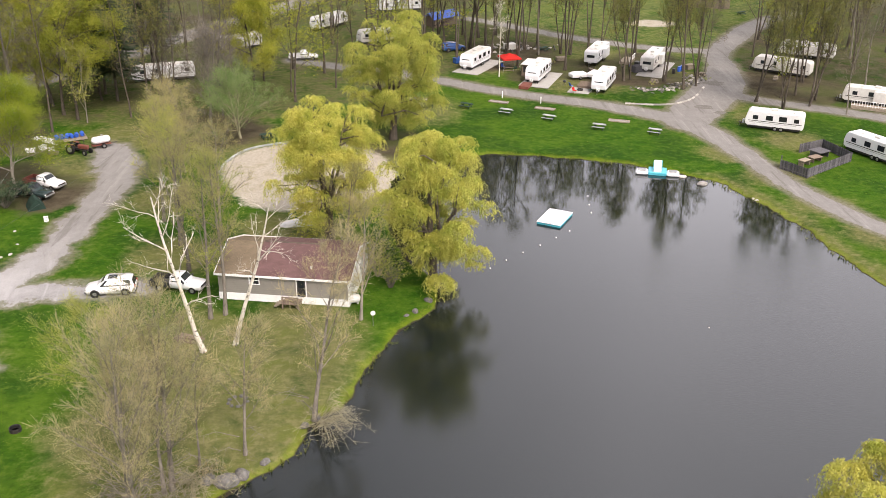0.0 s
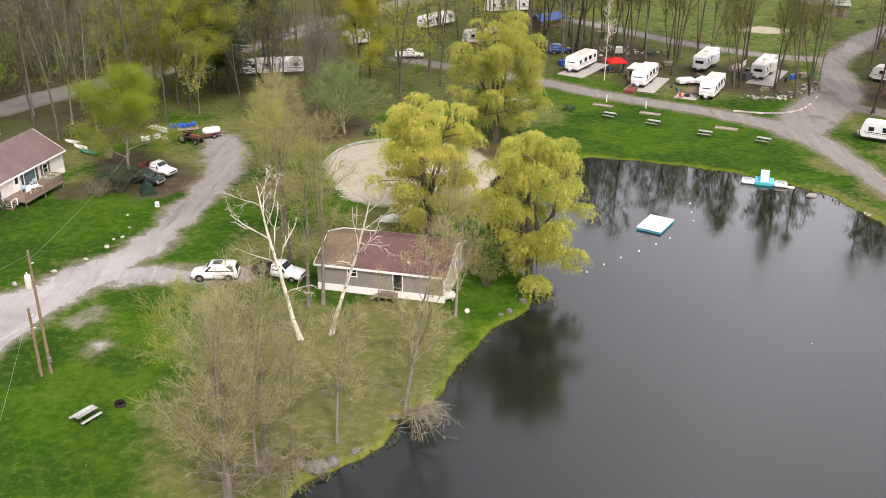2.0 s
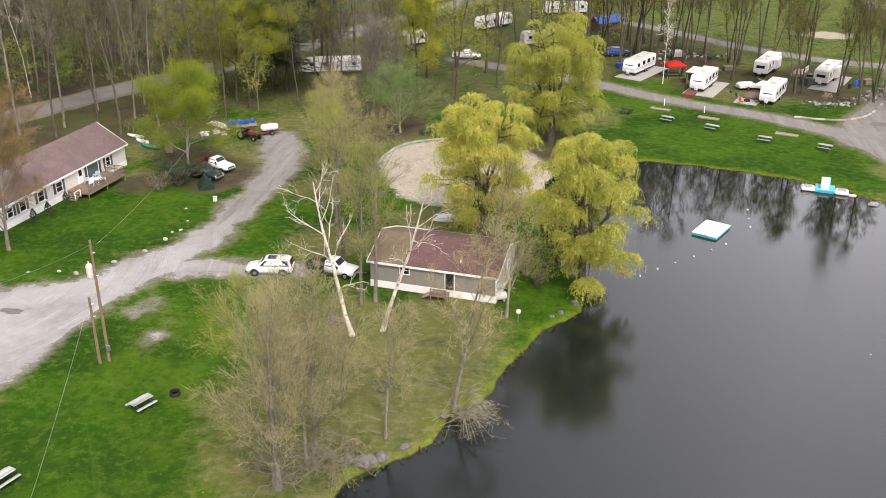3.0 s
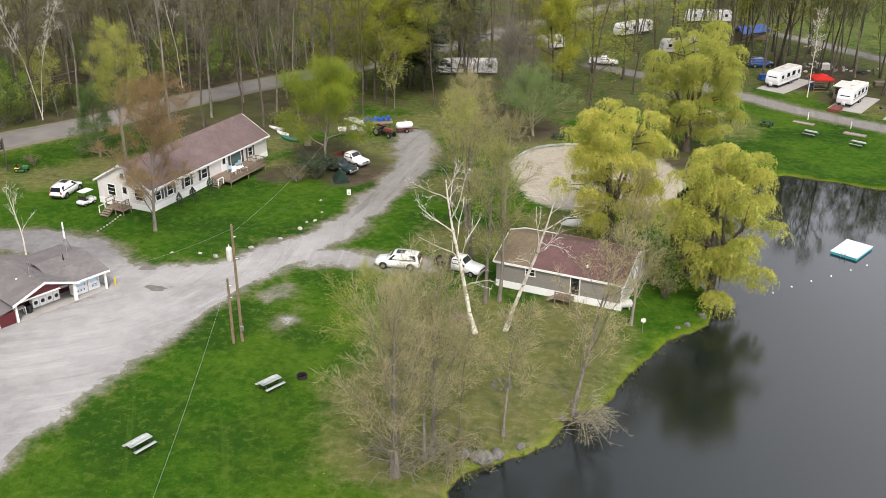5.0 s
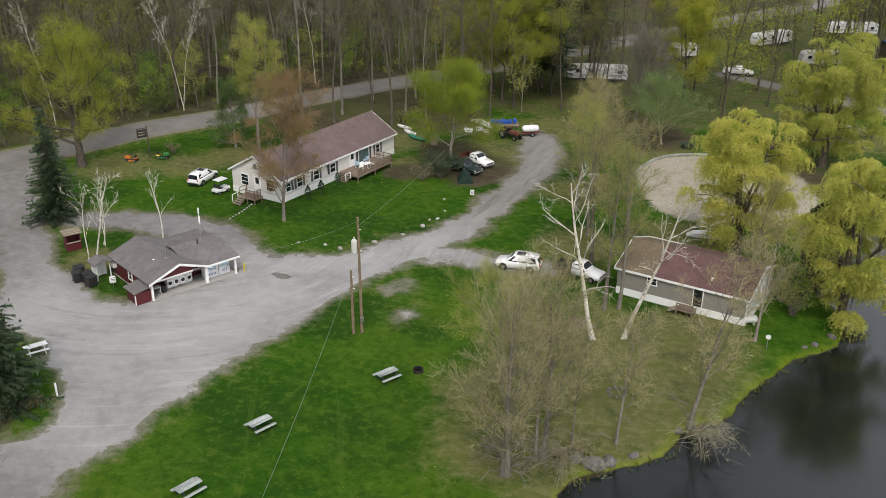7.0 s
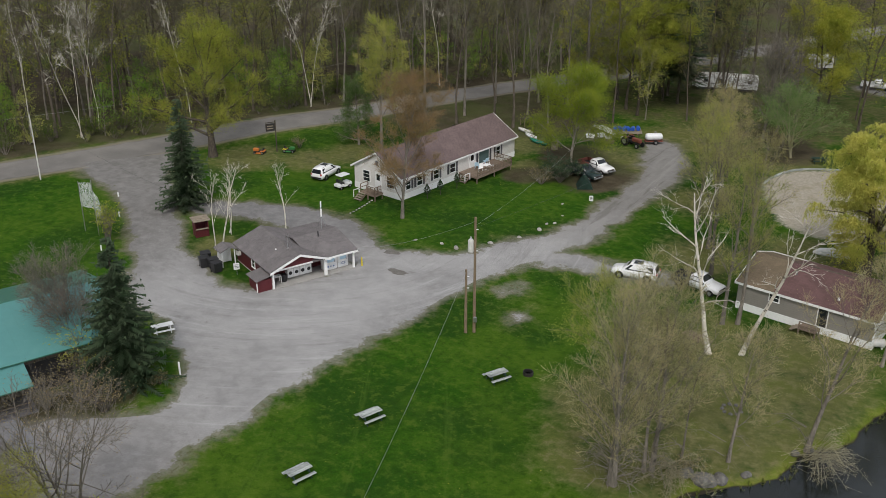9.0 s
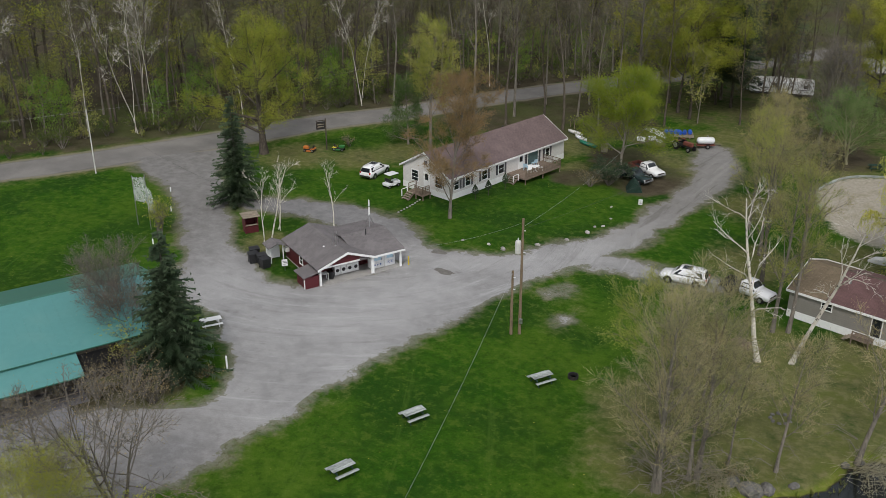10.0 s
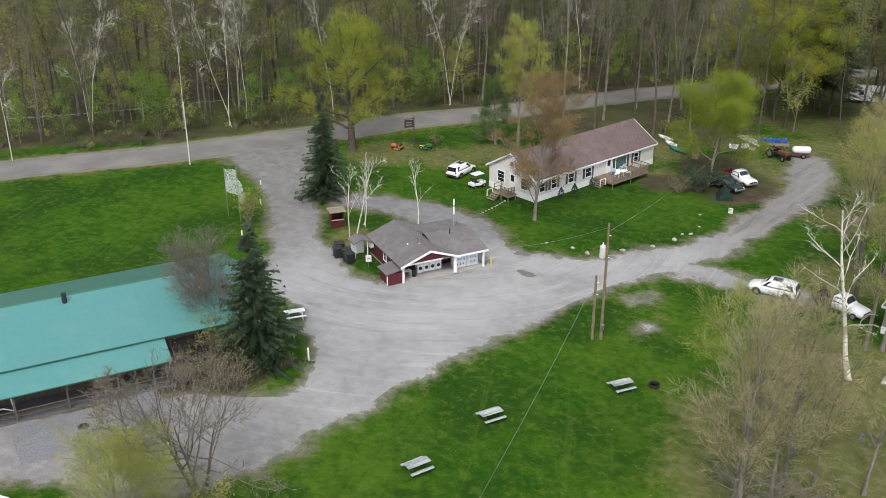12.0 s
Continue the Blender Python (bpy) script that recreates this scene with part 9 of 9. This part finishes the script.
for k in range(60):
    single("rubble_stone", Geo().stone((0, 0, 0), rs.uniform(.15, .5), rs.uniform(.15, .45), rs.uniform(.1, .35), rs), rs.choice((STONE, ROCK)), spot(14.0 + rs.gauss(0, 3.2), 189 + rs.gauss(0, 1.8), rs.uniform(0, 180)), "field stone in a low rubble bank", "stone", "rubble bank")
# damp blots on the gravel fork
for x, y, w, d in ((-53.6, 71.6, 1.5, 0.7), (-57.2, 75.4, 1.1, 0.8), (46.6, 162.3, 2.0, 1.6), (41.4, 148.0, 1.9, 1.5), (43.1, 145.0, 1.2, .9)):
    g = Geo()
    ring = [(math.cos(i * .45) * w * rs.uniform(.6, 1.1), math.sin(i * .45) * d * rs.uniform(.6, 1.1)) for i in range(14)]
    g.prism(ring, 0.0, 0.006)
    single("damp_patch", g, DAMP, pose(x, y, 0.012), "dark damp patch on the gravel", "patch", "damp patches")

beach_edge = spline([(-29.2, 117.5, 0), (-28.8, 122, 0), (-27, 126.6, 0), (-22.5, 129.4, 0), (-17, 130.6, 0)], False, 5)
for k in range(len(beach_edge) - 1):
    a, b = beach_edge[k][:2], beach_edge[k + 1][:2]
    single("edging_timber", Geo().box(0, 0, -.04, float(np.hypot(*(b - a))) + .05, .22, .3, bev=.03), WOOD_PALE, spot(*((a + b) / 2), math.degrees(math.atan2(b[1] - a[1], b[0] - a[0]))), "bleached timber edging of the sandy beach", "edging", "beach edging")


# ---------------------------------------------------------------- utility poles and wires
def utility_pole(m, h, label, transformer=False):
    t = thing("utility_pole", m, label, "utility pole", "poles")
    part("pole", Geo().tube([(0, 0, -.2), (0, 0, h * .5), (0, 0, h)], [.15, .125, .10], 10, True), WOOD_POLE, t)
    for z in (h * .72, h * .9):
        part("insulator", Geo().rod((0.12, 0, z), (0.3, 0, z + .05), .045, 8), GEL, t)
    if transformer:
        part("transformer", Geo().tube([(-.38, -.1, h - 3.4), (-.38, -.1, h - 3.3), (-.38, -.1, h - 2.3), (-.38, -.1, h - 2.15)], [.22, .27, .27, .2], 14, True), GEL_OLD, t, "pale grey transformer can")
        part("bushing", Geo().rod((-.38, -.1, h - 2.15), (-.38, -.1, h - 1.9), .05, 8), GEL, t)
        part("meter_box", Geo().box(.2, -.18, 1.2, .3, .2, .5, bev=.03), STEEL, t)
        part("lamp_arm", Geo().rod((.1, 0, h - 3.0), (.5, -.1, h - 2.9), .03, 6), STEEL, t)
    return t


utility_pole(spot(-40.3, 64.7), 11.4, "tall brown utility pole with a grey transformer", True)
utility_pole(spot(-40.9, 64.2), 6.4, "short dark utility pole stub beside the tall one")
t2 = thing("lamp_post", spot(-109.6, 69.5), "slim pale pole beside the public road", "pole", "poles")
part("pole", Geo().tube([(0, 0, -.2), (0, 0, 8.8)], [.09, .065], 8, True), GEL_OLD, t2)
part("cap", Geo().disc((0, 0, 8.8), .1, 8, .04), STEEL, t2)


def wire(a, b, sag, label):
    a, b = Vector(a), Vector(b)
    pts = [a.lerp(b, k / 16) - Vector((0, 0, sag * (1 - (k / 8 - 1) ** 2))) for k in range(17)]
    single("overhead_wire", Geo().tube(pts, [.009] * 17, 4), BLACK if sag > 1.2 else STEEL, pose(0, 0, 0), label, "wire", "overhead wires")


wire((-40.3, 64.7, 10.6), (-51.0, 118.0, 7.0), 1.1, "thin overhead wire above the lawn")
wire((-40.3, 64.7, 11.0), (-57.9, 70.0, 2.2), 0.5, "thin service wire to the laundry building")
wire((-40.9, 64.2, 6.2), (-26.0, 24.0, 6.5), .8, "thin wire above the near lawn")
wire((-109.6, 69.5, 8.6), (-69.0, 68.0, 3.4), 1.4, "thin wire from the roadside pole")
wire((-109.6, 69.5, 8.6), (-140.0, 30.0, 9.0), 1.0, "thin wire along the public road")
wire((-109.6, 69.5, 8.6), (-92.0, 126.0, 9.0), 1.0, "thin wire along the public road")
wire((-40.3, 64.7, 10.4), (-30.0, 180.0, 8.0), 2.0, "thin overhead wire through the trees")


# ---------------------------------------------------------------- far things
def tan_shed():
    t = thing("tan_shed", spot(62.0, 232.0, -8), "low tan shed at the far lawn", "building")
    part("wall", Geo().box(0, 0, 0, 11, 5, 2.6), WOOD, t)
    part("roof", Geo().slab([(-2.9, 2.5), (2.9, 3.3), (2.9, 3.42), (-2.9, 2.62)], "x", -5.8, 5.8), WOOD_PALE, t)
    part("door", Geo().box(3.6, -2.54, .05, 1.4, .06, 2.0), BARK_DARK, t)


tan_shed()
flat_pad("asphalt_patch", -62.6, 27.2, 72, 11.4, 5.4, PATCH, "worn tarmac patch before the barn", .03)
single("manhole_ring", Geo().disc((0, 0, 0), .45, 16, .06), IRON, spot(-63.0, 26.6), "dark iron cover in the tarmac", "cover")


def blue_float():
    t = thing("pool_slide", spot(-58.6, 17.2, 20), "blue and white plastic slide at the yard's edge", "slide")
    part("bed", Geo().box(0, 0, .6, 2.4, 1.2, .1, bev=.03), AQUA, t)
    part("side", Geo().box(0, .6, .6, 2.4, .1, .4, bev=.03).box(0, -.6, .6, 2.4, .1, .4, bev=.03), GEL, t)
    part("leg", Geo().box(-1, 0, 0, .1, 1.0, .6).box(1, 0, 0, .1, 1.0, .6), GEL, t)


blue_float()


# ---------------------------------------------------------------- camp clutter
def camp_chair(x, y, a, material):
    t = thing("camp_chair", spot(x, y, a), "folding camp chair beside a trailer", "chair", "camp chairs")
    part("seat", Geo().box(0, 0, .4, .55, .5, .05, bev=.02), material, t)
    part("backrest", Geo().box(0, .27, .42, .55, .05, .55, bev=.02, tilt=(-.25, "X")), material, t)
    for s in (-1, 1):
        part("leg", Geo().rod((s * .25, -.22, 0), (s * .25, .22, .42), .02, 5).rod((s * .25, .22, 0), (s * .25, -.22, .42), .02, 5), STEEL, t)


for x, y, a, mat_k in ((21.6, 159.2, 120, BLUE), (24.4, 156.4, 300, WOOD_GREEN), (21.8, 156.0, 40, RED), (12.8, 170.4, 200, WOOD_GREEN), (10.8, 172.2, 30, BLUE), (34.0, 172.2, 80, BLUE), (18.4, 172.6, 10, RED)):
    camp_chair(x, y, a, mat_k)


def woodpile(x, y, a, n=7):
    t = thing("woodpile", spot(x, y, a), "low stack of split firewood", "firewood", "woodpiles")
    for row in range(3):
        for k in range(n - row):
            part("log", Geo().rod((-.3, (k - n / 2 + row / 2) * .24, .12 + .2 * row), (.32, (k - n / 2 + row / 2) * .24 + rs.uniform(-.03, .03), .12 + .2 * row), .115, 7), WOOD if (k + row) % 2 else BARK, t)


for x, y, a in ((26.4, 170.2, 20), (10.6, 180.6, 60), (36.2, 162.8, 70), (45.6, 167.4, 40), (58.0, 165.0, -30), (70.4, 153.6, -20)):
    woodpile(x, y, a)


def kettle_grill(x, y):
    t = thing("kettle_grill", spot(x, y), "black kettle grill on thin legs", "grill", "grills")
    part("bowl", Geo().tube([(0, 0, .55), (0, 0, .65), (0, 0, .8), (0, 0, .95), (0, 0, 1.02)], [.1, .24, .28, .2, .04], 14, True), BLACK, t)
    for k in range(3):
        part("leg", Geo().rod((.12 * math.cos(k * 2.1), .12 * math.sin(k * 2.1), .6), (.3 * math.cos(k * 2.1), .3 * math.sin(k * 2.1), 0), .015, 5), STEEL, t)


for x, y in ((20.6, 160.6), (32.4, 170.6), (13.6, 173.6)):
    kettle_grill(x, y)
for x, y, a, w, d, h, mat_b, txt in ((44.6, 172.2, 30, 1.6, 1.0, .9, WOOD, "weathered timber crate beside a trailer"), (35.6, 174.6, 60, 1.2, .8, .8, BLACK, "black storage tub beside a trailer"),
                                     (2.6, 176.4, 40, 1.5, 1.0, 1.0, CAR_BLUE, "blue covered cargo box beside a trailer"), (13.0, 187.6, 20, 2.2, 1.4, 1.1, GEL_OLD, "pale covered cargo box in the camp"),
                                     (22.0, 178.4, 10, 1.8, 1.2, .7, WOOD, "low timber crate in the camp"), (62.0, 173.4, -30, 1.5, 1.0, 1.0, GEL_OLD, "pale storage tub behind a trailer")):
    single("storage_crate", Geo().box(0, 0, 0, w, d, h * .85, bev=.04).box(0, 0, h * .86, w + .08, d + .08, h * .14, bev=.03), mat_b, spot(x, y, a), txt, "storage box", "camp storage")
for k in range(5):
    ob = copy_thing(first[("bush", 1)], spot((27.5, 20.0, 45.5, 35.5, 3.2)[k], (168.8, 175.5, 163.8, 160.6, 181.0)[k], 50 * k))
    tagged(ob, group="undergrowth")
